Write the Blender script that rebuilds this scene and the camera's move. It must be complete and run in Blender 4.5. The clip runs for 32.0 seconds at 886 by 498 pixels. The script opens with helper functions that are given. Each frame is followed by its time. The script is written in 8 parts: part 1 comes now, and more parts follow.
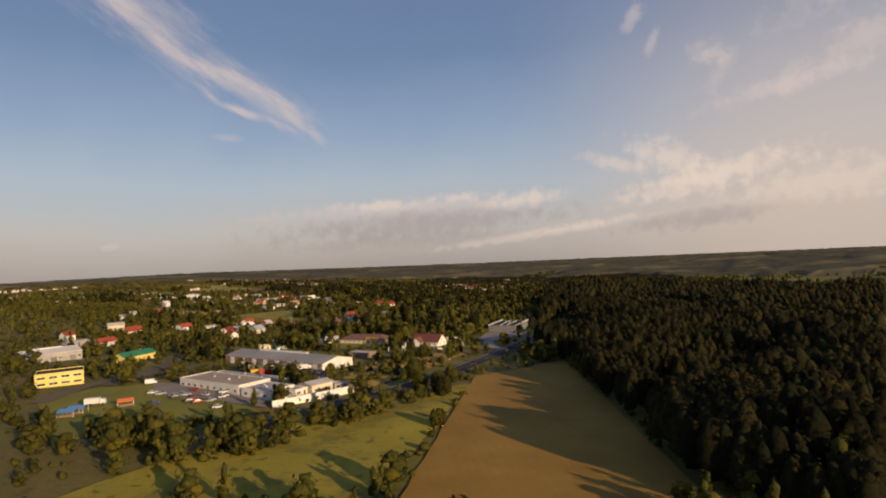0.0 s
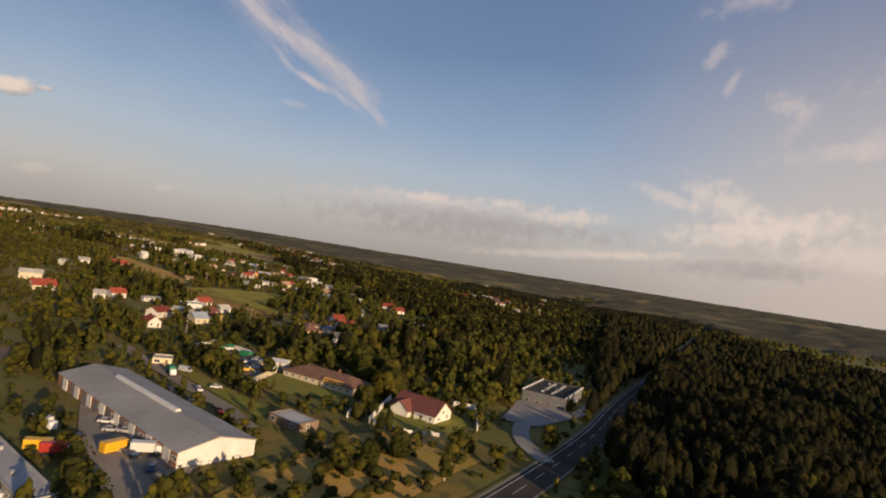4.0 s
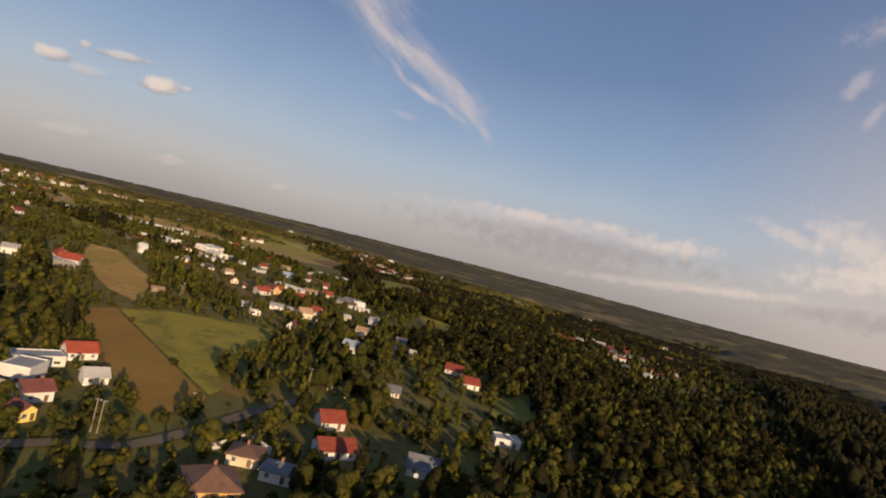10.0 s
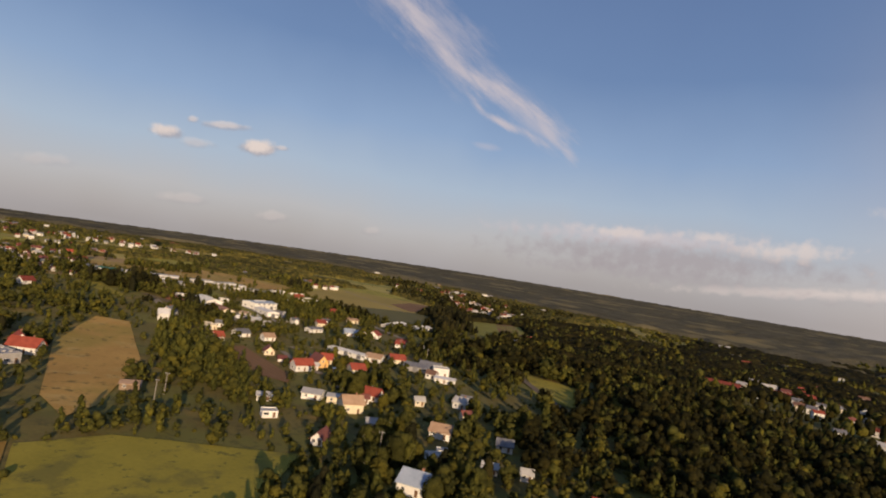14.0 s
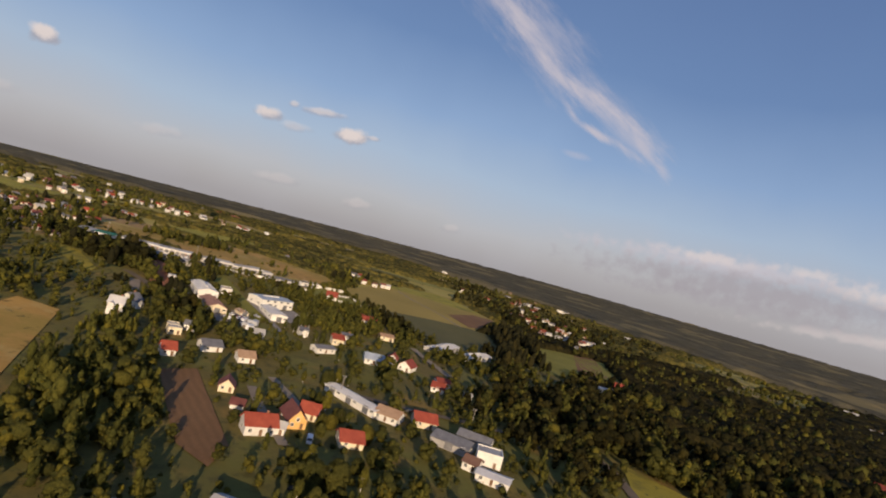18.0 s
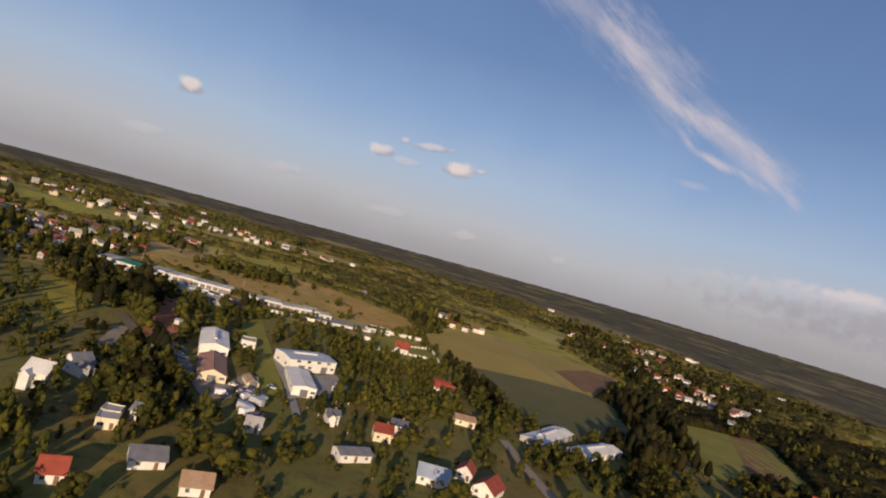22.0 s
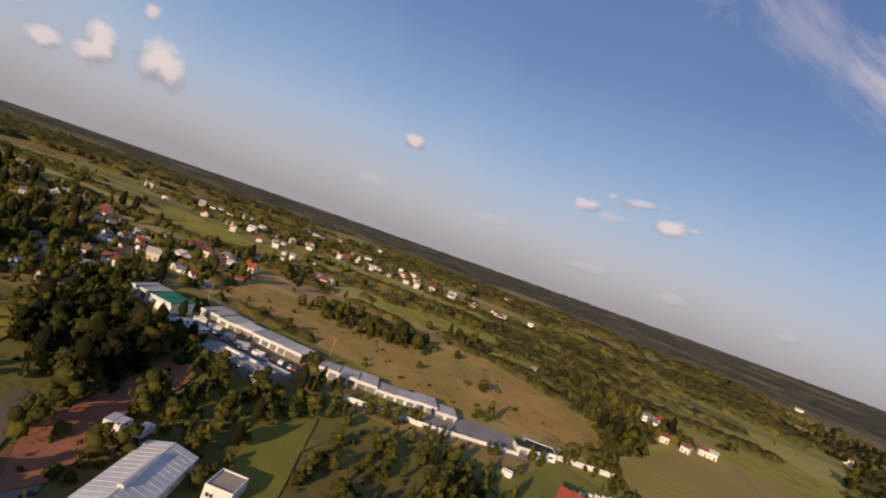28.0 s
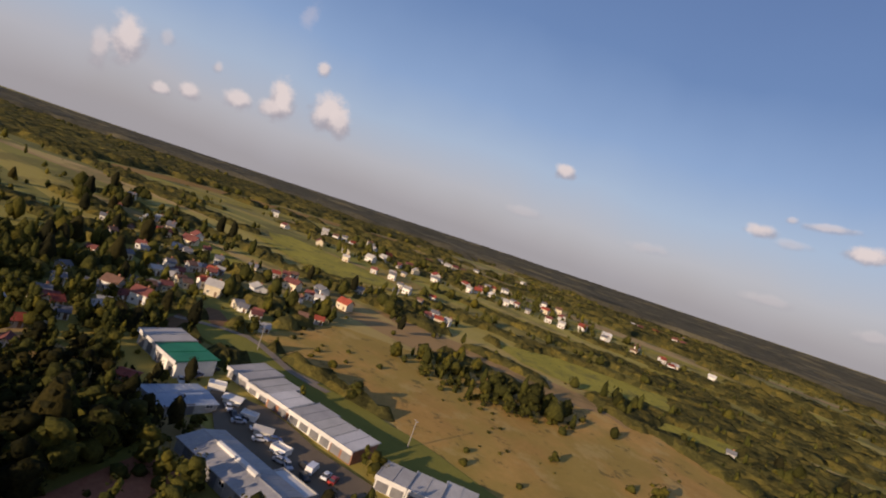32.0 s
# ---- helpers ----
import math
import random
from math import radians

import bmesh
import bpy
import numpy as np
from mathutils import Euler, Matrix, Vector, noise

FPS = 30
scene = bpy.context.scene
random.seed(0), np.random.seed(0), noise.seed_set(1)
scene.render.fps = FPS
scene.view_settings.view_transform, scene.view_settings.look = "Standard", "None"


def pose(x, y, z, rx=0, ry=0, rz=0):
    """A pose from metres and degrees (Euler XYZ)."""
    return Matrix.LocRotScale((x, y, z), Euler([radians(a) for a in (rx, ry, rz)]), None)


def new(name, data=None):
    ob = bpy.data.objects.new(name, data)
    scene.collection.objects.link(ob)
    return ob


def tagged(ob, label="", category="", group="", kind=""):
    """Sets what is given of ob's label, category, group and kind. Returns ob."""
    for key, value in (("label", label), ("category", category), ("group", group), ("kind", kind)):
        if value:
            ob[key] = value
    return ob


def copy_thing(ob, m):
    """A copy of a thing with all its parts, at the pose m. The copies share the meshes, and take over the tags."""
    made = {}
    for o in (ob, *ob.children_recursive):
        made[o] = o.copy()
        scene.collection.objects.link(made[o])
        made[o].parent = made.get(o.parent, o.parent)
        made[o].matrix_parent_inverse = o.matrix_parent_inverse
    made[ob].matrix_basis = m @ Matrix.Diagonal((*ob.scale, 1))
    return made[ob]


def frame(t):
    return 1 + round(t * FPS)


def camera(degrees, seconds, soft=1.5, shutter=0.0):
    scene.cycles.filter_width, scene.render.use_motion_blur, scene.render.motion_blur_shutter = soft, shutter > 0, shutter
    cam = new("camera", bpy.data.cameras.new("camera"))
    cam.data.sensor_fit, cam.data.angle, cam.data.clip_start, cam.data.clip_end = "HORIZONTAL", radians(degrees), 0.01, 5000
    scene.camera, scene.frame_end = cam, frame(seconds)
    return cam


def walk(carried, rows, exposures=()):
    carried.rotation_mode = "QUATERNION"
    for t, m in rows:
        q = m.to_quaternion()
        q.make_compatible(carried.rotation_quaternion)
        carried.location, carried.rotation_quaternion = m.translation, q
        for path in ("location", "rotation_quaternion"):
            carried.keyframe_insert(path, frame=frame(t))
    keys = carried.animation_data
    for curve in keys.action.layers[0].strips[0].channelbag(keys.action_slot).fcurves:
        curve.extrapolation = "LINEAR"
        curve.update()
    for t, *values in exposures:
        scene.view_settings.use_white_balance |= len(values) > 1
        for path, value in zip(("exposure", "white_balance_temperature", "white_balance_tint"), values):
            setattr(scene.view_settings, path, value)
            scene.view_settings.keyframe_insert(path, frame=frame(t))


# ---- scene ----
from collections import defaultdict

# ---- camera ----
cam = camera(75.0, 32.0, soft=2.0, shutter=0.0)
ROWS = [
    (0.0, 0.1, 0.0, 46.1, 91.37, -2.83, -0.08),
    (0.5, 1.0, 19.4, 47.0, 91.23, -0.20, 0.39),
    (1.0, 1.7, 38.8, 47.9, 91.20, 2.58, 0.79),
    (1.5, 2.2, 58.2, 48.8, 91.76, 2.72, 1.00),
    (2.0, 2.6, 77.6, 49.7, 91.64, 3.94, 1.63),
    (2.5, 2.7, 97.1, 50.6, 91.57, 5.00, 2.40),
    (4.5, 1.0, 175.7, 54.5, 90.99, 8.69, 3.67),
    (5.0, 0.0, 195.4, 55.5, 91.11, 7.08, 4.46),
    (5.5, -1.3, 215.1, 56.5, 91.41, 4.72, 5.58),
    (6.0, -2.6, 234.9, 57.5, 91.31, 5.39, 6.47),
    (6.5, -4.5, 254.5, 58.5, 91.27, 7.20, 7.37),
    (7.0, -6.3, 274.1, 59.4, 91.11, 7.31, 8.07),
    (7.5, -8.8, 293.6, 60.3, 91.18, 7.80, 8.51),
    (8.0, -11.3, 313.0, 61.1, 91.25, 9.82, 9.17),
    (8.5, -14.5, 332.1, 61.8, 91.41, 12.04, 10.05),
    (9.0, -17.7, 351.3, 62.5, 91.14, 12.70, 11.22),
    (9.5, -21.7, 370.1, 63.1, 90.95, 13.55, 12.32),
    (10.0, -25.7, 389.0, 63.7, 90.71, 13.66, 13.06),
    (10.5, -30.3, 407.5, 64.3, 90.67, 13.66, 14.14),
    (11.0, -35.0, 426.0, 64.8, 90.85, 13.45, 15.39),
    (11.5, -40.3, 444.2, 65.4, 90.94, 13.47, 16.55),
    (12.0, -45.5, 462.4, 66.0, 91.22, 12.39, 17.78),
    (12.5, -51.2, 480.3, 66.7, 91.57, 11.65, 18.95),
    (13.0, -56.8, 498.2, 67.4, 91.79, 8.89, 20.11),
    (13.5, -62.7, 515.7, 68.1, 91.91, 9.46, 21.49),
    (14.0, -68.7, 533.1, 68.9, 91.91, 8.59, 22.68),
    (14.5, -74.9, 550.2, 69.7, 91.73, 9.26, 23.50),
    (16.5, -100.6, 616.5, 73.2, 91.38, 11.03, 26.66),
    (17.0, -107.4, 632.4, 74.1, 91.15, 12.48, 27.91),
    (17.5, -114.6, 647.9, 74.9, 90.81, 14.65, 29.10),
    (18.0, -121.7, 663.3, 75.7, 90.42, 15.21, 30.13),
    (18.5, -129.3, 678.1, 76.4, 90.66, 15.33, 31.34),
    (19.0, -136.8, 692.9, 77.2, 90.84, 15.91, 32.78),
    (19.5, -144.9, 707.0, 77.9, 91.05, 15.99, 34.32),
    (20.0, -152.9, 721.2, 78.6, 91.14, 15.85, 35.70),
    (20.5, -161.4, 734.8, 79.2, 91.32, 15.20, 37.01),
    (21.0, -169.9, 748.4, 79.9, 91.30, 15.78, 38.31),
    (21.5, -178.9, 761.4, 80.5, 90.99, 15.38, 39.69),
    (22.0, -187.8, 774.5, 81.1, 90.69, 15.93, 41.06),
    (22.5, -197.1, 787.1, 81.7, 90.59, 16.98, 42.45),
    (23.0, -206.5, 799.6, 82.2, 90.40, 17.79, 43.67),
    (23.5, -216.2, 811.6, 82.7, 90.32, 18.20, 45.32),
    (24.0, -225.9, 823.6, 83.2, 90.17, 19.10, 47.00),
    (24.5, -236.0, 834.9, 83.6, 90.36, 19.13, 48.76),
    (25.0, -246.0, 846.1, 83.9, 90.38, 19.33, 50.56),
    (25.5, -256.3, 856.9, 84.3, 90.46, 18.20, 52.48),
    (27.5, -298.7, 895.5, 85.1, 89.60, 19.95, 59.34),
    (28.0, -309.5, 904.0, 85.2, 89.57, 20.27, 61.32),
    (28.5, -320.5, 912.2, 85.3, 89.29, 23.57, 63.42),
    (29.0, -331.5, 919.9, 85.4, 88.98, 24.13, 64.89),
    (29.5, -342.7, 927.1, 85.4, 88.94, 22.36, 66.63),
    (30.0, -353.9, 933.9, 85.4, 88.60, 20.05, 68.50),
    (30.5, -365.3, 940.3, 85.4, 88.51, 19.03, 70.74),
    (31.0, -376.8, 946.3, 85.4, 88.10, 18.89, 72.77),
    (31.5, -388.4, 951.6, 85.3, 87.75, 18.59, 74.79),
    (32.0, -400.0, 956.9, 85.3, 87.46, 19.19, 76.40),
]
walk(cam, [(t, pose(x, y, z, rx, 0, yaw) @ pose(0, 0, 0, 0, 0, roll)) for t, x, y, z, rx, roll, yaw in ROWS],
     [(0.0, 0.0, 7300, 17), (6.0, 0.0, 7000, 15.5), (12.0, 0.0, 6850, 17), (17.0, 0.0, 6400, 16.5), (32.0, 0.0, 6300, 20)])

# ---- light ----
SUN_AZ, SUN_EL = radians(139.0), radians(12.0)
SUN_DIR = Vector((math.sin(SUN_AZ) * math.cos(SUN_EL), math.cos(SUN_AZ) * math.cos(SUN_EL), math.sin(SUN_EL)))
sun = new("sun", bpy.data.lights.new("sun", "SUN"))
sun.data.energy, sun.data.angle, sun.data.color = 5.0, radians(0.6), (1.0, 0.77, 0.50)
sun.rotation_mode = "QUATERNION"
sun.rotation_quaternion = SUN_DIR.to_track_quat("Z", "Y")


class Nodes:
    """A thin helper over a node tree."""

    def __init__(self, tree):
        self.tree = tree
        tree.nodes.clear()

    def add(self, node_kind, **values):
        n = self.tree.nodes.new(node_kind)
        for k, v in values.items():
            if k == "op":
                n.operation = v
            elif k == "blend":
                n.blend_type = v
            elif k == "kind":
                n.data_type = v
        return n

    def link(self, a, b):
        self.tree.links.new(a, b)

    def put(self, socket, v):
        if isinstance(v, bpy.types.NodeSocket):
            self.link(v, socket)
        else:
            socket.default_value = v

    def math(self, op, a, b=0.0, c=0.0, clamp=False):
        n = self.add("ShaderNodeMath", op=op)
        n.use_clamp = clamp
        for i, v in enumerate((a, b, c)):
            self.put(n.inputs[i], v)
        return n.outputs[0]

    def noise(self, vec, scale, detail=4.0, rough=0.55):
        n = self.add("ShaderNodeTexNoise")
        self.put(n.inputs["Vector"], vec)
        n.inputs["Scale"].default_value, n.inputs["Detail"].default_value, n.inputs["Roughness"].default_value = scale, detail, rough
        return n.outputs["Fac"]

    def ramp(self, fac, *stops):
        n = self.add("ShaderNodeValToRGB")
        e = n.color_ramp.elements
        while len(e) < len(stops):
            e.new(0.5)
        for el, (p, col) in zip(e, stops):
            el.position, el.color = p, (*col, 1.0) if len(col) == 3 else col
        self.put(n.inputs[0], fac)
        return n.outputs[0]

    def mix(self, fac, a, b, blend="MIX"):
        n = self.add("ShaderNodeMix", kind="RGBA", blend=blend)
        self.put(n.inputs[0], fac)
        for s, v in ((n.inputs[6], a), (n.inputs[7], b)):
            self.put(s, (*v, 1.0) if isinstance(v, tuple) and len(v) == 3 else v)
        return n.outputs[2]


def smooth(N, v, lo, hi):
    n = N.add("ShaderNodeMapRange")
    n.interpolation_type = "SMOOTHSTEP"
    N.put(n.inputs[0], v)
    n.inputs[1].default_value, n.inputs[2].default_value = lo, hi
    return n.outputs[0]


world = bpy.data.worlds.new("evening_sky")
scene.world = world
world.use_nodes = True
N = Nodes(world.node_tree)
sky = N.add("ShaderNodeTexSky")
sky.sky_type, sky.sun_disc = "NISHITA", False
sky.sun_elevation, sky.sun_rotation, sky.altitude, sky.air_density, sky.dust_density, sky.ozone_density = SUN_EL, SUN_AZ, 100.0, 1.0, 2.0, 1.5
coord = N.add("ShaderNodeTexCoord").outputs["Generated"]
sep = N.add("ShaderNodeSeparateXYZ")
N.link(coord, sep.inputs[0])
# azimuth (degrees to the left of +y) and elevation (degrees)
azim = N.math("MULTIPLY", N.math("ARCTAN2", N.math("MULTIPLY", sep.outputs[0], -1.0), sep.outputs[1]), 57.29578)
elev = N.math("MULTIPLY", N.math("ARCSINE", sep.outputs[2]), 57.29578)
ae = N.add("ShaderNodeCombineXYZ")
N.link(azim, ae.inputs[0])
N.link(elev, ae.inputs[1])
fluff = N.noise(ae.outputs[0], 0.35, 6.0, 0.6)
puff = N.noise(ae.outputs[0], 0.9, 4.0, 0.5)
lobes = N.noise(ae.outputs[0], 0.7, 6.0, 0.58)


def cloud(az, el, long, wide, turn, lo=0.35, hi=1.0, rag=0.9, src=None):
    """A soft mask round a direction: an oval, long x wide degrees, turned by so many degrees, ragged by noise."""
    c, s = math.cos(radians(turn)), math.sin(radians(turn))
    a, b = N.math("SUBTRACT", azim, az), N.math("SUBTRACT", elev, el)
    u = N.math("DIVIDE", N.math("ADD", N.math("MULTIPLY", a, c), N.math("MULTIPLY", b, s)), long)
    v = N.math("DIVIDE", N.math("SUBTRACT", N.math("MULTIPLY", b, c), N.math("MULTIPLY", a, s)), wide)
    r = N.math("SQRT", N.math("ADD", N.math("MULTIPLY", u, u), N.math("MULTIPLY", v, v)))
    ragged = N.math("ADD", N.math("SUBTRACT", 1.3, r), N.math("MULTIPLY", N.math("SUBTRACT", src or fluff, 0.5), rag * 2.4))
    return smooth(N, ragged, lo, hi)


def tint(col, fac, c):
    return N.mix(fac, col, tuple(10.0 * v for v in c))


low = N.math("ADD", elev, N.math("MULTIPLY", N.math("SUBTRACT", N.noise(ae.outputs[0], 0.06, 3.0), 0.5), 5.0))
haze = N.ramp(N.math("DIVIDE", low, 40.0), (0.0, (4.2, 4.05, 4.0)), (0.09, (4.9, 4.95, 5.15)), (0.2, (4.0, 5.05, 6.2)), (0.32, (2.65, 3.95, 5.9)), (0.5, (1.45, 2.5, 4.5)), (1.0, (0.8, 1.42, 3.15)))
sky_col = N.mix(0.8, sky.outputs[0], haze)
# warm veil towards the sun's side
warm = N.math("MULTIPLY", smooth(N, azim, -4.0, -34.0), smooth(N, elev, 34.0, 6.0))
sky_col = tint(sky_col, N.math("MULTIPLY", warm, 0.72), (0.58, 0.52, 0.47))
PALE, LIT, GREY = (0.60, 0.55, 0.55), (0.74, 0.66, 0.59), (0.36, 0.335, 0.345)
# fibres that run along the cirrus
lie = N.add("ShaderNodeCombineXYZ")
c33, s33 = math.cos(radians(33.0)), math.sin(radians(33.0))
N.link(N.math("MULTIPLY", N.math("ADD", N.math("MULTIPLY", azim, c33), N.math("MULTIPLY", elev, s33)), 0.24), lie.inputs[0])
N.link(N.math("SUBTRACT", N.math("MULTIPLY", elev, c33), N.math("MULTIPLY", azim, s33)), lie.inputs[1])
fibre = N.noise(lie.outputs[0], 0.75, 7.0, 0.66)
wisp = N.noise(ae.outputs[0], 0.55, 7.0, 0.68)
# the long cirrus streak: broad veils above, a bright core that turns, and a lower strand split off from it
for az, el, long, wide, turn, op in ((35.0, 26.4, 10.0, 2.6, 28.0, 0.36), (26.0, 21.9, 8.5, 2.9, 36.0, 0.42), (18.0, 17.2, 7.0, 1.8, 30.0, 0.3), (28.5, 23.2, 5.0, 1.0, 40.0, 0.5), (23.6, 19.4, 3.8, 0.9, 36.0, 0.55),
                                     (20.3, 18.2, 3.0, 0.6, 20.0, 0.55), (17.0, 16.8, 3.2, 0.65, 24.0, 0.6), (13.9, 14.6, 2.8, 0.6, 44.0, 0.42), (11.8, 12.8, 1.5, 0.6, 50.0, 0.42),
                                     (21.2, 16.0, 1.9, 0.45, 38.0, 0.55), (18.7, 14.9, 2.8, 0.45, 18.0, 0.72), (15.8, 14.1, 2.2, 0.45, 25.0, 0.5), (15.6, 15.2, 5.5, 1.6, 30.0, 0.26), (19.8, 12.5, 1.6, 0.4, 4.0, 0.3)):
    sky_col = tint(sky_col, N.math("MULTIPLY", cloud(az, el, long, wide, turn, 0.1, 1.3, 0.85, fibre), op), PALE)
# veils on the sun's side
for az, el, long, wide, turn, op in ((-32.0, 13.6, 8.0, 1.0, -8.0, 0.55), (-37.0, 16.0, 9.0, 1.6, -24.0, 0.5), (-25.6, 17.2, 2.2, 1.2, 20.0, 0.55), (-27.0, 16.0, 3.0, 1.0, -50.0, 0.35), (-19.4, 21.4, 1.8, 0.9, -50.0, 0.45),
                                     (-21.0, 19.0, 1.6, 0.6, -60.0, 0.4), (-22.0, 25.5, 5.0, 1.2, -10.0, 0.4), (-38.0, 21.0, 10.0, 2.0, -20.0, 0.35), (48.0, 30.0, 6.0, 1.5, 30.0, 0.3), (95.4, 13.6, 0.8, 2.0, 10.0, 0.35)):
    sky_col = tint(sky_col, N.math("MULTIPLY", cloud(az, el, long, wide, turn, 0.2, 1.3, 1.1, wisp), op), PALE)
# the bank of cloud low ahead: bright crest over a grey body, a pale band below, and the fan of lit cloud beside it
for az, el, long, wide, turn, op, c in ((3.5, 5.6, 14.0, 1.1, -2.0, 0.6, PALE), (2.0, 3.9, 16.0, 1.7, -2.5, 0.72, GREY), (6.0, 5.9, 4.0, 0.55, 0.0, 0.5, LIT), (-2.0, 6.4, 3.0, 0.5, 0.0, 0.45, LIT), (-8.0, 5.8, 5.0, 0.9, -4.0, 0.6, LIT), (-10.0, 2.5, 12.0, 0.55, -6.0, 0.6, LIT),
                                        (-22.0, 8.6, 4.5, 1.6, 24.0, 0.6, LIT), (-25.0, 6.6, 9.0, 1.5, -10.0, 0.75, LIT), (-17.0, 8.6, 3.5, 0.8, 20.0, 0.45, LIT), (-34.0, 5.2, 9.0, 1.9, -5.0, 0.5, LIT),
                                        (-24.0, 2.9, 8.0, 1.0, -4.0, 0.62, GREY), (2.0, 2.4, 15.0, 0.9, 0.0, 0.45, GREY)):
    sky_col = tint(sky_col, N.math("MULTIPLY", cloud(az, el, long, wide, turn, 0.1, 1.2, 0.8, puff), op), c)
# small fair-weather clouds, grey below and lit above
for az, el, long, tall, op in ((41.6, 8.7, 1.9, 0.8, 0.95), (39.6, 9.0, 0.7, 0.3, 0.5), (49.6, 8.4, 1.4, 0.65, 0.85), (44.8, 10.0, 2.4, 0.4, 0.55), (47.6, 9.9, 0.6, 0.35, 0.5), (47.0, 7.9, 1.6, 0.5, 0.3), (67.6, 8.5, 1.25, 0.8, 0.9),
                               (91.2, 6.4, 1.9, 2.0, 0.95), (90.0, 5.6, 1.4, 1.5, 0.8), (95.6, 5.9, 1.35, 2.1, 0.95), (96.4, 4.7, 1.2, 0.9, 0.8), (92.8, 9.9, 0.75, 0.8, 0.8), (99.2, 4.4, 1.4, 1.0, 0.85), (103.2, 3.6, 1.1, 0.8, 0.8), (105.4, 2.9, 1.0, 0.6, 0.75),
                               (108.8, 5.9, 1.5, 2.3, 0.85), (110.4, 4.4, 0.8, 1.8, 0.5), (106.0, 7.2, 0.7, 0.9, 0.3), (101.5, 6.4, 0.5, 0.6, 0.5), (58.0, 4.0, 2.2, 0.6, 0.2), (47.5, 2.8, 2.6, 0.6, 0.22), (39.5, 2.5, 1.8, 0.6, 0.25), (30.0, 2.6, 1.2, 0.5, 0.2), (70.0, 3.6, 2.0, 0.6, 0.2)):
    sky_col = tint(sky_col, N.math("MULTIPLY", cloud(az - 0.1 * long, el - 0.3 * tall, long * 1.05, tall * 0.85, -6.0, 0.2, 0.95, 0.55, puff), op * 0.75), GREY)
    sky_col = tint(sky_col, N.math("MULTIPLY", cloud(az, el + 0.1 * tall, long, tall, -6.0, 0.3, 1.0, 0.6, lobes), op), LIT)

back = N.add("ShaderNodeBackground")
N.link(sky_col, back.inputs[0])
back.inputs[1].default_value = 0.1
N.link(back.outputs[0], N.add("ShaderNodeOutputWorld").inputs[0])


# ---- materials ----
MATS = {}


def material(name, dark, light, scale=0.3, fine_scale=4.0, rough=0.85, bump=0.0, metal=0.0, vary=0.12, island=False, extra=None, spec=0.3, hue=None, relief=0.1, glow=0.0, fine=0.35):
    """Two colours mixed by noise at two scales, with some change of brightness from thing to thing."""
    m = bpy.data.materials.new(name)
    m.use_nodes = True
    M = Nodes(m.node_tree)
    geo = M.add("ShaderNodeNewGeometry")
    pos = geo.outputs["Position"]
    big, small = M.noise(pos, scale, 5.0), M.noise(pos, fine_scale, 4.0, 0.7)
    f = M.math("ADD", M.math("MULTIPLY", big, 1.0 - fine), M.math("MULTIPLY", small, fine))
    col = M.ramp(f, (0.34, dark), (0.66, light))
    if extra:
        col = extra(M, pos, col)
    rnd = geo.outputs["Random Per Island"] if island else M.add("ShaderNodeObjectInfo").outputs["Random"]
    col = M.mix(1.0, col, M.ramp(rnd, *(hue or ((0.0, (1 - vary,) * 3), (1.0, (1 + vary * 0.6, 1 + vary * 0.6, 1 + vary * 0.3))))), "MULTIPLY")
    b = M.add("ShaderNodeBsdfPrincipled")
    M.link(col, b.inputs["Base Color"])
    b.inputs["Roughness"].default_value, b.inputs["Metallic"].default_value = rough, metal
    b.inputs["Specular IOR Level"].default_value = spec
    if bump:
        bn = M.add("ShaderNodeBump")
        bn.inputs["Strength"].default_value, bn.inputs["Distance"].default_value = bump, relief
        M.link(small, bn.inputs["Height"])
        M.link(bn.outputs[0], b.inputs["Normal"])
    out = b.outputs[0]
    if glow:
        # light that comes through thin leaves
        thin, both = M.add("ShaderNodeBsdfTranslucent"), M.add("ShaderNodeMixShader")
        M.link(col, thin.inputs[0])
        M.put(both.inputs[0], glow)
        M.link(out, both.inputs[1])
        M.link(thin.outputs[0], both.inputs[2])
        out = both.outputs[0]
    M.link(out, M.add("ShaderNodeOutputMaterial").inputs[0])
    MATS[name] = m
    return m


def rows_of(spacing, turn, dark, strength):
    """Furrows or mowing lines of that spacing, in world directions."""

    def go(M, pos, col):
        s = M.add("ShaderNodeSeparateXYZ")
        M.link(pos, s.inputs[0])
        c, sn = math.cos(radians(turn)), math.sin(radians(turn))
        d = M.math("ADD", M.math("MULTIPLY", s.outputs[0], c), M.math("MULTIPLY", s.outputs[1], sn))
        w = M.math("ADD", M.math("DIVIDE", d, spacing), M.math("MULTIPLY", M.noise(pos, 0.05, 2.0), 1.5))
        line = M.math("ABSOLUTE", M.math("SUBTRACT", M.math("FRACT", w), 0.5))
        return M.mix(M.math("MULTIPLY", M.math("MULTIPLY", line, 2.0), strength), col, dark)

    return go


def weeds(M, pos, col):
    patch = smooth(M, M.noise(pos, 0.06, 6.0, 0.65), 0.48, 0.64)
    col = M.mix(M.math("MULTIPLY", patch, 0.55), col, (0.11, 0.10, 0.026))
    dots = smooth(M, M.noise(pos, 0.22, 3.0, 0.6), 0.60, 0.68)
    return M.mix(M.math("MULTIPLY", dots, 0.6), col, (0.05, 0.06, 0.018))


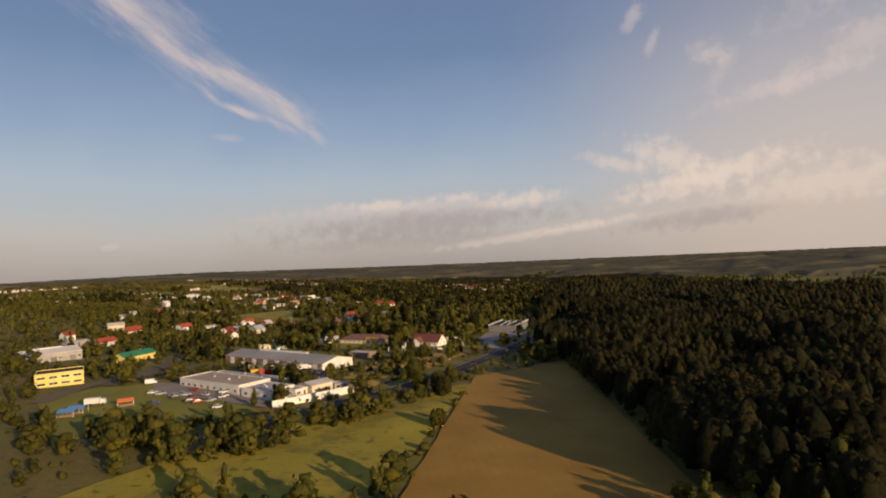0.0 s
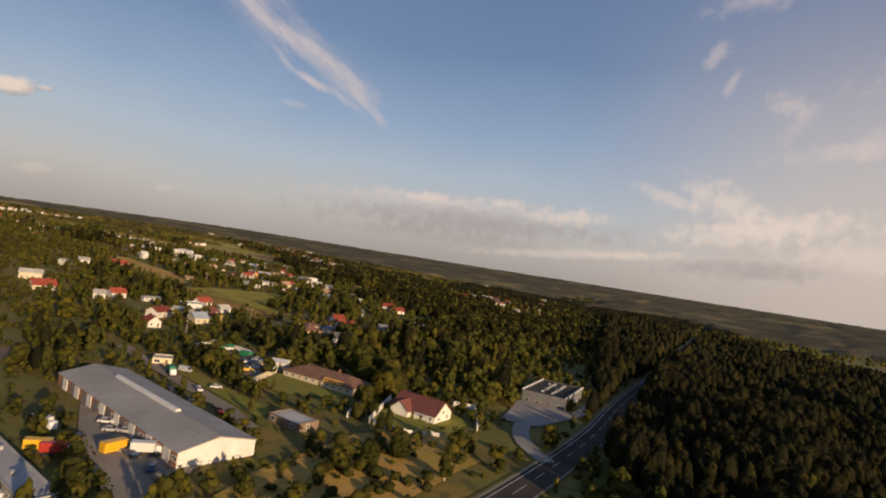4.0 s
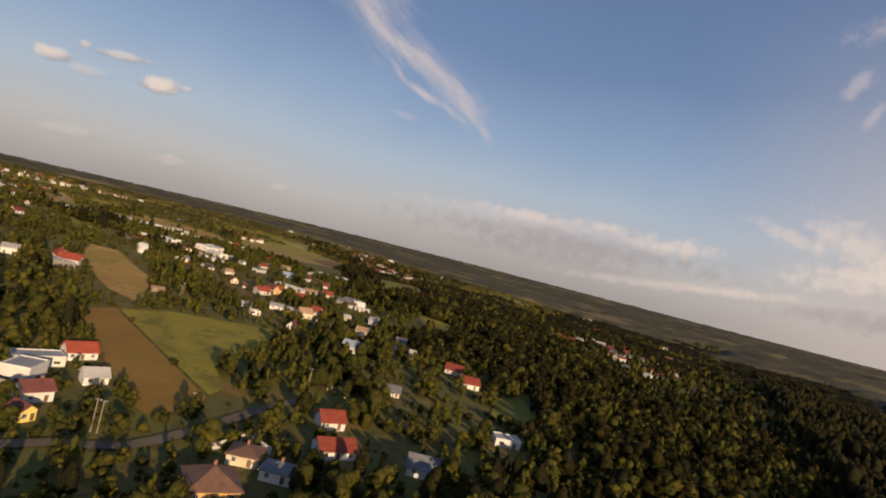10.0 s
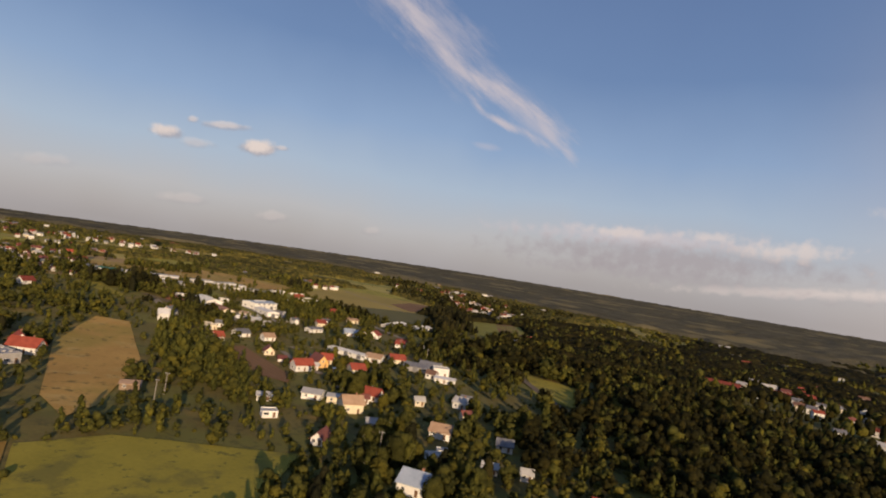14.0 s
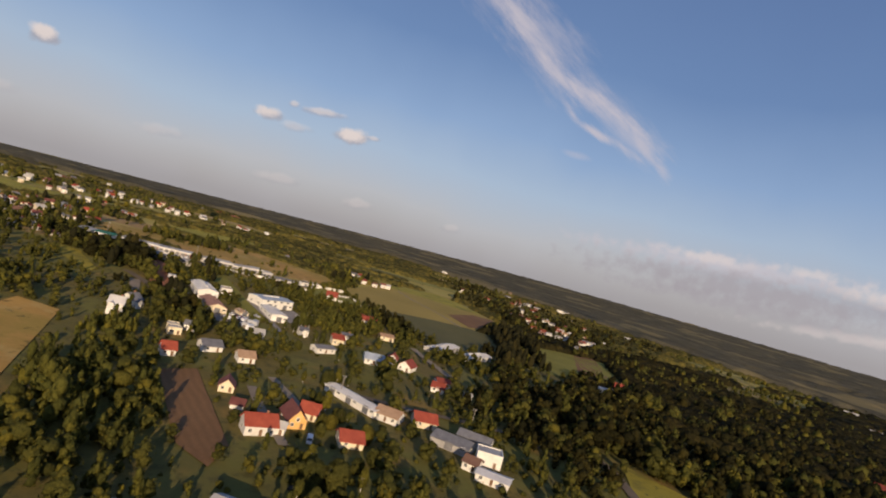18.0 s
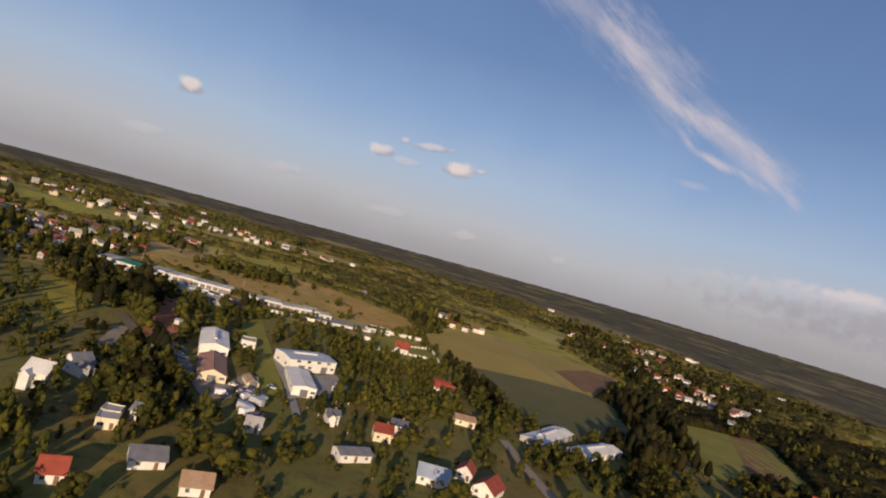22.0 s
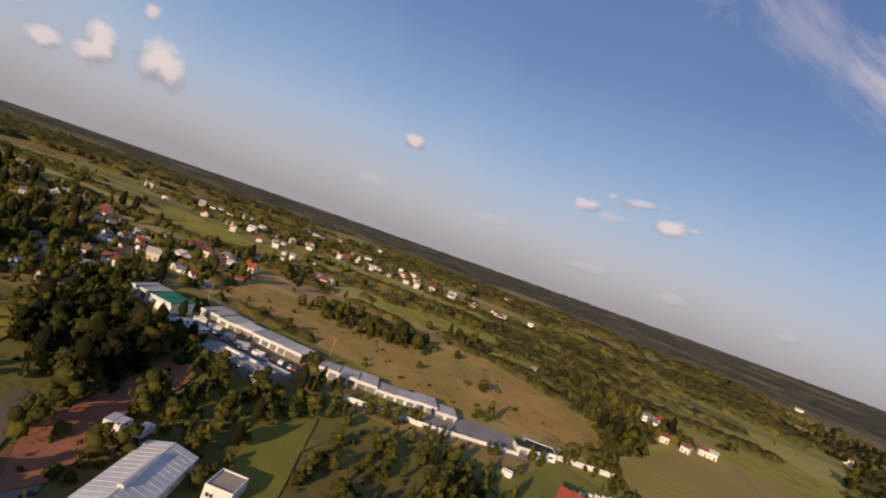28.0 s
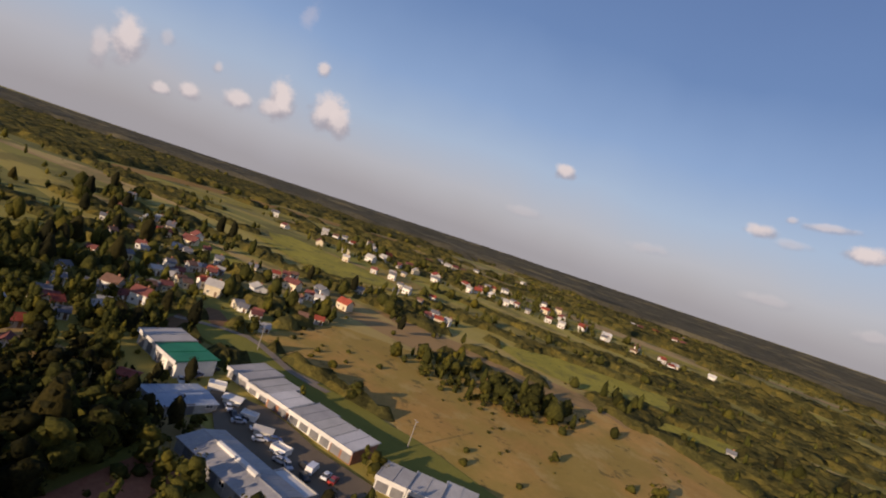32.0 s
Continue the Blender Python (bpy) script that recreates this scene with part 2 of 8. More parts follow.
def moor(M, pos, col):
    """Greener hollows and dark scrub in the russet grass."""
    green = smooth(M, M.noise(pos, 0.014, 5.0, 0.65), 0.44, 0.6)
    col = M.mix(M.math("MULTIPLY", green, 0.5), col, (0.25, 0.215, 0.032))
    pale = smooth(M, M.noise(pos, 0.05, 5.0, 0.7), 0.54, 0.66)
    col = M.mix(M.math("MULTIPLY", pale, 0.5), col, (0.50, 0.36, 0.12))
    scrub = smooth(M, M.noise(pos, 0.11, 5.0, 0.7), 0.56, 0.66)
    return M.mix(M.math("MULTIPLY", scrub, 0.65), col, (0.075, 0.070, 0.020))


def stands(M, pos, col):
    """Single crowns, darker or yellower than their neighbours."""
    t = M.add("ShaderNodeTexVoronoi")
    M.link(pos, t.inputs["Vector"])
    t.inputs["Scale"].default_value = 0.17
    sc = M.add("ShaderNodeSeparateColor")
    M.link(t.outputs["Color"], sc.inputs[0])
    return M.mix(1.0, col, M.ramp(sc.outputs[0], (0.0, (0.5, 0.55, 0.6)), (0.5, (0.95, 0.97, 0.95)), (1.0, (1.5, 1.35, 1.0))), "MULTIPLY")


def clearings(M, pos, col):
    """Pale fields, meadows and darker stands scattered through the far woods, paled for haze."""
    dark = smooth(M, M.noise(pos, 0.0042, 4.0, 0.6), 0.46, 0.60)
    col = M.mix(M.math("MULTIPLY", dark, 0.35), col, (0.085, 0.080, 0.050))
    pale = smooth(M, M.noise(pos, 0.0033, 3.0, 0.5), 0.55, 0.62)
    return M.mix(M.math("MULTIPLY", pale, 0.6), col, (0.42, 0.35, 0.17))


def far_fields(M, pos, col):
    """Strips of fields and woods of many colours on the land."""
    s = M.add("ShaderNodeSeparateXYZ")
    M.link(pos, s.inputs[0])
    d = M.math("ADD", M.math("MULTIPLY", s.outputs[0], 0.49), M.math("MULTIPLY", s.outputs[1], 0.87))
    e = M.math("SUBTRACT", M.math("MULTIPLY", s.outputs[1], 0.49), M.math("MULTIPLY", s.outputs[0], 0.87))
    v = M.add("ShaderNodeCombineXYZ")
    M.link(M.math("MULTIPLY", d, 0.0042), v.inputs[0])
    M.link(M.math("MULTIPLY", e, 0.032), v.inputs[1])
    t = M.add("ShaderNodeTexVoronoi")
    M.link(v.outputs[0], t.inputs["Vector"])
    t.inputs["Scale"].default_value = 1.0
    sc = M.add("ShaderNodeSeparateColor")
    M.link(t.outputs["Color"], sc.inputs[0])
    strip = M.ramp(sc.outputs[0], (0.0, (0.14, 0.135, 0.028)), (0.2, (0.28, 0.25, 0.042)), (0.4, (0.44, 0.34, 0.065)), (0.55, (0.18, 0.17, 0.032)), (0.75, (0.36, 0.33, 0.042)), (0.9, (0.52, 0.36, 0.13)), (1.0, (0.38, 0.23, 0.09)))
    grass = smooth(M, M.noise(pos, 0.025, 4.0, 0.6), 0.42, 0.56)
    col = M.mix(M.math("MULTIPLY", grass, 0.65), col, (0.150, 0.150, 0.026))
    dry = smooth(M, M.noise(pos, 0.03, 5.0, 0.6), 0.54, 0.66)
    col = M.mix(M.math("MULTIPLY", dry, 0.6), col, (0.30, 0.18, 0.042))
    scrub = smooth(M, M.noise(pos, 0.16, 5.0, 0.7), 0.52, 0.64)
    col = M.mix(M.math("MULTIPLY", scrub, 0.6), col, (0.055, 0.052, 0.016))
    west = smooth(M, M.math("ADD", e, M.math("MULTIPLY", M.noise(pos, 0.01, 2.0), 90.0)), 900.0, 1020.0)
    col = M.mix(M.math("MULTIPLY", west, 0.85), col, strip)
    patch = smooth(M, M.noise(pos, 0.02, 5.0, 0.6), 0.50, 0.62)
    return M.mix(M.math("MULTIPLY", patch, 0.55), col, (0.10, 0.088, 0.022))


material("land", (0.100, 0.085, 0.021), (0.225, 0.172, 0.040), 0.02, 0.6, 0.95, extra=far_fields, vary=0.0)
material("stubble", (0.25, 0.135, 0.022), (0.37, 0.215, 0.038), 0.06, 1.4, 0.95, 0.4, extra=rows_of(2.8, 8.0, (0.22, 0.14, 0.03), 0.16), vary=0.0)
material("meadow", (0.25, 0.225, 0.022), (0.39, 0.33, 0.036), 0.05, 1.0, 0.95, 0.3, extra=weeds, vary=0.0)
material("meadow_dry", (0.245, 0.205, 0.020), (0.385, 0.305, 0.034), 0.035, 0.8, 0.95, 0.3, extra=weeds, vary=0.0)
material("lawn", (0.16, 0.155, 0.020), (0.25, 0.225, 0.034), 0.04, 1.2, 0.95, 0.2, vary=0.05)
material("heath", (0.38, 0.215, 0.048), (0.55, 0.325, 0.078), 0.03, 0.5, 0.95, 0.3, extra=moor, vary=0.0)
material("crop", (0.29, 0.215, 0.042), (0.42, 0.30, 0.068), 0.01, 0.5, 0.95, 0.2, extra=rows_of(9.0, -40.0, (0.13, 0.12, 0.03), 0.3), vary=0.06)
material("crop_dark", (0.10, 0.095, 0.028), (0.15, 0.13, 0.038), 0.02, 0.6, 0.95, 0.2, extra=rows_of(6.0, -40.0, (0.08, 0.08, 0.024), 0.4), vary=0.05)
material("plough", (0.17, 0.086, 0.034), (0.27, 0.145, 0.060), 0.03, 0.9, 0.95, 0.5, extra=rows_of(3.2, 65.0, (0.13, 0.072, 0.030), 0.35), vary=0.08)
material("clay", (0.28, 0.105, 0.050), (0.45, 0.185, 0.090), 0.05, 0.8, 0.95, 0.5, vary=0.0)
material("gravel", (0.20, 0.17, 0.13), (0.33, 0.28, 0.21), 0.08, 1.5, 0.95, 0.3, vary=0.06)
material("concrete", (0.24, 0.217, 0.188), (0.35, 0.32, 0.28), 0.1, 1.0, 0.9, 0.2, vary=0.06)
material("dirt", (0.22, 0.175, 0.12), (0.33, 0.27, 0.19), 0.1, 1.2, 0.95, 0.3)
material("asphalt", (0.053, 0.044, 0.035), (0.080, 0.068, 0.055), 0.08, 2.0, 0.95, 0.1, vary=0.03, spec=0.08)
material("asphalt_old", (0.140, 0.110, 0.074), (0.21, 0.166, 0.112), 0.08, 2.0, 0.95, 0.1, vary=0.05, spec=0.08)
material("road_paint", (0.55, 0.54, 0.50), (0.75, 0.74, 0.70), 0.5, 3.0, 0.7, vary=0.0)
material("white_render", (0.60, 0.58, 0.53), (0.80, 0.78, 0.72), 0.25, 2.0, 0.85, 0.1)
material("cream_render", (0.58, 0.50, 0.35), (0.74, 0.66, 0.48), 0.25, 2.0, 0.85, 0.1)
material("yellow_render", (0.68, 0.54, 0.13), (0.82, 0.68, 0.22), 0.25, 2.0, 0.85, 0.1)
material("ochre_render", (0.62, 0.36, 0.12), (0.74, 0.46, 0.18), 0.25, 2.0, 0.85, 0.1)
material("grey_render", (0.30, 0.29, 0.27), (0.46, 0.44, 0.41), 0.25, 2.0, 0.85, 0.1)
material("sign_yellow", (0.55, 0.27, 0.04), (0.70, 0.38, 0.07), 0.4, 2.0, 0.6)
material("brick", (0.26, 0.115, 0.065), (0.38, 0.19, 0.115), 0.3, 3.0, 0.9, 0.2)
material("plank", (0.16, 0.11, 0.07), (0.27, 0.20, 0.14), 0.3, 4.0, 0.9, 0.2)
material("red_tile", (0.23, 0.045, 0.028), (0.35, 0.080, 0.045), 0.4, 3.0, 0.75, 0.3, vary=0.3)
material("maroon_tile", (0.16, 0.055, 0.045), (0.25, 0.09, 0.07), 0.4, 3.0, 0.75, 0.3, vary=0.3)
material("brown_tile", (0.14, 0.075, 0.05), (0.22, 0.125, 0.085), 0.4, 3.0, 0.75, 0.3, vary=0.2)
material("tan_tile", (0.32, 0.20, 0.12), (0.46, 0.31, 0.20), 0.4, 3.0, 0.8, 0.3, vary=0.2)
material("rust_tile", (0.30, 0.16, 0.115), (0.40, 0.23, 0.17), 0.3, 3.0, 0.8, 0.3, vary=0.1)
material("slate", (0.13, 0.13, 0.14), (0.21, 0.21, 0.22), 0.4, 3.0, 0.65, 0.2, vary=0.2)
material("grey_sheet", (0.34, 0.33, 0.31), (0.52, 0.50, 0.47), 0.12, 1.5, 0.85, 0.1, vary=0.2)
material("white_sheet", (0.52, 0.51, 0.48), (0.72, 0.70, 0.66), 0.12, 1.5, 0.8, 0.1, vary=0.1)
material("blue_sheet", (0.28, 0.33, 0.39), (0.42, 0.47, 0.53), 0.15, 1.5, 0.5, 0.1, vary=0.1)
material("green_sheet", (0.015, 0.16, 0.075), (0.03, 0.24, 0.115), 0.15, 1.5, 0.55, 0.1, vary=0.1)
material("grey_felt", (0.24, 0.23, 0.21), (0.40, 0.38, 0.35), 0.06, 0.9, 0.95, 0.2, vary=0.05)
material("dark_felt", (0.040, 0.038, 0.036), (0.075, 0.070, 0.066), 0.1, 1.0, 0.95, 0.1, spec=0.1)
material("tan_felt", (0.33, 0.25, 0.175), (0.44, 0.36, 0.27), 0.1, 1.0, 0.9, 0.1)
material("glass_dark", (0.03, 0.035, 0.04), (0.06, 0.065, 0.07), 0.5, 3.0, 0.12, spec=0.6)
material("frame_white", (0.65, 0.64, 0.61), (0.8, 0.79, 0.76), 0.5, 3.0, 0.6)
material("door_brown", (0.14, 0.08, 0.045), (0.22, 0.13, 0.075), 0.5, 3.0, 0.6)
material("bark", (0.10, 0.075, 0.055), (0.19, 0.15, 0.11), 1.0, 6.0, 0.95, 0.4)
material("bark_birch", (0.45, 0.43, 0.39), (0.66, 0.64, 0.60), 1.0, 5.0, 0.9, 0.2)
LEAF = dict(rough=0.9, bump=1.0, spec=0.08, relief=0.8, glow=0.42, fine=0.6)
SHADES = ((0.0, (0.55, 0.58, 0.6)), (0.35, (0.85, 0.9, 0.9)), (0.75, (1.15, 1.13, 1.0)), (1.0, (1.6, 1.42, 0.9)))
material("leaf_broad", (0.046, 0.049, 0.015), (0.154, 0.145, 0.033), 0.12, 1.7, hue=SHADES, **LEAF)
# oak: dark leaves, deepened further for shade and lens fall-off
material("leaf_oak_shaded", (0.022, 0.026, 0.010), (0.068, 0.068, 0.019), 0.12, 1.7, hue=SHADES, **LEAF)
material("leaf_birch", (0.052, 0.058, 0.017), (0.177, 0.171, 0.037), 0.12, 1.7, hue=SHADES, **LEAF)
material("leaf_pine", (0.023, 0.025, 0.013), (0.060, 0.055, 0.023), 0.12, 1.7, hue=SHADES, **LEAF)
# oak wood: the same dark foliage with painted shade in its colour
material("wood_oak_shaded", (0.017, 0.018, 0.008), (0.060, 0.053, 0.016), 0.018, 1.2, island=True, hue=SHADES, **LEAF)
material("wood_broad", (0.049, 0.051, 0.016), (0.168, 0.159, 0.035), 0.018, 1.2, island=True, hue=SHADES, **LEAF)
material("wood_birch", (0.054, 0.059, 0.017), (0.189, 0.182, 0.039), 0.018, 1.2, island=True, hue=SHADES, **LEAF)
material("wood_pine", (0.022, 0.023, 0.012), (0.057, 0.052, 0.022), 0.012, 1.2, island=True, hue=SHADES, **LEAF)
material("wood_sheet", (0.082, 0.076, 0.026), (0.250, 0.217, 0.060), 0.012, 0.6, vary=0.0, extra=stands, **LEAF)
# dark eastern woods, their colour lowered further to carry shade and lens fall-off
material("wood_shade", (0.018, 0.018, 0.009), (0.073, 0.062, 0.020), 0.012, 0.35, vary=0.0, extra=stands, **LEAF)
# far canopy lightened and greyed: distance haze put into its base colour
material("wood_far_hazed", (0.105, 0.098, 0.064), (0.270, 0.240, 0.145), 0.016, 0.2, vary=0.0, extra=clearings, **LEAF)


# ---- ground ----
G = (7.76, -37.40, 2.88, 5.77, -5.05, -4.10, 0.82, -1.33, -1.57)


# gentle hollows and rises of the land: x, y, height, all about 95 m wide
BUMPS = ((-540, 1000, 2.6), (-540, 1100, 0.4), (-440, 800, -2.0), (-440, 900, -0.9), (-440, 1000, 0.9), (-440, 1100, -1.5), (-340, 700, -1.5), (-340, 800, -2.8), (-340, 900, 0.4), (-340, 1000, 2.1), (-340, 1100, -2.0), (-240, 500, -4.1), (-240, 600, -2.3), (-240, 800, -0.9), (-240, 900, 2.0), (-140, 300, -0.5), (-140, 400, -1.4), (-140, 600, 1.1), (-140, 700, 1.2), (-140, 800, 0.7), (-140, 900, 1.5), (-40, 300, 2.1), (-40, 500, 0.7), (-40, 600, 1.6))


def ground(x, y):
    """The height of the land: it rises gently to the west and is level far off."""
    u, v = np.clip((x + 450) / 1000, -0.5, 1.3), np.clip((y - 900) / 1000, -1.2, 1.4)
    z = G[0] + G[1] * u + G[2] * v + G[3] * u * u + G[4] * u * v + G[5] * v * v + G[6] * u * v * v + G[7] * u * u * v + G[8] * v ** 3
    for bx, by, bz in BUMPS:
        z = z + bz * np.exp(-((x - bx) ** 2 + (y - by) ** 2) / 18050.0)
    r = np.hypot(x + 450, y - 900)
    k = np.clip((r - 1300) / 900, 0, 1)
    a = np.degrees(np.arctan2(-(x + 300), y - 600))
    f = np.clip((r - 2200) / 2300, 0, 1)
    return z * (1 - k * k * (3 - 2 * k)) + f * f * (58.0 * np.exp(-(((a - 22.0) / 34.0) ** 2)) - 45.0 * np.exp(-(((a - 105.0) / 28.0) ** 2)))


def mesh_from(name, verts, faces, mat):
    me = bpy.data.meshes.new(name)
    me.from_pydata([tuple(v) for v in verts], [], [tuple(f) for f in faces])
    me.materials.append(MATS[mat])
    me.update()
    return me


def big_mesh(name, verts, tris, mat):
    """A large triangle mesh straight from arrays."""
    me = bpy.data.meshes.new(name)
    n, k = len(verts), len(tris)
    me.vertices.add(n)
    me.vertices.foreach_set("co", np.asarray(verts, np.float32).ravel())
    me.loops.add(3 * k)
    me.loops.foreach_set("vertex_index", np.asarray(tris, np.int32).ravel())
    me.polygons.add(k)
    me.polygons.foreach_set("loop_start", np.arange(0, 3 * k, 3, dtype=np.int32))
    me.polygons.foreach_set("loop_total", np.full(k, 3, np.int32))
    me.update(calc_edges=True)
    me.materials.append(MATS[mat])
    return me


def make_ground():
    q = np.linspace(-1, 1, 171)
    s = np.sinh(q * 3.2) / np.sinh(3.2) * 5300
    X, Y = np.meshgrid(s - 300, s + 700, indexing="ij")
    Z = ground(X, Y)
    n = len(q)
    v = np.stack([X, Y, Z], -1).reshape(-1, 3)
    i = np.arange(n * n).reshape(n, n)
    a, b, c, d = i[:-1, :-1].ravel(), i[1:, :-1].ravel(), i[1:, 1:].ravel(), i[:-1, 1:].ravel()
    me = big_mesh("ground", v, np.concatenate([np.stack([a, b, c], 1), np.stack([a, c, d], 1)]), "land")
    return tagged(new("ground", me), "gently rolling land of rough grass and field strips", "ground", kind="structure")


make_ground()

FIELDS, ROADS, SITES, WOODS = [], [], [], []


def inside(poly, x, y):
    """Which of the points lie in the polygon."""
    p = np.asarray(poly)
    r = np.zeros(np.shape(x), bool)
    for (x0, y0), (x1, y1) in zip(p, np.roll(p, -1, 0)):
        if y0 != y1:
            r ^= ((y0 > y) != (y1 > y)) & (x < (x1 - x0) * (y - y0) / (y1 - y0) + x0)
    return r


FIELD_WORDS = {"stubble": "golden stubble field with faint mowing lines", "meadow": "green meadow with darker weedy patches", "meadow_dry": "dry yellow meadow with scrubby patches",
               "lawn": "short green grass", "heath": "russet heath with scattered scrub", "crop": "pale yellow-green crop field", "crop_dark": "dark green crop field",
               "plough": "bare reddish-brown ploughed soil", "clay": "bare red-brown clay, freshly dug", "gravel": "pale gravel yard", "concrete": "grey concrete yard", "asphalt_old": "worn dark asphalt yard"}


def field(poly, mat, lift):
    """A sheet of another cover laid on the land, with an uneven edge."""
    p = np.asarray(poly, float)
    rim = []
    for a, b in zip(p, np.roll(p, -1, 0)):
        d = math.hypot(*(b - a))
        k = max(1, int(d / 9))
        for j in range(k):
            q = a + (b - a) * j / k
            w = 1.2 * noise.noise(Vector((q[0] * 0.07, q[1] * 0.07, 3.0)))
            rim.append(q + np.array([w, -w]))
    bm = bmesh.new()
    f = bm.faces.new([bm.verts.new((x, y, 0)) for x, y in rim])
    if f.normal.z < 0:
        f.normal_flip()
    for ax in (0, 1):
        lo, hi = min(q[ax] for q in rim), max(q[ax] for q in rim)
        step = max(14.0, (hi - lo) / 40)
        for k in range(1, int((hi - lo) / step) + 1):
            co, no = [0, 0, 0], [0, 0, 0]
            co[ax], no[ax] = lo + k * step, 1
            bmesh.ops.bisect_plane(bm, geom=bm.verts[:] + bm.edges[:] + bm.faces[:], plane_co=co, plane_no=no)
    bmesh.ops.triangulate(bm, faces=bm.faces[:])
    for v in bm.verts:
        v.co.z = float(ground(v.co.x, v.co.y)) + lift + 0.25
    bm.normal_update()
    if sum(f.normal.z for f in bm.faces) < 0:
        bmesh.ops.reverse_faces(bm, faces=bm.faces[:])
    me = bpy.data.meshes.new("field")
    bm.to_mesh(me)
    bm.free()
    me.materials.append(MATS[mat])
    tagged(new("yard" if mat in ("gravel", "concrete", "asphalt_old") else "field", me), FIELD_WORDS[mat], "field", kind="structure")
    FIELDS.append(p)


def ribbon(pts, width, lift, mat, name, off=0.0, dash=None):
    """A strip along a line of points, draped on the land."""
    p = np.asarray(pts, float)
    # a smooth line through the points
    out = []
    for i in range(len(p) - 1):
        a, b, c, d = p[max(i - 1, 0)], p[i], p[i + 1], p[min(i + 2, len(p) - 1)]
        k = max(2, int(math.hypot(*(c - b)) / 8))
        for j in range(k):
            t = j / k
            out.append(0.5 * (2 * b + (c - a) * t + (2 * a - 5 * b + 4 * c - d) * t * t + (3 * b - a - 3 * c + d) * t ** 3))
    out.append(p[-1])
    out = np.array(out)
    tan = np.gradient(out, axis=0)
    nor = np.stack([-tan[:, 1], tan[:, 0]], 1) / np.maximum(np.hypot(tan[:, 0], tan[:, 1]), 1e-6)[:, None]
    l, r = out + nor * (off + width / 2), out + nor * (off - width / 2)
    v, f = [], []
    for a, b in zip(l, r):
        z = float(ground(*((a + b) / 2)))
        v += [(*a, z + lift), (*b, z + lift)]
    for i in range(len(out) - 1):
        if dash and i % (2 * dash) >= dash:
            continue
        f.append((2 * i, 2 * i + 1, 2 * i + 3, 2 * i + 2))
    return new(name, mesh_from(name, v, f, mat)), out


def road(pts, width, mat):
    words = {"asphalt": "two-lane asphalt highway with white edge lines", "asphalt_old": "worn grey asphalt road", "dirt": "pale unpaved track", "concrete": "grey concrete drive"}
    ob, line = ribbon(pts, width, 0.55, mat, "road")
    tagged(ob, words[mat], "road", kind="structure")
    ROADS.append((line, width))
    if mat == "asphalt":
        for off in (-width * 0.36, width * 0.36):
            tagged(ribbon(pts, 0.24, 0.6, "road_paint", "edge_line", off)[0], "white painted edge line on the asphalt", "road marking", kind="structure")
        tagged(ribbon(pts, 0.18, 0.6, "road_paint", "centre_line", 0.0, 1)[0], "broken white centre line on the asphalt", "road marking", kind="structure")
        for off in (-width * 0.53, width * 0.53):
            tagged(ribbon(pts, 0.9, 0.58, "gravel", "road_verge", off)[0], "pale gravel verge beside the highway", "road verge", kind="structure")


field([(-442.2, 899.4), (-447.4, 907.9), (-419.9, 903.9), (-406.7, 908.3), (-394.6, 910.0), (-384.1, 903.4), (-385.3, 892.8), (-413.2, 896.9)], 'gravel', 0.20)
field([(-128.5, 253.9), (-142.8, 280.4), (-128.3, 277.2), (-87.0, 243.4), (-74.8, 234.5), (-70.2, 222.9), (-85.5, 231.4), (-100.9, 241.8), (-113.6, 243.3)], 'gravel', 0.20)
field([(-111.0, 325.0), (-59.6, 301.1), (-56.7, 271.8), (-69.3, 274.6), (-96.8, 304.6)], 'gravel', 0.20)
field([(-128.0, 244.5), (-123.7, 252.3), (-100.9, 241.8), (-78.9, 226.6), (-70.6, 217.1), (-83.9, 210.1), (-98.3, 208.0)], 'lawn', 0.12)
field([(-127.2, 425.3), (-125.0, 447.5), (-93.3, 426.1), (-79.0, 413.1), (-83.3, 390.2), (-100.3, 403.9)], 'gravel', 0.20)
field([(-79.2, 383.0), (-78.3, 407.6), (-42.1, 389.3), (-46.4, 383.0), (-64.7, 376.0)], 'lawn', 0.12)
field([(-27.9, 359.1), (-23.8, 401.9), (0.0, 392.6), (7.7, 380.1), (-1.8, 358.7)], 'lawn', 0.12)
field([(20.0, 397.0), (30.0, 437.0), (36.0, 442.0), (55.0, 432.0), (62.0, 446.0), (71.0, 468.0), (76.0, 485.0), (80.0, 482.0), (75.0, 462.0), (63.0, 435.0), (54.0, 421.0), (42.0, 404.0), (36.0, 396.0)], 'concrete', 0.20)
field([(-54.0, 254.0), (-47.0, 298.0), (-30.0, 343.0), (-2.0, 368.0), (11.0, 340.0), (-12.0, 290.0), (-34.0, 254.0)], 'heath', 0.10)
field([(-132.0, 400.0), (-117.0, 394.0), (-84.0, 370.0), (-60.0, 352.0), (-62.0, 342.0), (-88.0, 363.0), (-112.0, 382.0)], 'lawn', 0.12)
field([(-96.6, 142.1), (-62.2, 202.2), (-3.4, 247.9), (10.3, 258.0), (-19.7, 132.6)], 'meadow_dry', 0.12)
field([(12.4, 272.5), (63.2, 312.1), (58.3, 134.7), (32.6, 114.9), (-16.5, 116.9)], 'stubble', 0.06)
field([(-253.2, 629.4), (-251.0, 650.4), (-138.9, 572.8), (-134.9, 562.8), (-139.6, 545.1), (-151.1, 549.2)], 'stubble', 0.12)
field([(-248.6, 650.6), (-238.0, 675.9), (-181.8, 704.7), (-163.8, 655.0), (-159.9, 607.5), (-140.7, 585.5), (-139.4, 575.1)], 'meadow_dry', 0.12)
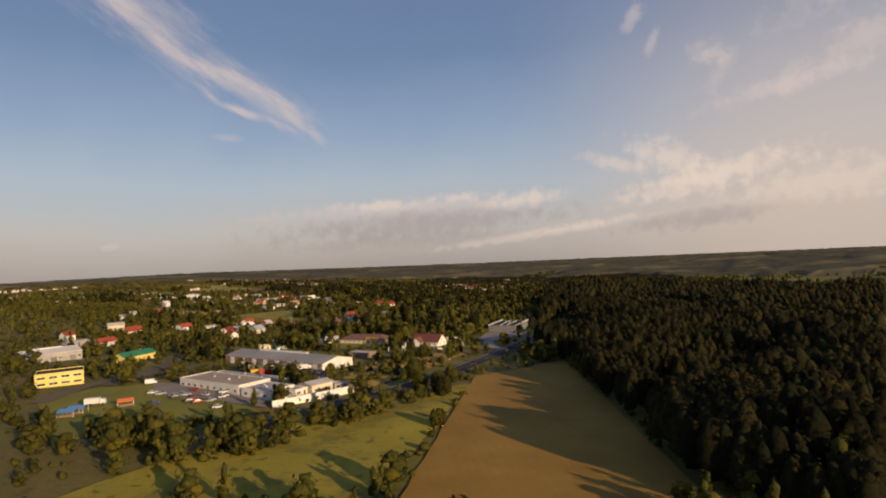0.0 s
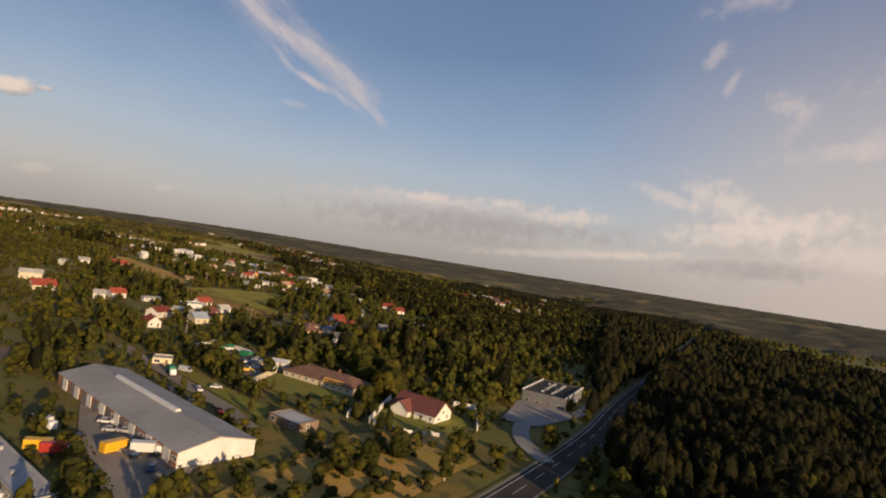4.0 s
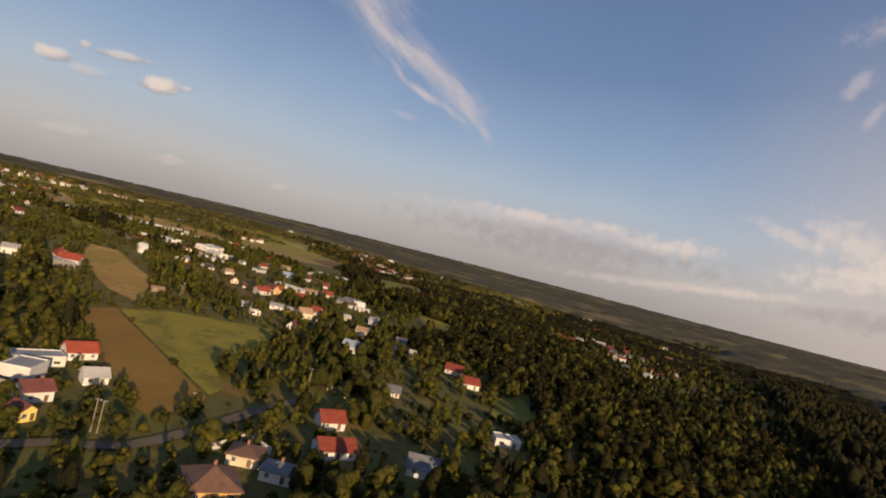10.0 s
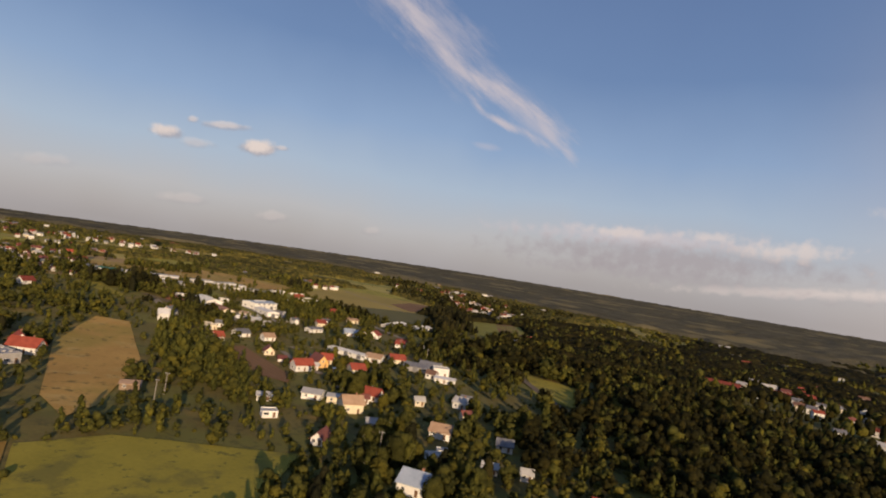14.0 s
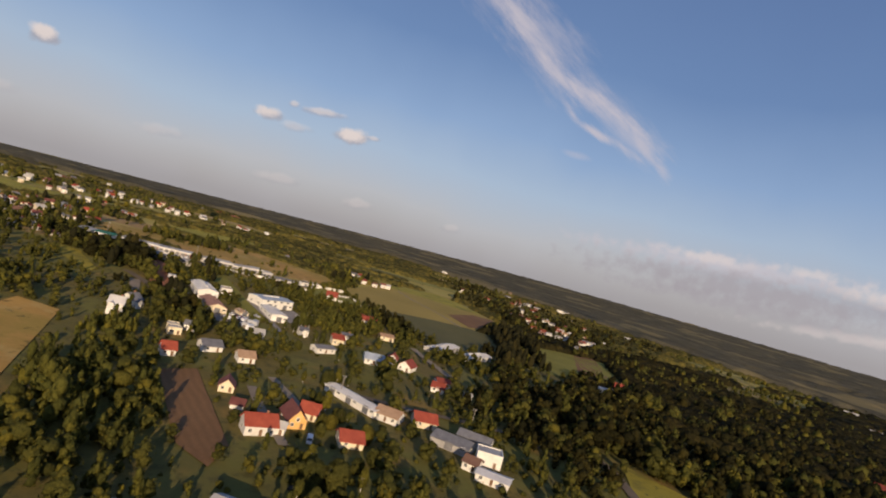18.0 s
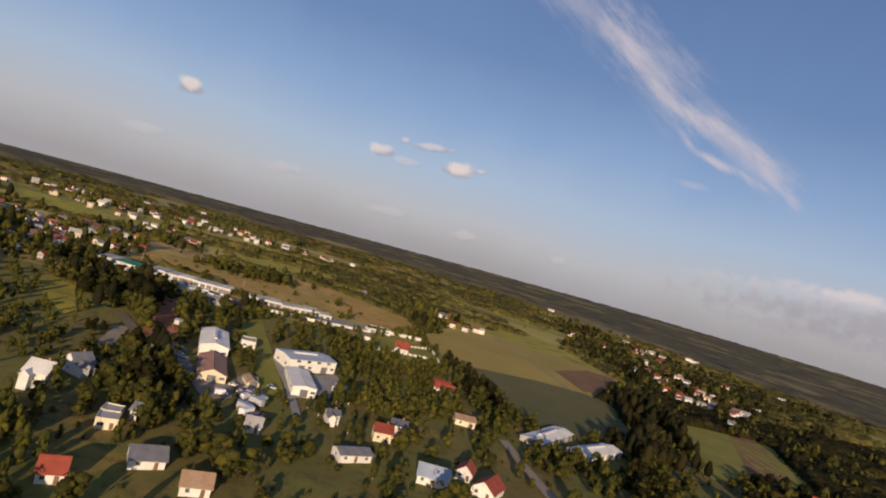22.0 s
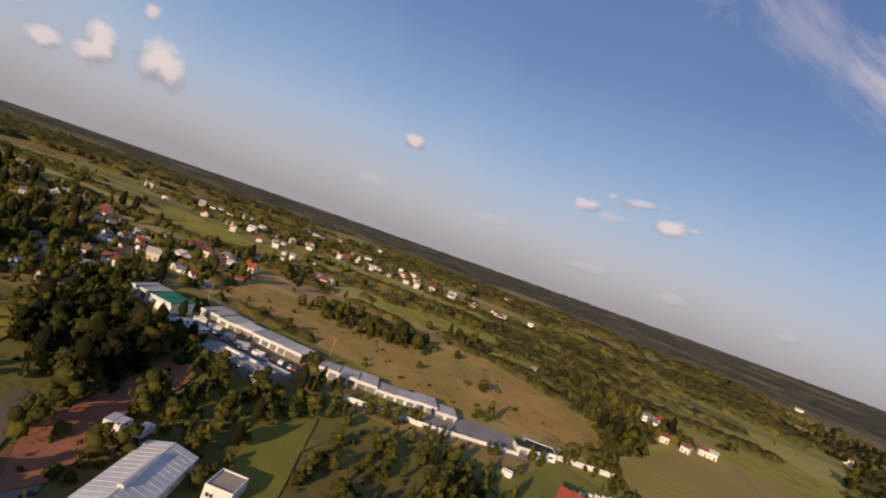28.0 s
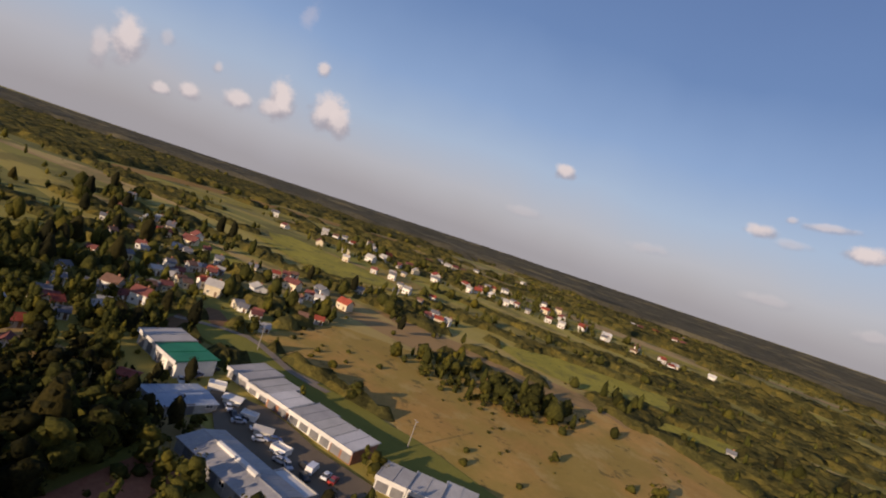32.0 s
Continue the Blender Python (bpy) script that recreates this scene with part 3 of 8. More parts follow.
field([(-51.5, 701.6), (-38.6, 725.3), (-22.1, 677.4), (-37.2, 648.5), (-47.2, 659.7)], 'lawn', 0.12)
field([(-376.9, 747.0), (-425.8, 807.1), (-406.3, 817.5), (-319.5, 755.0), (-267.0, 691.6), (-262.3, 675.3), (-290.0, 685.0)], 'heath', 0.16)
field([(-301.0, 1300.9), (-273.7, 1351.3), (-218.2, 1220.8), (-240.1, 1198.0)], 'lawn', 0.12)
field([(-326.5, 818.2), (-322.5, 833.6), (-256.3, 797.3), (-247.1, 782.3), (-263.6, 783.1)], 'plough', 0.16)
field([(-489.2, 911.0), (-493.7, 929.5), (-443.2, 903.6), (-441.7, 890.5)], 'plough', 0.12)
field([(-332.6, 1272.2), (-300.4, 1320.3), (-254.9, 1189.7), (-267.3, 1136.4)], 'lawn', 0.12)
field([(-300.4, 1320.3), (-285.2, 1354.1), (-241.7, 1244.5), (-254.9, 1189.7)], 'plough', 0.12)
field([(-546.3, 1003.9), (-542.9, 1036.8), (-515.4, 1148.2), (-563.6, 1188.3), (-655.3, 1157.3), (-648.2, 1052.6), (-646.3, 1010.9), (-577.9, 1005.8)], 'heath', 0.12)
field([(-483.6, 958.2), (-497.6, 983.3), (-384.7, 928.9), (-382.6, 917.1)], 'lawn', 0.12)
field([(-443.0, 900.0), (-468.0, 900.5), (-480.0, 906.5), (-495.0, 914.5), (-512.0, 925.0), (-538.0, 940.0), (-530.0, 949.0), (-506.0, 938.0), (-487.0, 926.0), (-466.0, 917.0), (-448.0, 908.5)], 'clay', 0.20)
field([(-527.0, 1050.0), (-522.0, 1072.0), (-512.0, 1093.0), (-493.0, 1079.0), (-500.0, 1052.0), (-507.0, 1033.0), (-514.0, 1034.0)], 'concrete', 0.24)
field([(-406.4, 955.3), (-407.0, 974.0), (-378.9, 959.6), (-380.1, 943.5)], 'concrete', 0.20)
field([(-406.5, 917.7), (-406.4, 927.1), (-382.5, 917.8), (-383.8, 906.0)], 'gravel', 0.20)
field([(-628.0, 919.0), (-618.0, 923.0), (-626.0, 930.0), (-638.0, 927.0), (-641.0, 922.0)], 'plough', 0.26)
field([(-652.0, 928.0), (-635.0, 937.0), (-645.0, 942.0), (-659.0, 935.0), (-660.0, 930.0)], 'plough', 0.26)
field([(-637.0, 921.0), (-643.0, 939.0), (-632.0, 952.0), (-608.0, 972.0), (-595.0, 991.0), (-576.0, 1012.0), (-555.0, 1030.0), (-536.0, 1045.0), (-517.0, 1058.0), (-517.0, 1050.0), (-529.2, 1012.9), (-571.6, 989.4), (-603.4, 958.5), (-618.0, 938.0)], 'lawn', 0.22)
field([(-640.5, 951.7), (-690.3, 987.7), (-671.8, 1063.7), (-665.3, 1134.2), (-580.9, 1164.2), (-551.6, 1123.8), (-539.3, 1043.6), (-577.9, 1016.3)], 'heath', 0.12)
field([(-888.8, 1013.1), (-921.2, 1043.5), (-882.8, 1070.9), (-822.0, 1030.8)], 'crop', 0.12)
field([(-861.6, 940.4), (-913.4, 967.4), (-874.2, 1011.9), (-825.6, 994.6)], 'crop', 0.12)
field([(-826.2, 875.0), (-804.5, 897.9), (-765.1, 939.4), (-770.3, 917.6)], 'meadow_dry', 0.12)
field([(-544.3, 868.7), (-552.3, 881.0), (-532.5, 888.5), (-489.2, 877.3), (-481.2, 869.1)], 'meadow_dry', 0.20)
field([(-883.4, 920.5), (-886.0, 953.1), (-847.2, 1009.8), (-803.4, 993.5), (-829.2, 959.5)], 'meadow', 0.30)
field([(-582.8, 945.7), (-572.6, 963.9), (-547.7, 987.3), (-541.4, 993.8), (-523.7, 986.7), (-534.7, 966.7), (-550.0, 953.1)], 'asphalt_old', 0.30)
field([(-467.5, 1040.7), (-497.7, 1101.4), (-459.1, 1118.1), (-431.9, 1082.6), (-432.0, 1045.7)], 'lawn', 0.30)
field([(-179.2, 251.9), (-164.0, 270.4), (-137.8, 281.6), (-115.6, 257.2), (-115.7, 214.8), (-123.4, 180.2)], 'lawn', 0.10)
# the broad crop field in bands, with a track across it
field([(-512.0, 1152.0), (-545.0, 1240.0), (-574.0, 1308.0), (-560.0, 1434.0), (-500.0, 1414.0), (-425.0, 1366.0), (-384.0, 1250.0), (-366.0, 1160.0), (-398.0, 1100.0), (-446.0, 1112.0)], 'crop', 0.12)
field([(-560.0, 1294.0), (-570.0, 1330.0), (-557.0, 1430.0), (-500.0, 1410.0), (-446.0, 1374.0), (-470.0, 1352.0), (-525.0, 1330.0)], 'meadow', 0.30)
field([(-398.0, 1100.0), (-440.0, 1128.0), (-415.0, 1190.0), (-388.0, 1222.0), (-366.0, 1230.0), (-314.0, 1146.0), (-330.0, 1062.0), (-366.0, 1078.0)], 'crop_dark', 0.30)
field([(-440.0, 1262.0), (-446.0, 1340.0), (-425.0, 1362.0), (-388.0, 1262.0), (-392.0, 1228.0)], 'plough', 0.38)
road([(-541.0, 1301.0), (-500.0, 1272.0), (-437.0, 1240.0), (-392.0, 1208.0)], 2.6, 'dirt')
# open strips among the woods and hedges to the west
field([(-757.0, 1096.0), (-768.0, 1150.0), (-748.0, 1228.0), (-702.0, 1204.0), (-704.0, 1136.0), (-724.0, 1106.0)], 'meadow', 0.14)
field([(-664.0, 1160.0), (-684.0, 1184.0), (-676.0, 1232.0), (-650.0, 1204.0)], 'meadow', 0.14)
field([(-945.0, 1072.0), (-890.0, 1140.0), (-858.0, 1200.0), (-838.0, 1258.0), (-828.0, 1330.0), (-806.0, 1330.0), (-818.0, 1252.0), (-838.0, 1194.0), (-872.0, 1128.0), (-926.0, 1062.0)], 'meadow_dry', 0.14)
field([(-924.0, 930.0), (-934.0, 950.0), (-880.0, 1022.0), (-846.0, 1046.0), (-824.0, 1012.0), (-850.0, 944.0)], 'meadow', 0.14)
field([(-806.0, 890.0), (-790.0, 912.0), (-744.0, 944.0), (-740.0, 926.0), (-772.0, 898.0)], 'meadow', 0.14)
field([(-1050.0, 762.0), (-1092.0, 742.0), (-1186.0, 800.0), (-1262.0, 920.0), (-1345.0, 1046.0), (-1450.0, 1192.0), (-1404.0, 1204.0), (-1300.0, 1066.0), (-1206.0, 944.0), (-1136.0, 824.0)], 'stubble', 0.14)
field([(-1010.0, 800.0), (-1070.0, 800.0), (-1150.0, 930.0), (-1230.0, 1030.0), (-1190.0, 1060.0), (-1110.0, 960.0)], 'meadow_dry', 0.14)
field([(-1180.0, 1110.0), (-1240.0, 1090.0), (-1330.0, 1220.0), (-1290.0, 1290.0)], 'crop', 0.14)
field([(-985.0, 1150.0), (-1010.0, 1140.0), (-950.0, 1320.0), (-905.0, 1440.0), (-890.0, 1420.0)], 'meadow_dry', 0.14)
field([(-166.0, 958.0), (-128.0, 952.0), (-116.0, 884.0), (-142.0, 888.0)], 'meadow_dry', 0.14)
road([(-77.8, 182.9), (-58.8, 207.7), (-47.2, 221.5), (-27.3, 241.6), (-5.1, 272.1), (25.0, 327.0), (60.0, 401.0), (92.0, 481.0), (172.0, 664.5), (431.0, 1275.0), (695.3, 1903.6)], 10.0, 'asphalt')
road([(30.0, 398.0), (27.5, 384.0), (28.0, 368.0), (34.0, 352.0)], 6.5, 'concrete')
road([(-162.3, 276.6), (-160.6, 301.3), (-163.6, 340.9), (-173.7, 374.9)], 9.0, 'asphalt_old')
road([(-172.0, 242.7), (-172.0, 282.5), (-151.4, 307.1), (-146.0, 325.1)], 9.0, 'asphalt_old')
road([(-153.6, 412.3), (-134.3, 394.8), (-106.7, 372.2), (-92.0, 360.0), (-76.0, 347.0), (-60.0, 330.0)], 6.0, 'dirt')
road([(-153.3, 497.3), (-142.5, 513.5), (-128.5, 524.2), (-122.2, 552.7), (-118.2, 585.8), (-111.7, 603.8)], 5.0, 'asphalt_old')
road([(-636.0, 949.0), (-620.0, 962.0), (-609.0, 969.0), (-603.0, 979.0)], 2.6, 'dirt')
road([(-213.6, 940.1), (-176.0, 947.3), (-139.7, 898.3), (-120.0, 868.9)], 5.0, 'asphalt_old')
road([(-272.4, 882.0), (-251.7, 893.4), (-229.4, 911.0), (-209.5, 924.0), (-196.4, 921.8)], 5.0, 'asphalt_old')
road([(-297.5, 841.9), (-277.4, 829.0), (-260.2, 819.9), (-248.0, 813.1)], 4.0, 'dirt')
road([(-303.5, 858.6), (-283.8, 850.4), (-263.6, 840.2)], 4.0, 'dirt')
road([(-328.8, 1015.7), (-303.9, 997.2), (-276.8, 978.7)], 5.0, 'dirt')
road([(-441.1, 890.6), (-468.4, 895.8), (-490.1, 897.1)], 5.5, 'asphalt_old')
road([(-443.0, 874.7), (-454.3, 882.4), (-468.9, 891.5)], 6.0, 'dirt')
road([(-381.6, 931.9), (-406.3, 941.9), (-430.5, 952.8)], 5.0, 'concrete')
road([(-636.7, 921.4), (-634.3, 949.7), (-607.7, 969.4), (-597.2, 982.7)], 3.5, 'dirt')
road([(-361.2, 919.3), (-387.0, 932.4), (-428.2, 953.1)], 3.5, 'concrete')


# ---- lumps ----
def ico(sub):
    bm = bmesh.new()
    bmesh.ops.create_icosphere(bm, subdivisions=sub, radius=1.0)
    v = np.array([p.co[:] for p in bm.verts])
    f = np.array([[p.index for p in q.verts] for q in bm.faces])
    bm.free()
    return v, f


ICO1, ICO2 = ico(1), ico(2)
rs = np.random.RandomState(7)


def lump(base, size, rough):
    v, f = base
    r = 1 + rough * (rs.rand(len(v), 1) - 0.5) * 2
    return v * r * np.asarray(size), f


# ---- builders ----
def box(bm, x0, x1, y0, y1, z0, z1):
    v = [bm.verts.new(p) for p in ((x0, y0, z0), (x1, y0, z0), (x1, y1, z0), (x0, y1, z0), (x0, y0, z1), (x1, y0, z1), (x1, y1, z1), (x0, y1, z1))]
    for f in ((3, 2, 1, 0), (4, 5, 6, 7), (0, 1, 5, 4), (1, 2, 6, 5), (2, 3, 7, 6), (3, 0, 4, 7)):
        bm.faces.new([v[i] for i in f])


def prism(bm, ring, axis, a, b):
    """A closed prism: ring of (u, z) swept along axis 0 (x) or 1 (y) from a to b."""
    at = (lambda s, u, z: (s, u, z)) if axis == 0 else (lambda s, u, z: (u, s, z))
    lo = [bm.verts.new(at(a, u, z)) for u, z in ring]
    hi = [bm.verts.new(at(b, u, z)) for u, z in ring]
    n = len(ring)
    for i in range(n):
        bm.faces.new((lo[i], lo[(i + 1) % n], hi[(i + 1) % n], hi[i]))
    bm.faces.new(lo[::-1])
    bm.faces.new(hi)


def done(name, bm, mat):
    bmesh.ops.recalc_face_normals(bm, faces=bm.faces[:])
    me = bpy.data.meshes.new(name)
    bm.to_mesh(me)
    bm.free()
    me.materials.append(MATS[mat])
    return me


def part(name, bm, mat, parent, label=""):
    ob = new(name, bm if isinstance(bm, bpy.types.Mesh) else done(name, bm, mat))
    ob.parent = parent
    return tagged(ob, label)


def at(ob, x, y, z, turn=0.0):
    ob.location, ob.rotation_euler = (x, y, z), (0, 0, radians(turn))
    return ob


def make_window(w, h):
    bm = bmesh.new()
    t = 0.12
    for b in ((-w / 2, w / 2, -0.06, 0.04, 0, t), (-w / 2, w / 2, -0.06, 0.04, h - t, h), (-w / 2, -w / 2 + t, -0.06, 0.04, t, h - t), (w / 2 - t, w / 2, -0.06, 0.04, t, h - t), (-0.04, 0.04, -0.05, 0.03, t, h - t)):
        box(bm, *b)
    bm2 = bmesh.new()
    box(bm2, -w / 2 + 0.05, w / 2 - 0.05, -0.02, 0.03, 0.05, h - 0.05)
    return done("frame", bm, "frame_white"), done("pane", bm2, "glass_dark")


LANE = [(0, 0), (0, 200), (-10, 330), (-50, 460), (-110, 630), (-150, 720), (-220, 810), (-320, 910), (-400, 960)]
WINDOWS = {"small": make_window(1.3, 1.4), "wide": make_window(2.2, 1.3), "band": make_window(3.6, 1.3)}
_b = bmesh.new()
box(_b, -0.55, 0.55, -0.06, 0.05, 0, 2.1)
DOOR = done("door", _b, "door_brown")
_b = bmesh.new()
box(_b, -1.7, 1.7, -0.08, 0.05, 0, 3.3)
for _k in range(4):
    box(_b, -1.65, 1.65, -0.11, -0.08, 0.3 + 0.75 * _k, 0.36 + 0.75 * _k)
GATE = done("gate", _b, "slate")
# the stretch of land round which houses and trees stand closest to view
PATH = np.array([(a, b) for (a0, b0), (a1, b1) in zip(LANE, LANE[1:]) for k in range(8) for a, b in [(a0 + (a1 - a0) * k / 8, b0 + (b1 - b0) * k / 8)]])


def near_path(x, y):
    return float(np.min(np.hypot(PATH[:, 0] - x, PATH[:, 1] - y)))


def window(parent, kind, x, y, z, turn):
    fr, pa = WINDOWS[kind]
    f = at(part("window", fr, "", parent), x, y, z, turn)
    part("pane", pa, "", f, "dark reflecting glass pane")


WALL_WORDS = {"slate": "grey, painted dark for shade,", "white_render": "white-rendered", "cream_render": "cream-rendered", "yellow_render": "yellow", "ochre_render": "orange-ochre", "grey_render": "grey", "brick": "red-brick", "plank": "weathered timber"}
ROOF_WORDS = {"red_tile": "bright red tiled roof", "maroon_tile": "dark maroon tiled roof", "brown_tile": "brown tiled roof", "tan_tile": "tan roof", "rust_tile": "rust-brown roof", "slate": "dark grey roof",
              "grey_sheet": "grey sheet roof", "white_sheet": "white sheet-metal roof", "blue_sheet": "blue-grey sheet roof", "green_sheet": "green sheet roof", "grey_felt": "weathered grey felt roof", "dark_felt": "dark felt roof", "tan_felt": "tan felt roof"}


def site(x, y, rot, w, d, name, words, category, wall, roof):
    c, s = math.cos(radians(rot)), math.sin(radians(rot))
    z = min(float(ground(x + c * a - s * b, y + s * a + c * b)) for a in (-w / 2, w / 2) for b in (-d / 2, d / 2)) + 0.2
    e = new(name)
    e.empty_display_size = 2
    e.location, e.rotation_euler = (x, y, z), (0, 0, radians(rot))
    SITES.append((x, y, max(w, d) / 2 + 3, rot, w / 2 + 1.6, d / 2 + 1.6))
    return tagged(e, f"{WALL_WORDS[wall]} {words} with a {ROOF_WORDS[roof]}", category, group=category + "s")


def openings(e, w, d, h, storeys, kind, close, door=True):
    """Windows on all sides and a door in front."""
    for s in range(storeys):
        z = 0.95 + s * 2.8
        if z + 1.4 > h + 0.4:
            break
        n = max(2, int(w / (3.4 if kind == "small" else 4.6)))
        for i in range(n):
            x = -w / 2 + (i + 0.5) * w / n
            if door and s == 0 and i == n // 2:
                at(part("door", DOOR, "", e, "brown front door"), x, -d / 2, 0.1)
                continue
            window(e, kind, x, -d / 2, z, 0)
            if close:
                window(e, kind, x, d / 2, z, 180)
        if close or s == 0:
            m = max(1, int(d / 5.0))
            for i in range(m):
                y = -d / 2 + (i + 0.5) * d / m
                window(e, "small", -w / 2, y, z, -90)
                if close:
                    window(e, "small", w / 2, y, z, 90)


def chimney(roof, x, y, z):
    bm = bmesh.new()
    box(bm, -0.35, 0.35, -0.3, 0.3, -1.2, 0.9)
    box(bm, -0.42, 0.42, -0.37, 0.37, 0.9, 1.05)
    at(part("chimney", bm, "brick", roof, "brick chimney"), x, y, z)


def gabled(e, w, d, h, rh, roof, wall, over=0.55, ridge=None, seams=False):
    """Walls with gables and two roof slopes with eaves; returns the roof."""
    ridge = ridge if ridge is not None else (0 if w >= d * 0.8 else 1)
    half, run = (d / 2, w / 2) if ridge == 0 else (w / 2, d / 2)
    bm = bmesh.new()
    prism(bm, [(-half, -1.5), (half, -1.5), (half, h), (0, h + rh), (-half, h)], ridge, -run, run)
    part("wall", bm, wall, e)
    bm = bmesh.new()
    k = rh / half
    t = 0.22
    lo = h - over * k
    prism(bm, [(-half - over, lo + t), (0, h + rh + t), (half + over, lo + t), (half + over, lo + 0.02), (0, h + rh + 0.02), (-half - over, lo + 0.02)], ridge, -run - over, run + over)
    # ridge cap, and raised seams on sheet roofs
    prism(bm, [(-0.25, h + rh + t - 0.03), (0, h + rh + t + 0.10), (0.25, h + rh + t - 0.03)], ridge, -run - over, run + over)
    r = part("roof", bm, roof, e, ROOF_WORDS[roof])
    if seams:
        bm = bmesh.new()
        n = int(2 * run / 2.4)
        for i in range(1, n):
            s = -run + 2 * run * i / n
            for g in (-1, 1):
                prism(bm, [(0, h + rh + t), (0, h + rh + t + 0.05), (g * (half + over), lo + t + 0.05), (g * (half + over), lo + t)], ridge, s - 0.05, s + 0.05)
        if bm.faces:
            tagged(part("roof_seams", bm, roof, r, "narrow raised seams of the roof sheets"), kind="stuff")
        else:
            bm.free()
    return r


def gable(x, y, rot, w, d, h, rh, roof, wall):
    e = site(x, y, rot, w, d, "house", "house" if h > 3.4 else "outbuilding", "house", wall, roof)
    close = near_path(x, y) < 320
    r = gabled(e, w, d, h, rh, roof, wall)
    if h >= 3.4:
        chimney(r, w * 0.2 if w >= d * 0.8 else 0.4, 0.5 if w >= d * 0.8 else d * 0.2, h + rh)
    openings(e, w, d, h, 2 if h > 5.5 else 1, "small", close)
    if close and rh >= 3 and (w < d * 0.8):
        window(e, "small", 0, -d / 2, h - 0.2, 0)
    elif close and rh >= 3:
        window(e, "small", -w / 2, 0, h - 0.1, -90)
        window(e, "small", w / 2, 0, h - 0.1, 90)
    return e


def hip(x, y, rot, w, d, h, rh, roof, wall):
    e = site(x, y, rot, w, d, "house", "house", "house", wall, roof)
    bm = bmesh.new()
    box(bm, -w / 2, w / 2, -d / 2, d / 2, -1.5, h)
    part("wall", bm, wall, e)
    bm = bmesh.new()
    o = 0.6
    W, D = w / 2 + o, d / 2 + o
    i = min(W, D)
    a, b = (max(W - i, 0.1), 0.05) if W >= D else (0.05, max(D - i, 0.1))
    lo = [bm.verts.new(p) for p in ((-W, -D, h - 0.1), (W, -D, h - 0.1), (W, D, h - 0.1), (-W, D, h - 0.1))]
    md = [bm.verts.new((v.co.x, v.co.y, h + 0.12)) for v in lo]
    hi = [bm.verts.new(p) for p in ((-a, -b, h + rh), (a, -b, h + rh), (a, b, h + rh), (-a, b, h + rh))]
    for k in range(4):
        j = (k + 1) % 4
        bm.faces.new((lo[k], lo[j], md[j], md[k]))
        bm.faces.new((md[k], md[j], hi[j], hi[k]))
    bm.faces.new(hi)
    bm.faces.new(lo[::-1])
    r = part("roof", bm, roof, e, ROOF_WORDS[roof])
    chimney(r, a * 0.5, 0.4, h + rh)
    openings(e, w, d, h, 2 if h > 5.5 else 1, "small", near_path(x, y) < 320)
    return e


def villa(x, y, rot, w, d, h, rh, roof, wall):
    """A house with a cross gable and a porch in front."""
    e = gable(x, y, rot, w, d, h, rh, roof, wall)
    pw, pd = max(w * 0.4, 3.0), 3.0
    bm = bmesh.new()
    prism(bm, [(-pw / 2, -1.5), (pw / 2, -1.5), (pw / 2, h * 0.92), (0, h * 0.92 + pw * 0.4), (-pw / 2, h * 0.92)], 1, -d / 2 - pd, 0)
    for v in bm.verts:
        v.co.x -= w * 0.22
    wing = part("wing", bm, wall, e, "projecting front gable")
    bm = bmesh.new()
    z, o = h * 0.92, 0.4
    prism(bm, [(-pw / 2 - o, z - o * 0.8 + 0.2), (0, z + pw * 0.4 + 0.2), (pw / 2 + o, z - o * 0.8 + 0.2), (pw / 2 + o, z - o * 0.8), (0, z + pw * 0.4), (-pw / 2 - o, z - o * 0.8)], 1, -d / 2 - pd - o, 0)
    for v in bm.verts:
        v.co.x -= w * 0.22
    part("wing_roof", bm, roof, wing)
    for k in range(2 if h > 5.5 else 1):
        f = at(part("window", WINDOWS["wide"][0], "", wing), -w * 0.22, -d / 2 - pd, 0.9 + 2.8 * k, 0)
    bm = bmesh.new()
    box(bm, w * 0.08, w * 0.42, -d / 2 - 1.8, -d / 2, 2.6, 2.8)
    box(bm, w * 0.10, w * 0.13, -d / 2 - 1.7, -d / 2 - 1.5, -0.6, 2.6)
    box(bm, w * 0.37, w * 0.40, -d / 2 - 1.7, -d / 2 - 1.5, -0.6, 2.6)
    part("porch", bm, wall, e, "flat porch on two posts")
    return e


def flat_walls(e, w, d, h, roof, wall):
    bm = bmesh.new()
    box(bm, -w / 2, w / 2, -d / 2, d / 2, -1.5, h)
    part("wall", bm, wall, e)
    bm = bmesh.new()
    box(bm, -w / 2 + 0.25, w / 2 - 0.25, -d / 2 + 0.25, d / 2 - 0.25, h, h + 0.12)
    r = part("roof", bm, roof, e, ROOF_WORDS[roof])
    bm = bmesh.new()
    for b in ((-w / 2 - 0.05, w / 2 + 0.05, -d / 2 - 0.05, -d / 2 + 0.25), (-w / 2 - 0.05, w / 2 + 0.05, d / 2 - 0.25, d / 2 + 0.05), (-w / 2 - 0.05, -w / 2 + 0.25, -d / 2 + 0.25, d / 2 - 0.25), (w / 2 - 0.25, w / 2 + 0.05, -d / 2 + 0.25, d / 2 - 0.25)):
        box(bm, *b, h, h + 0.45)
    part("parapet", bm, wall, e)
    return r


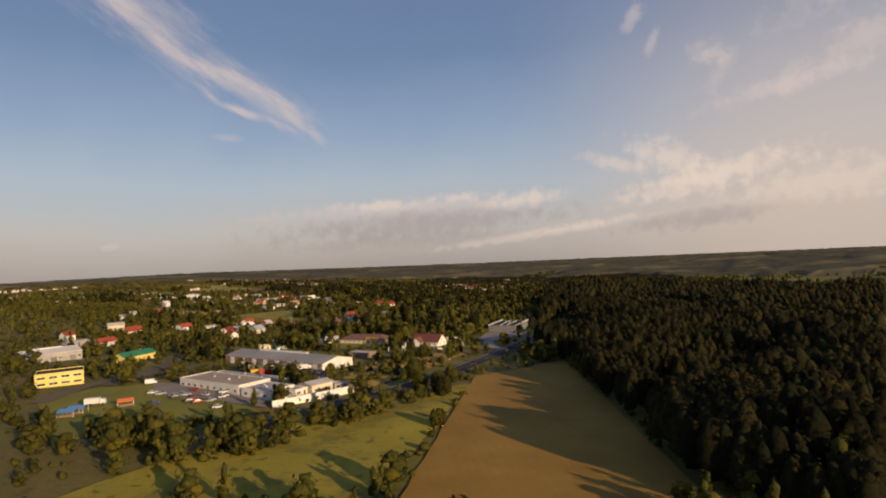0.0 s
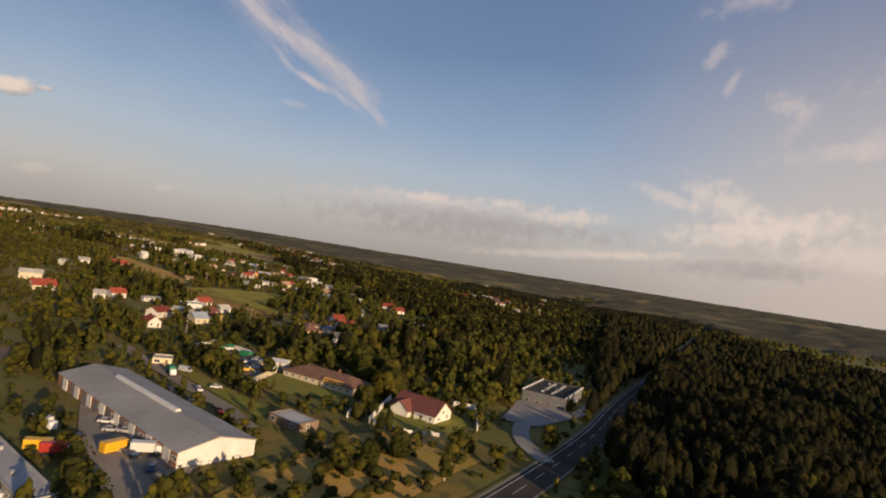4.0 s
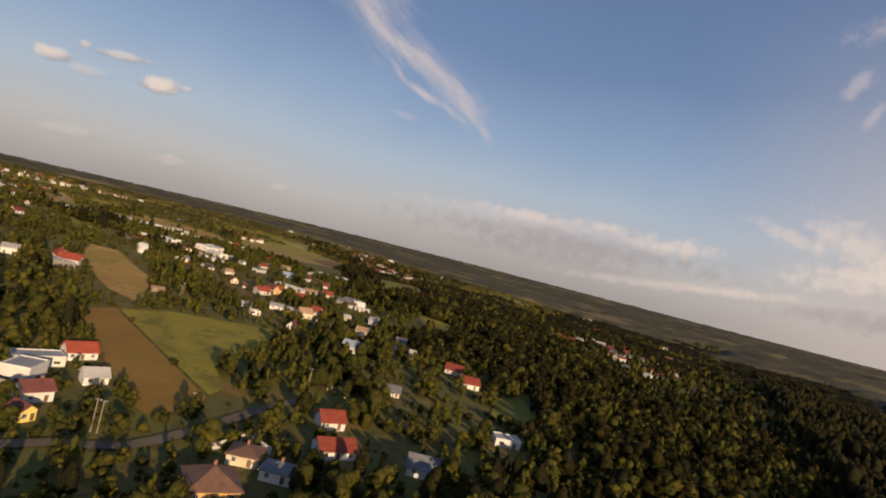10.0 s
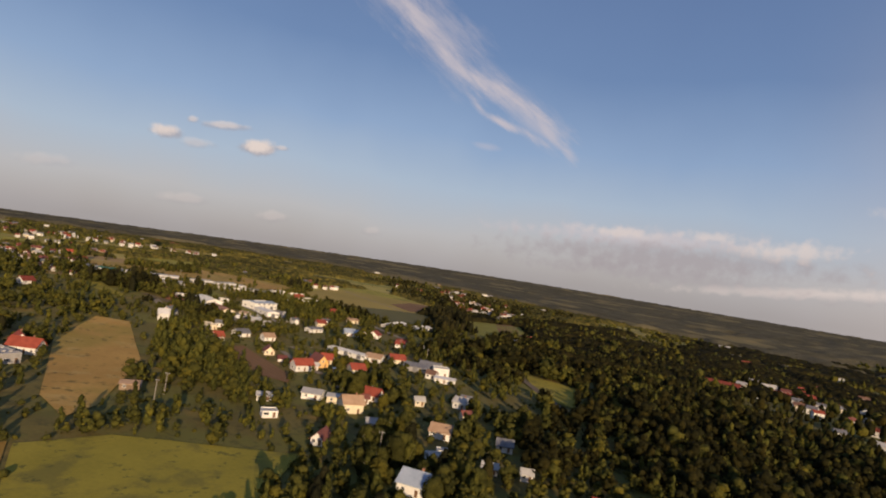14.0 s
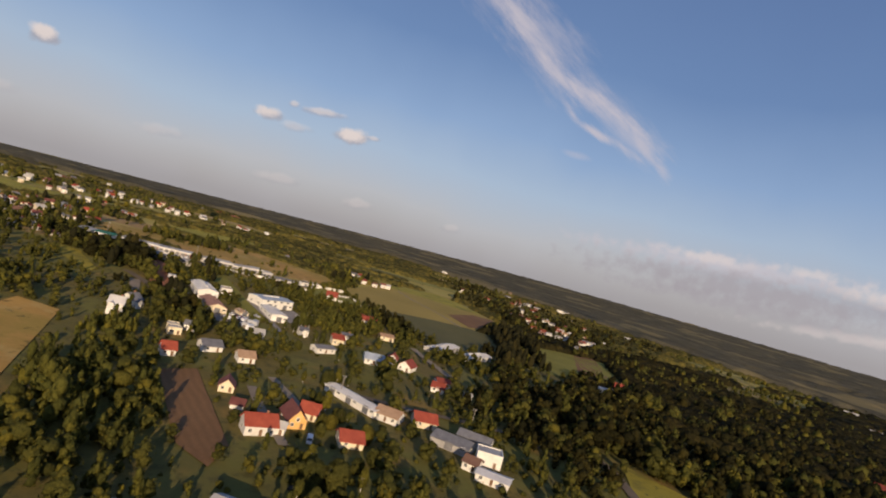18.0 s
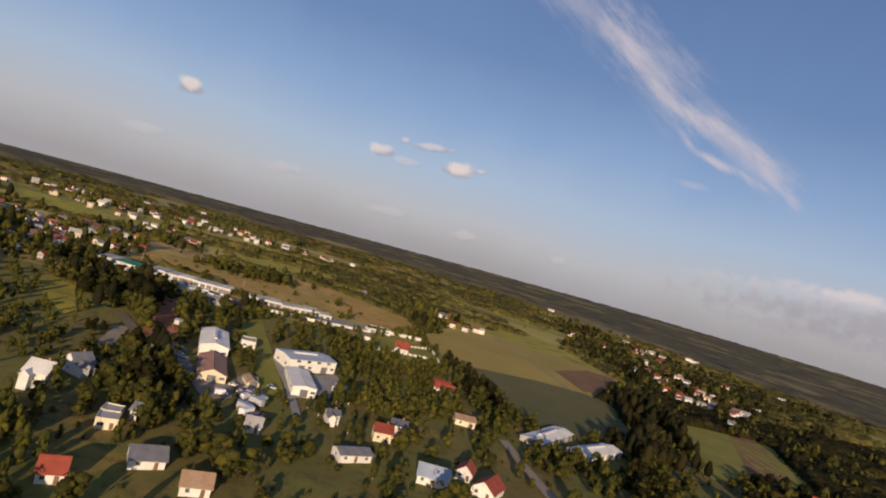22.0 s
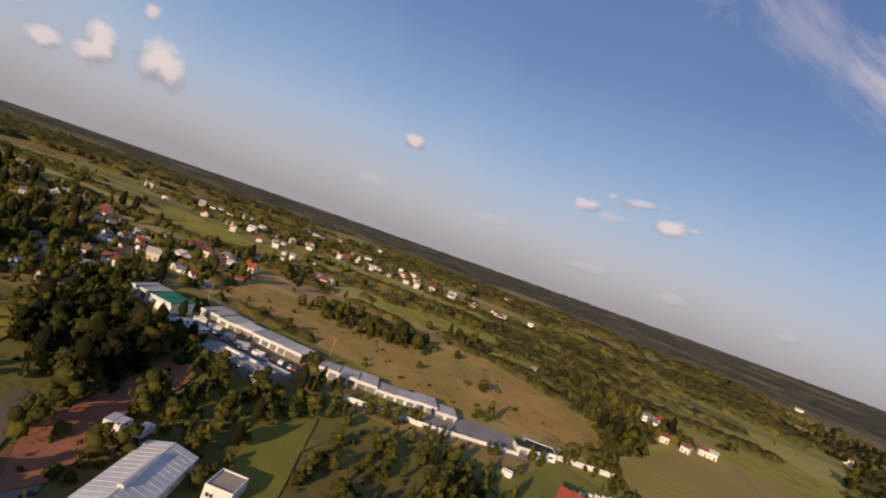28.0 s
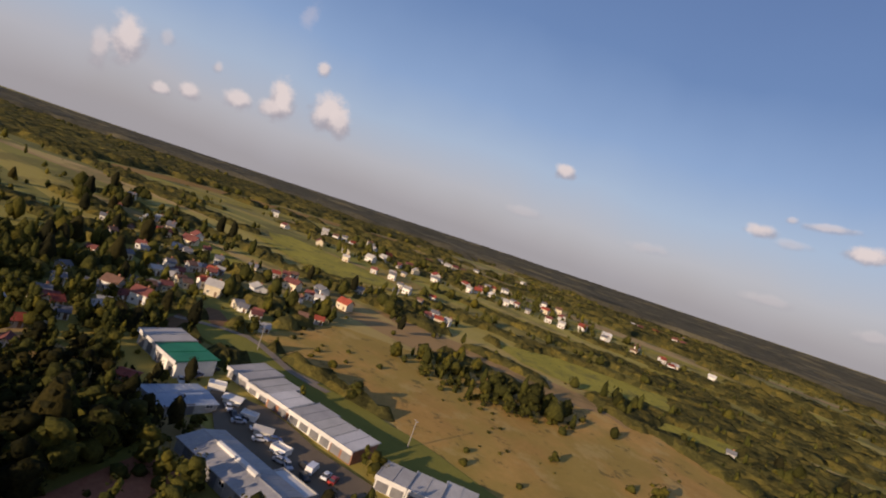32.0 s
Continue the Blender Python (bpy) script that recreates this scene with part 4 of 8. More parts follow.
def flat(x, y, rot, w, d, h, rh, roof, wall):
    e = site(x, y, rot, w, d, "low_building", "flat-roofed building", "building", wall, roof)
    r = flat_walls(e, w, d, h, roof, wall)
    close = near_path(x, y) < 320
    openings(e, w, d, h, 2 if h > 6 else 1, "wide", close, door=w > 6)
    if w * d > 150:
        rng = random.Random(int(x * 7 + y))
        for k in range(3):
            bm = bmesh.new()
            box(bm, -0.6, 0.6, -0.45, 0.45, 0, 0.7)
            box(bm, -0.66, 0.66, -0.5, 0.5, 0.7, 0.78)
            at(part("roof_vent", bm, "grey_sheet", r, "grey roof vent box"), rng.uniform(-0.35, 0.35) * w, rng.uniform(-0.3, 0.3) * d, h + 0.12)
    return e


def block(x, y, rot, w, d, h, rh, roof, wall):
    """A modern block of bands of windows between coloured bands."""
    e = site(x, y, rot, w, d, "office_block", "two-storey block with long window bands", "building", wall, roof)
    flat_walls(e, w, d, h, roof, wall)
    for s in range(int(h / 3)):
        n = max(2, int(w / 4.4))
        for i in range(n):
            window(e, "band", -w / 2 + (i + 0.5) * w / n, -d / 2, 1.0 + 3.0 * s, 0)
        window(e, "band", -w / 2, 0, 1.0 + 3.0 * s, -90)
        window(e, "band", w / 2, 0, 1.0 + 3.0 * s, 90)
    return e


def skyflat(x, y, rot, w, d, h, rh, roof, wall):
    """A wide dark flat roof with small white skylights in two rows and a white edge."""
    e = flat(x, y, rot, w, d, h, rh, roof, wall)
    for i in range(2):
        for j in range(6):
            bm = bmesh.new()
            prism(bm, [(-0.7, 0), (0.7, 0), (0.5, 0.5), (-0.5, 0.5)], 0, -0.7, 0.7)
            at(part("skylight", bm, "white_sheet", e, "white domed skylight"), (-0.12 + 0.24 * i) * w, (-0.32 + 0.128 * j) * d, h + 0.12)
    for s in (-1, 1):
        bm = bmesh.new()
        box(bm, -0.3, 0.3, -d / 2, d / 2, h + 0.45, h + 1.0)
        at(part("roof_edge", bm, "white_sheet", e, "raised pale roof edge"), s * w / 2, 0, 0)
    return e


def hall(x, y, rot, w, d, h, rh, roof, wall):
    e = site(x, y, rot, w, d, "hall", "long hall", "hall", wall, roof)
    r = gabled(e, w, d, h, rh, roof, wall, 0.35, seams=not roof.endswith("felt"))
    ridge = 0 if w >= d * 0.8 else 1
    n = max(1, int(w / 9))
    for i in range(n):
        xx = -w / 2 + (i + 0.5) * w / n
        at(part("gate", GATE, "", e, "dark roller gate"), xx, -d / 2, 0)
        if w / n > 7:
            window(e, "wide", xx + w / n * 0.36, -d / 2, 1.8, 0)
    m = max(1, int(d / 8))
    for i in range(m):
        yy = -d / 2 + (i + 0.5) * d / m
        window(e, "wide", -w / 2, yy, 2.0, -90)
        window(e, "wide", w / 2, yy, 2.0, 90)
    # a strip of roof light along the ridge
    run = (w if ridge == 0 else d) / 2
    bm = bmesh.new()
    prism(bm, [(-0.8, h + rh - 0.05), (0.8, h + rh - 0.05), (0.7, h + rh + 0.75), (0, h + rh + 0.95), (-0.7, h + rh + 0.75)], ridge, -run * 0.55, run * 0.45)
    if w * d > 350:
        part("roof_light", bm, "white_sheet", r, "pale ridge roof light")
    else:
        bm.free()
    return e


def bighall(x, y, rot, w, d, h, rh, roof, wall):
    e = hall(x, y, rot, w, d, h, rh, roof, wall)
    for i in range(4):
        window(e, "wide", (-0.33 + 0.22 * i) * w, -d / 2, 4.6, 0)
    return e


def shed(x, y, rot, w, d, h, rh, roof, wall):
    """A long market shed: a low mono-pitch sheet roof, in bays, over open fronts."""
    e = site(x, y, rot, w, d, "market_shed", "long market shed in bays", "shed", wall, roof)
    bm = bmesh.new()
    prism(bm, [(-d / 2, -1.5), (d / 2, -1.5), (d / 2, h + rh), (-d / 2, h)], 0, -w / 2, w / 2)
    part("wall", bm, wall, e)
    bm = bmesh.new()
    o, t = 0.7, 0.2
    prism(bm, [(-d / 2 - o, h), (d / 2 + o, h + rh + 0.05), (d / 2 + o, h + rh + t + 0.05), (-d / 2 - o, h + t)], 0, -w / 2 - 0.3, w / 2 + 0.3)
    n = max(2, int(w / 7))
    for i in range(n + 1):
        s = -w / 2 + w * i / n
        prism(bm, [(-d / 2 - o, h + t), (d / 2 + o, h + rh + t + 0.05), (d / 2 + o, h + rh + t + 0.2), (-d / 2 - o, h + t + 0.15)], 0, s - 0.1, s + 0.1)
    part("roof", bm, roof, e, ROOF_WORDS[roof])
    bm = bmesh.new()
    box(bm, -w / 2 - 0.2, w / 2 + 0.2, -d / 2 - 0.95, -d / 2 - 0.75, h - 0.9, h + 0.35)
    part("fascia", bm, "white_sheet", e, "white sheet fascia")
    for i in range(n):
        at(part("gate", GATE, "", e, "dark roller gate"), -w / 2 + (i + 0.5) * w / n, -d / 2, 0)
    return e


def fence_wall(pts, h, mat):
    """A masonry wall in panels between piers."""
    e = new("boundary_wall")
    x0, y0 = pts[0]
    e.location = (x0, y0, float(ground(x0, y0)))
    tagged(e, f"{WALL_WORDS[mat]} boundary wall in panels between piers", "wall")
    for (ax, ay), (bx, by) in zip(pts, pts[1:]):
        d = math.hypot(bx - ax, by - ay)
        n = max(1, int(d / 6))
        turn = math.degrees(math.atan2(by - ay, bx - ax))
        for i in range(n):
            mx, my = ax + (bx - ax) * (i + 0.5) / n, ay + (by - ay) * (i + 0.5) / n
            bm = bmesh.new()
            L = d / n
            box(bm, -L / 2 + 0.2, L / 2 - 0.2, -0.12, 0.12, -0.8, h)
            box(bm, -L / 2 + 0.2, L / 2 - 0.2, -0.17, 0.17, h, h + 0.1)
            box(bm, L / 2 - 0.2, L / 2 + 0.2, -0.22, 0.22, -0.8, h + 0.2)
            z = float(ground(mx, my)) + 0.25
            ob = part("wall_panel", bm, mat, e)
            at(ob, mx - x0, my - y0, z - e.location.z, turn)


def picket(pts, h, mat):
    """A low fence of white posts with rails and gaps between."""
    e = new("garden_fence")
    x0, y0 = pts[0]
    e.location = (x0, y0, float(ground(x0, y0)))
    tagged(e, "white garden fence of posts and rails", "fence")
    for (ax, ay), (bx, by) in zip(pts, pts[1:]):
        d = math.hypot(bx - ax, by - ay)
        n = max(1, int(d / 4))
        turn = math.degrees(math.atan2(by - ay, bx - ax))
        for i in range(n):
            mx, my = ax + (bx - ax) * (i + 0.5) / n, ay + (by - ay) * (i + 0.5) / n
            bm = bmesh.new()
            L = d / n
            box(bm, -0.25, 0.25, -0.25, 0.25, -0.8, h + 0.2)
            box(bm, -0.33, 0.33, -0.33, 0.33, h + 0.2, h + 0.32)
            box(bm, 0.25, L * 0.62, -0.08, 0.08, -0.5, h * 0.9)
            box(bm, 0.25, L - 0.25, -0.05, 0.05, h * 0.55, h * 0.65)
            at(part("fence_panel", bm, mat, e), mx - x0, my - y0, float(ground(mx, my)) + 0.25 - e.location.z, turn)


flat(-102.8, 266.1, -35, 44.8, 16.4, 3.8, 0.0, 'tan_felt', 'white_render')
flat(-76.5, 245.5, -34, 17.7, 13.1, 3.5, 0.0, 'grey_sheet', 'white_render')
flat(-95.1, 277.0, -34, 49.7, 6.6, 2.8, 0.4, 'grey_sheet', 'grey_render')
flat(-66.0, 244.4, 57, 6.6, 11.5, 2.8, 0.0, 'grey_sheet', 'white_render')
gable(-57.0, 249.3, 50, 10.9, 9.0, 3.8, 0.9, 'grey_sheet', 'cream_render')
flat(-47.6, 253.9, 27, 6.3, 5.9, 2.3, 0.0, 'grey_sheet', 'grey_render')
works = hall(-90.5, 325.5, -35.5, 82.0, 21.5, 4.2, 2.4, 'grey_felt', 'brick')
panel = bmesh.new()
prism(panel, [(-10.75, 0.0), (10.75, 0.0), (10.75, 4.1), (0.0, 6.45), (-10.75, 4.1)], 0, 41.0, 41.12)
part("gable_panel", panel, "white_render", works, "white-rendered gable end")
for pier in range(8):
    panel = bmesh.new()
    box(panel, -36.0 + 10.0 * pier, -32.6 + 10.0 * pier, -10.95, -10.75, 0.0, 4.0)
    part("pier", panel, "white_render", works, "white-rendered wall bay")
gable(-196.0, 363.7, 70, 23.1, 11.5, 3.8, 2.2, 'green_sheet', 'yellow_render')
gable(-315.0, 482.3, 65, 8.3, 8.2, 4.4, 2.9, 'red_tile', 'white_render')
gable(-263.5, 447.4, 67, 14.5, 9.0, 3.5, 2.9, 'red_tile', 'white_render')
gable(-284.5, 527.1, 57, 14.2, 9.0, 3.5, 3.6, 'red_tile', 'cream_render')
gable(-316.1, 555.1, 36, 13.9, 8.2, 4.9, 2.2, 'grey_sheet', 'cream_render')
gable(-284.7, 445.9, 60, 15.9, 9.8, 3.1, 1.4, 'grey_sheet', 'grey_render')
gable(-373.5, 690.7, 40, 9.2, 8.2, 4.2, 2.2, 'grey_sheet', 'white_render')
block(-191.7, 287.0, 31, 19.8, 14.8, 6.3, 0.0, 'dark_felt', 'yellow_render')
hall(-255.4, 372.1, 46, 31.3, 24.6, 5.6, 2.2, 'white_sheet', 'grey_render')
canteen = hip(-55.5, 404.7, -24, 37.1, 14.8, 2.8, 3.3, 'brown_tile', 'cream_render')
panel = bmesh.new()
prism(panel, [(-8.2, 3.0), (-8.05, 3.0), (-6.6, 4.5), (-6.75, 4.5)], 0, 3.5, 13.5)
board = part("sign_board", panel, "sign_yellow", canteen, "orange-yellow sign board on the roof")
for bar in range(5):
    panel = bmesh.new()
    prism(panel, [(-7.86, 3.35), (-7.82, 3.3), (-7.08, 4.1), (-7.12, 4.15)], 0, 4.3 + 1.8 * bar, 5.5 + 1.8 * bar)
    part("lettering_bar", panel, "door_brown", board, "dark bar of lettering")
villa(-11.7, 381.1, -27, 19.6, 12.3, 3.1, 4.3, 'maroon_tile', 'white_render')
# slate wall colour puts the forest's shade onto the grey walls
skyflat(49.5, 456.0, -22, 21.5, 38.0, 5.6, 0.0, 'dark_felt', 'slate')
flat(-50.0, 341.5, -33, 14.0, 9.0, 2.5, 0.0, 'grey_sheet', 'plank')
gable(-83.3, 421.6, -1, 8.3, 7.4, 2.5, 0.7, 'white_sheet', 'white_render')
gable(-116.2, 439.8, 21, 5.4, 3.8, 1.9, 0.7, 'green_sheet', 'white_render')
flat(-123.3, 392.6, 23, 7.2, 7.4, 2.5, 0.0, 'grey_sheet', 'cream_render')
gable(-190.4, 505.9, 80, 12.9, 9.0, 3.5, 2.5, 'red_tile', 'white_render')
gable(-174.9, 471.9, 48, 7.1, 9.8, 3.1, 2.9, 'red_tile', 'white_render')
gable(-186.4, 528.4, 2, 12.6, 8.2, 2.8, 1.4, 'grey_sheet', 'cream_render')
flat(-196.7, 556.9, 59, 15.8, 8.2, 3.5, 0.0, 'grey_sheet', 'white_render')
gable(-195.4, 573.3, 65, 10.5, 7.4, 3.1, 2.9, 'red_tile', 'white_render')
gable(-172.1, 556.8, 56, 7.5, 7.4, 2.8, 2.2, 'grey_sheet', 'white_render')
gable(-164.1, 504.1, 54, 8.9, 9.8, 3.5, 2.9, 'blue_sheet', 'cream_render')
gable(-247.3, 550.6, 54, 9.6, 8.2, 3.5, 2.9, 'red_tile', 'white_render')
gable(-249.8, 535.6, 32, 7.2, 7.4, 3.5, 2.2, 'grey_sheet', 'white_render')
gable(-226.4, 558.4, 56, 12.0, 4.9, 2.5, 0.7, 'grey_sheet', 'white_render')
gable(-364.8, 654.2, 75, 8.9, 7.4, 3.5, 2.2, 'grey_sheet', 'white_render')
block(-185.4, 542.0, 22, 9.0, 11.5, 5.6, 0.0, 'grey_sheet', 'white_render')
gable(-160.0, 520.2, 80, 4.2, 6.3, 3.1, 1.4, 'maroon_tile', 'yellow_render')
gable(-170.4, 532.8, 68, 8.1, 8.2, 3.5, 2.2, 'maroon_tile', 'white_render')
hip(-98.2, 517.6, 42, 12.1, 13.1, 3.1, 3.6, 'brown_tile', 'ochre_render')
hip(-101.6, 538.5, 17, 8.5, 9.0, 2.8, 1.8, 'brown_tile', 'cream_render')
hip(-89.2, 535.1, 11, 8.5, 7.4, 2.8, 1.8, 'slate', 'white_render')
gable(-78.7, 507.5, 48, 9.2, 9.8, 2.8, 2.5, 'slate', 'white_render')
gable(-95.7, 582.7, 42, 8.7, 8.2, 2.8, 2.9, 'red_tile', 'white_render')
gable(-84.4, 561.0, 42, 11.7, 9.0, 2.8, 2.5, 'red_tile', 'white_render')
gable(-57.3, 569.3, 11, 9.4, 8.2, 2.8, 2.9, 'slate', 'white_render')
flat(-36.8, 628.0, 19, 10.4, 8.2, 2.8, 0.4, 'grey_sheet', 'white_render')
flat(-28.4, 653.2, 18, 7.0, 6.6, 2.5, 0.7, 'grey_sheet', 'cream_render')
gable(-67.4, 709.7, 23, 10.0, 8.2, 2.8, 2.9, 'red_tile', 'white_render')
gable(-91.4, 644.2, 15, 5.4, 5.7, 2.1, 2.2, 'slate', 'white_render')
gable(-355.7, 719.4, 28, 13.8, 9.0, 3.5, 3.6, 'red_tile', 'white_render')
gable(-184.4, 720.5, 14, 4.7, 8.8, 2.4, 2.4, 'maroon_tile', 'white_render')
gable(-212.0, 773.7, 28, 8.8, 7.4, 2.8, 0.7, 'grey_sheet', 'cream_render')
gable(-199.2, 765.8, 45, 9.3, 9.0, 4.2, 2.9, 'tan_tile', 'cream_render')
gable(-223.2, 770.4, 20, 9.2, 8.2, 2.8, 1.4, 'grey_sheet', 'white_render')
gable(-202.6, 791.7, 9, 8.2, 8.2, 2.8, 2.9, 'red_tile', 'white_render')
gable(-261.7, 813.7, 61, 11.1, 8.2, 3.5, 2.9, 'red_tile', 'white_render')
gable(-263.7, 841.4, 31, 7.1, 8.2, 2.8, 2.9, 'red_tile', 'cream_render')
gable(-247.5, 873.3, 12, 10.5, 9.0, 2.8, 2.2, 'tan_tile', 'white_render')
flat(-201.5, 877.3, 27, 9.9, 8.2, 4.9, 0.0, 'grey_sheet', 'white_render')
gable(-192.2, 862.7, 13, 12.2, 7.4, 2.5, 0.7, 'white_sheet', 'white_render')
gable(-164.3, 816.8, -1, 6.9, 7.2, 3.4, 2.1, 'grey_sheet', 'white_render')
gable(-153.7, 764.5, 11, 8.8, 8.2, 2.8, 2.5, 'tan_tile', 'white_render')
flat(-144.6, 743.7, 27, 4.2, 4.2, 1.8, 0.0, 'grey_sheet', 'white_render')
flat(-144.5, 735.7, 47, 5.5, 5.1, 2.2, 0.6, 'grey_sheet', 'white_render')
gable(-124.2, 740.9, 15, 5.8, 5.4, 2.3, 1.2, 'grey_sheet', 'white_render')
gable(-127.4, 770.7, 17, 6.5, 6.8, 2.6, 2.0, 'slate', 'white_render')
gable(-137.8, 705.0, 3, 9.0, 9.8, 3.5, 2.9, 'blue_sheet', 'white_render')
gable(-81.1, 733.0, 7, 10.3, 9.8, 2.8, 2.9, 'red_tile', 'white_render')
gable(-17.6, 1190.7, -14, 31.6, 9.8, 3.5, 2.9, 'red_tile', 'white_render')
gable(31.9, 1258.7, 15, 14.5, 8.2, 4.4, 2.2, 'grey_sheet', 'white_render')
gable(40.7, 1219.0, -12, 17.9, 8.2, 3.5, 2.2, 'red_tile', 'white_render')
gable(7.7, 1160.2, -16, 4.8, 5.1, 3.0, 1.5, 'grey_sheet', 'white_render')
gable(32.5, 1924.8, 4, 21.8, 8.2, 7.0, 2.2, 'grey_sheet', 'white_render')
gable(18.6, 1289.9, -9, 12.6, 8.2, 3.5, 2.2, 'grey_sheet', 'white_render')
gable(-281.7, 718.2, 43, 7.8, 7.4, 2.5, 0.7, 'tan_tile', 'plank')
gable(-366.8, 722.8, 66, 7.8, 9.8, 3.5, 3.6, 'red_tile', 'white_render')
flat(-346.9, 702.9, 84, 8.0, 19.7, 4.2, 0.0, 'grey_sheet', 'grey_render')
gable(-534.4, 826.4, 94, 9.6, 8.2, 2.8, 2.9, 'red_tile', 'white_render')
gable(-235.7, 750.2, 39, 6.4, 6.0, 2.3, 1.0, 'grey_sheet', 'white_render')
flat(-218.1, 732.2, 48, 6.3, 5.9, 2.3, 0.7, 'grey_sheet', 'white_render')
gable(-343.4, 832.6, 67, 6.1, 6.4, 3.0, 2.8, 'red_tile', 'white_render')
flat(-370.9, 854.3, 63, 6.3, 6.7, 3.2, 0.6, 'grey_sheet', 'cream_render')
gable(-345.2, 856.5, 71, 9.4, 9.0, 2.8, 2.2, 'slate', 'white_render')
gable(-326.9, 862.6, 62, 7.8, 8.2, 2.8, 2.2, 'tan_tile', 'white_render')
gable(-298.9, 830.0, 47, 6.0, 7.7, 2.4, 2.8, 'maroon_tile', 'cream_render')
gable(-282.2, 821.9, 41, 4.8, 5.6, 1.7, 1.5, 'maroon_tile', 'white_render')
gable(-262.2, 830.8, 59, 7.0, 12.3, 3.1, 3.9, 'maroon_tile', 'ochre_render')
hall(-267.0, 873.4, -10, 33.6, 7.4, 2.8, 0.9, 'white_sheet', 'white_render')
gable(-237.2, 885.2, 41, 9.9, 9.8, 2.8, 2.5, 'red_tile', 'cream_render')
gable(-239.2, 836.9, 49, 8.6, 9.8, 2.5, 2.5, 'red_tile', 'cream_render')
hall(-217.5, 877.1, 9, 16.2, 11.5, 2.8, 1.8, 'slate', 'grey_render')
hall(-214.2, 890.3, 12, 14.3, 8.2, 2.8, 1.8, 'slate', 'grey_render')
villa(-405.8, 843.8, 50, 7.2, 9.0, 5.2, 2.9, 'white_sheet', 'white_render')
villa(-416.6, 858.2, 106, 7.2, 8.2, 4.2, 2.9, 'slate', 'white_render')
gable(-262.4, 939.6, 23, 6.7, 7.1, 2.7, 2.1, 'red_tile', 'white_render')
gable(-267.8, 953.3, 44, 7.5, 7.4, 2.8, 1.4, 'red_tile', 'white_render')
gable(-248.3, 947.6, 51, 4.2, 3.2, 2.7, 0.9, 'grey_sheet', 'white_render')
gable(-223.1, 1156.3, 29, 13.1, 8.2, 3.5, 0.7, 'white_sheet', 'white_render')
gable(-219.3, 1188.1, 16, 6.9, 7.3, 4.4, 2.9, 'red_tile', 'white_render')
villa(-343.0, 956.3, 46, 6.4, 7.5, 4.5, 1.3, 'slate', 'white_render')
villa(-358.7, 933.5, 63, 5.1, 6.0, 3.6, 1.1, 'slate', 'white_render')
gable(-329.5, 920.4, 75, 12.2, 7.4, 2.8, 1.1, 'slate', 'white_render')
gable(-348.0, 1008.1, 48, 9.8, 8.2, 2.8, 1.4, 'tan_tile', 'cream_render')
gable(-305.6, 956.5, 28, 6.0, 7.8, 3.0, 2.5, 'red_tile', 'white_render')
gable(-293.6, 954.9, 14, 8.4, 11.5, 2.8, 2.9, 'red_tile', 'white_render')
gable(-307.3, 939.5, 42, 10.9, 9.8, 2.8, 2.5, 'blue_sheet', 'white_render')
hall(-326.3, 1054.3, 98, 46.3, 11.5, 3.5, 1.1, 'white_sheet', 'grey_render')
hall(-307.1, 1071.6, 88, 40.5, 11.5, 3.5, 1.4, 'white_sheet', 'white_render')
gable(-395.8, 1045.2, 40, 10.2, 8.2, 2.5, 1.8, 'red_tile', 'white_render')
flat(-376.6, 857.3, 53, 5.7, 6.0, 2.9, 0.6, 'grey_sheet', 'cream_render')
gable(-357.5, 897.5, 52, 5.4, 5.7, 2.7, 2.2, 'grey_sheet', 'white_render')
bighall(-419.5, 962.0, 83, 26.0, 17.0, 6.0, 0.8, 'blue_sheet', 'white_render')
hall(-395.4, 942.6, 63, 10.5, 29.0, 4.2, 0.7, 'white_sheet', 'white_render')
hall(-414.0, 909.3, 63, 11.5, 29.0, 3.6, 2.2, 'rust_tile', 'cream_render')
hall(-446.0, 925.6, 63, 13.0, 34.0, 5.0, 1.6, 'white_sheet', 'white_render')
flat(-447.6, 945.6, 58, 7.2, 9.8, 3.5, 0.0, 'tan_felt', 'white_render')
hall(-398.7, 919.7, 73, 5.1, 9.6, 2.1, 1.1, 'tan_tile', 'cream_render')
flat(-387.6, 960.2, 40, 6.3, 6.6, 2.2, 0.0, 'grey_sheet', 'grey_render')
villa(-459.1, 1073.1, 40, 9.6, 11.5, 3.5, 3.6, 'red_tile', 'white_render')
gable(-388.8, 1040.2, 28, 11.7, 8.2, 2.5, 2.2, 'red_tile', 'white_render')
flat(-477.8, 1056.2, 46, 4.2, 2.6, 1.6, 0.0, 'grey_sheet', 'white_render')
flat(-504.5, 1093.2, 61, 14.6, 9.8, 3.1, 0.0, 'dark_felt', 'white_render')
shed(-543.5, 1000.0, 64, 8.5, 8.0, 3.9, 0.6, 'grey_sheet', 'white_render')
shed(-540.9, 1008.3, 65, 8.6, 9.7, 3.8, 0.6, 'grey_sheet', 'white_render')
shed(-538.9, 1016.9, 66, 8.8, 12.4, 3.6, 0.6, 'grey_sheet', 'grey_render')
shed(-533.9, 1024.5, 67, 9.0, 10.1, 2.9, 0.6, 'grey_sheet', 'white_render')
shed(-529.8, 1032.6, 68, 9.1, 9.0, 3.5, 0.6, 'grey_sheet', 'white_render')
shed(-527.6, 1041.7, 69, 9.4, 10.9, 3.9, 0.6, 'grey_sheet', 'grey_render')
shed(-523.3, 1050.3, 70, 9.6, 9.5, 2.9, 0.6, 'grey_sheet', 'white_render')
shed(-502.0, 1085.0, 70, 13.0, 7.0, 3.2, 0.4, 'dark_felt', 'white_render')
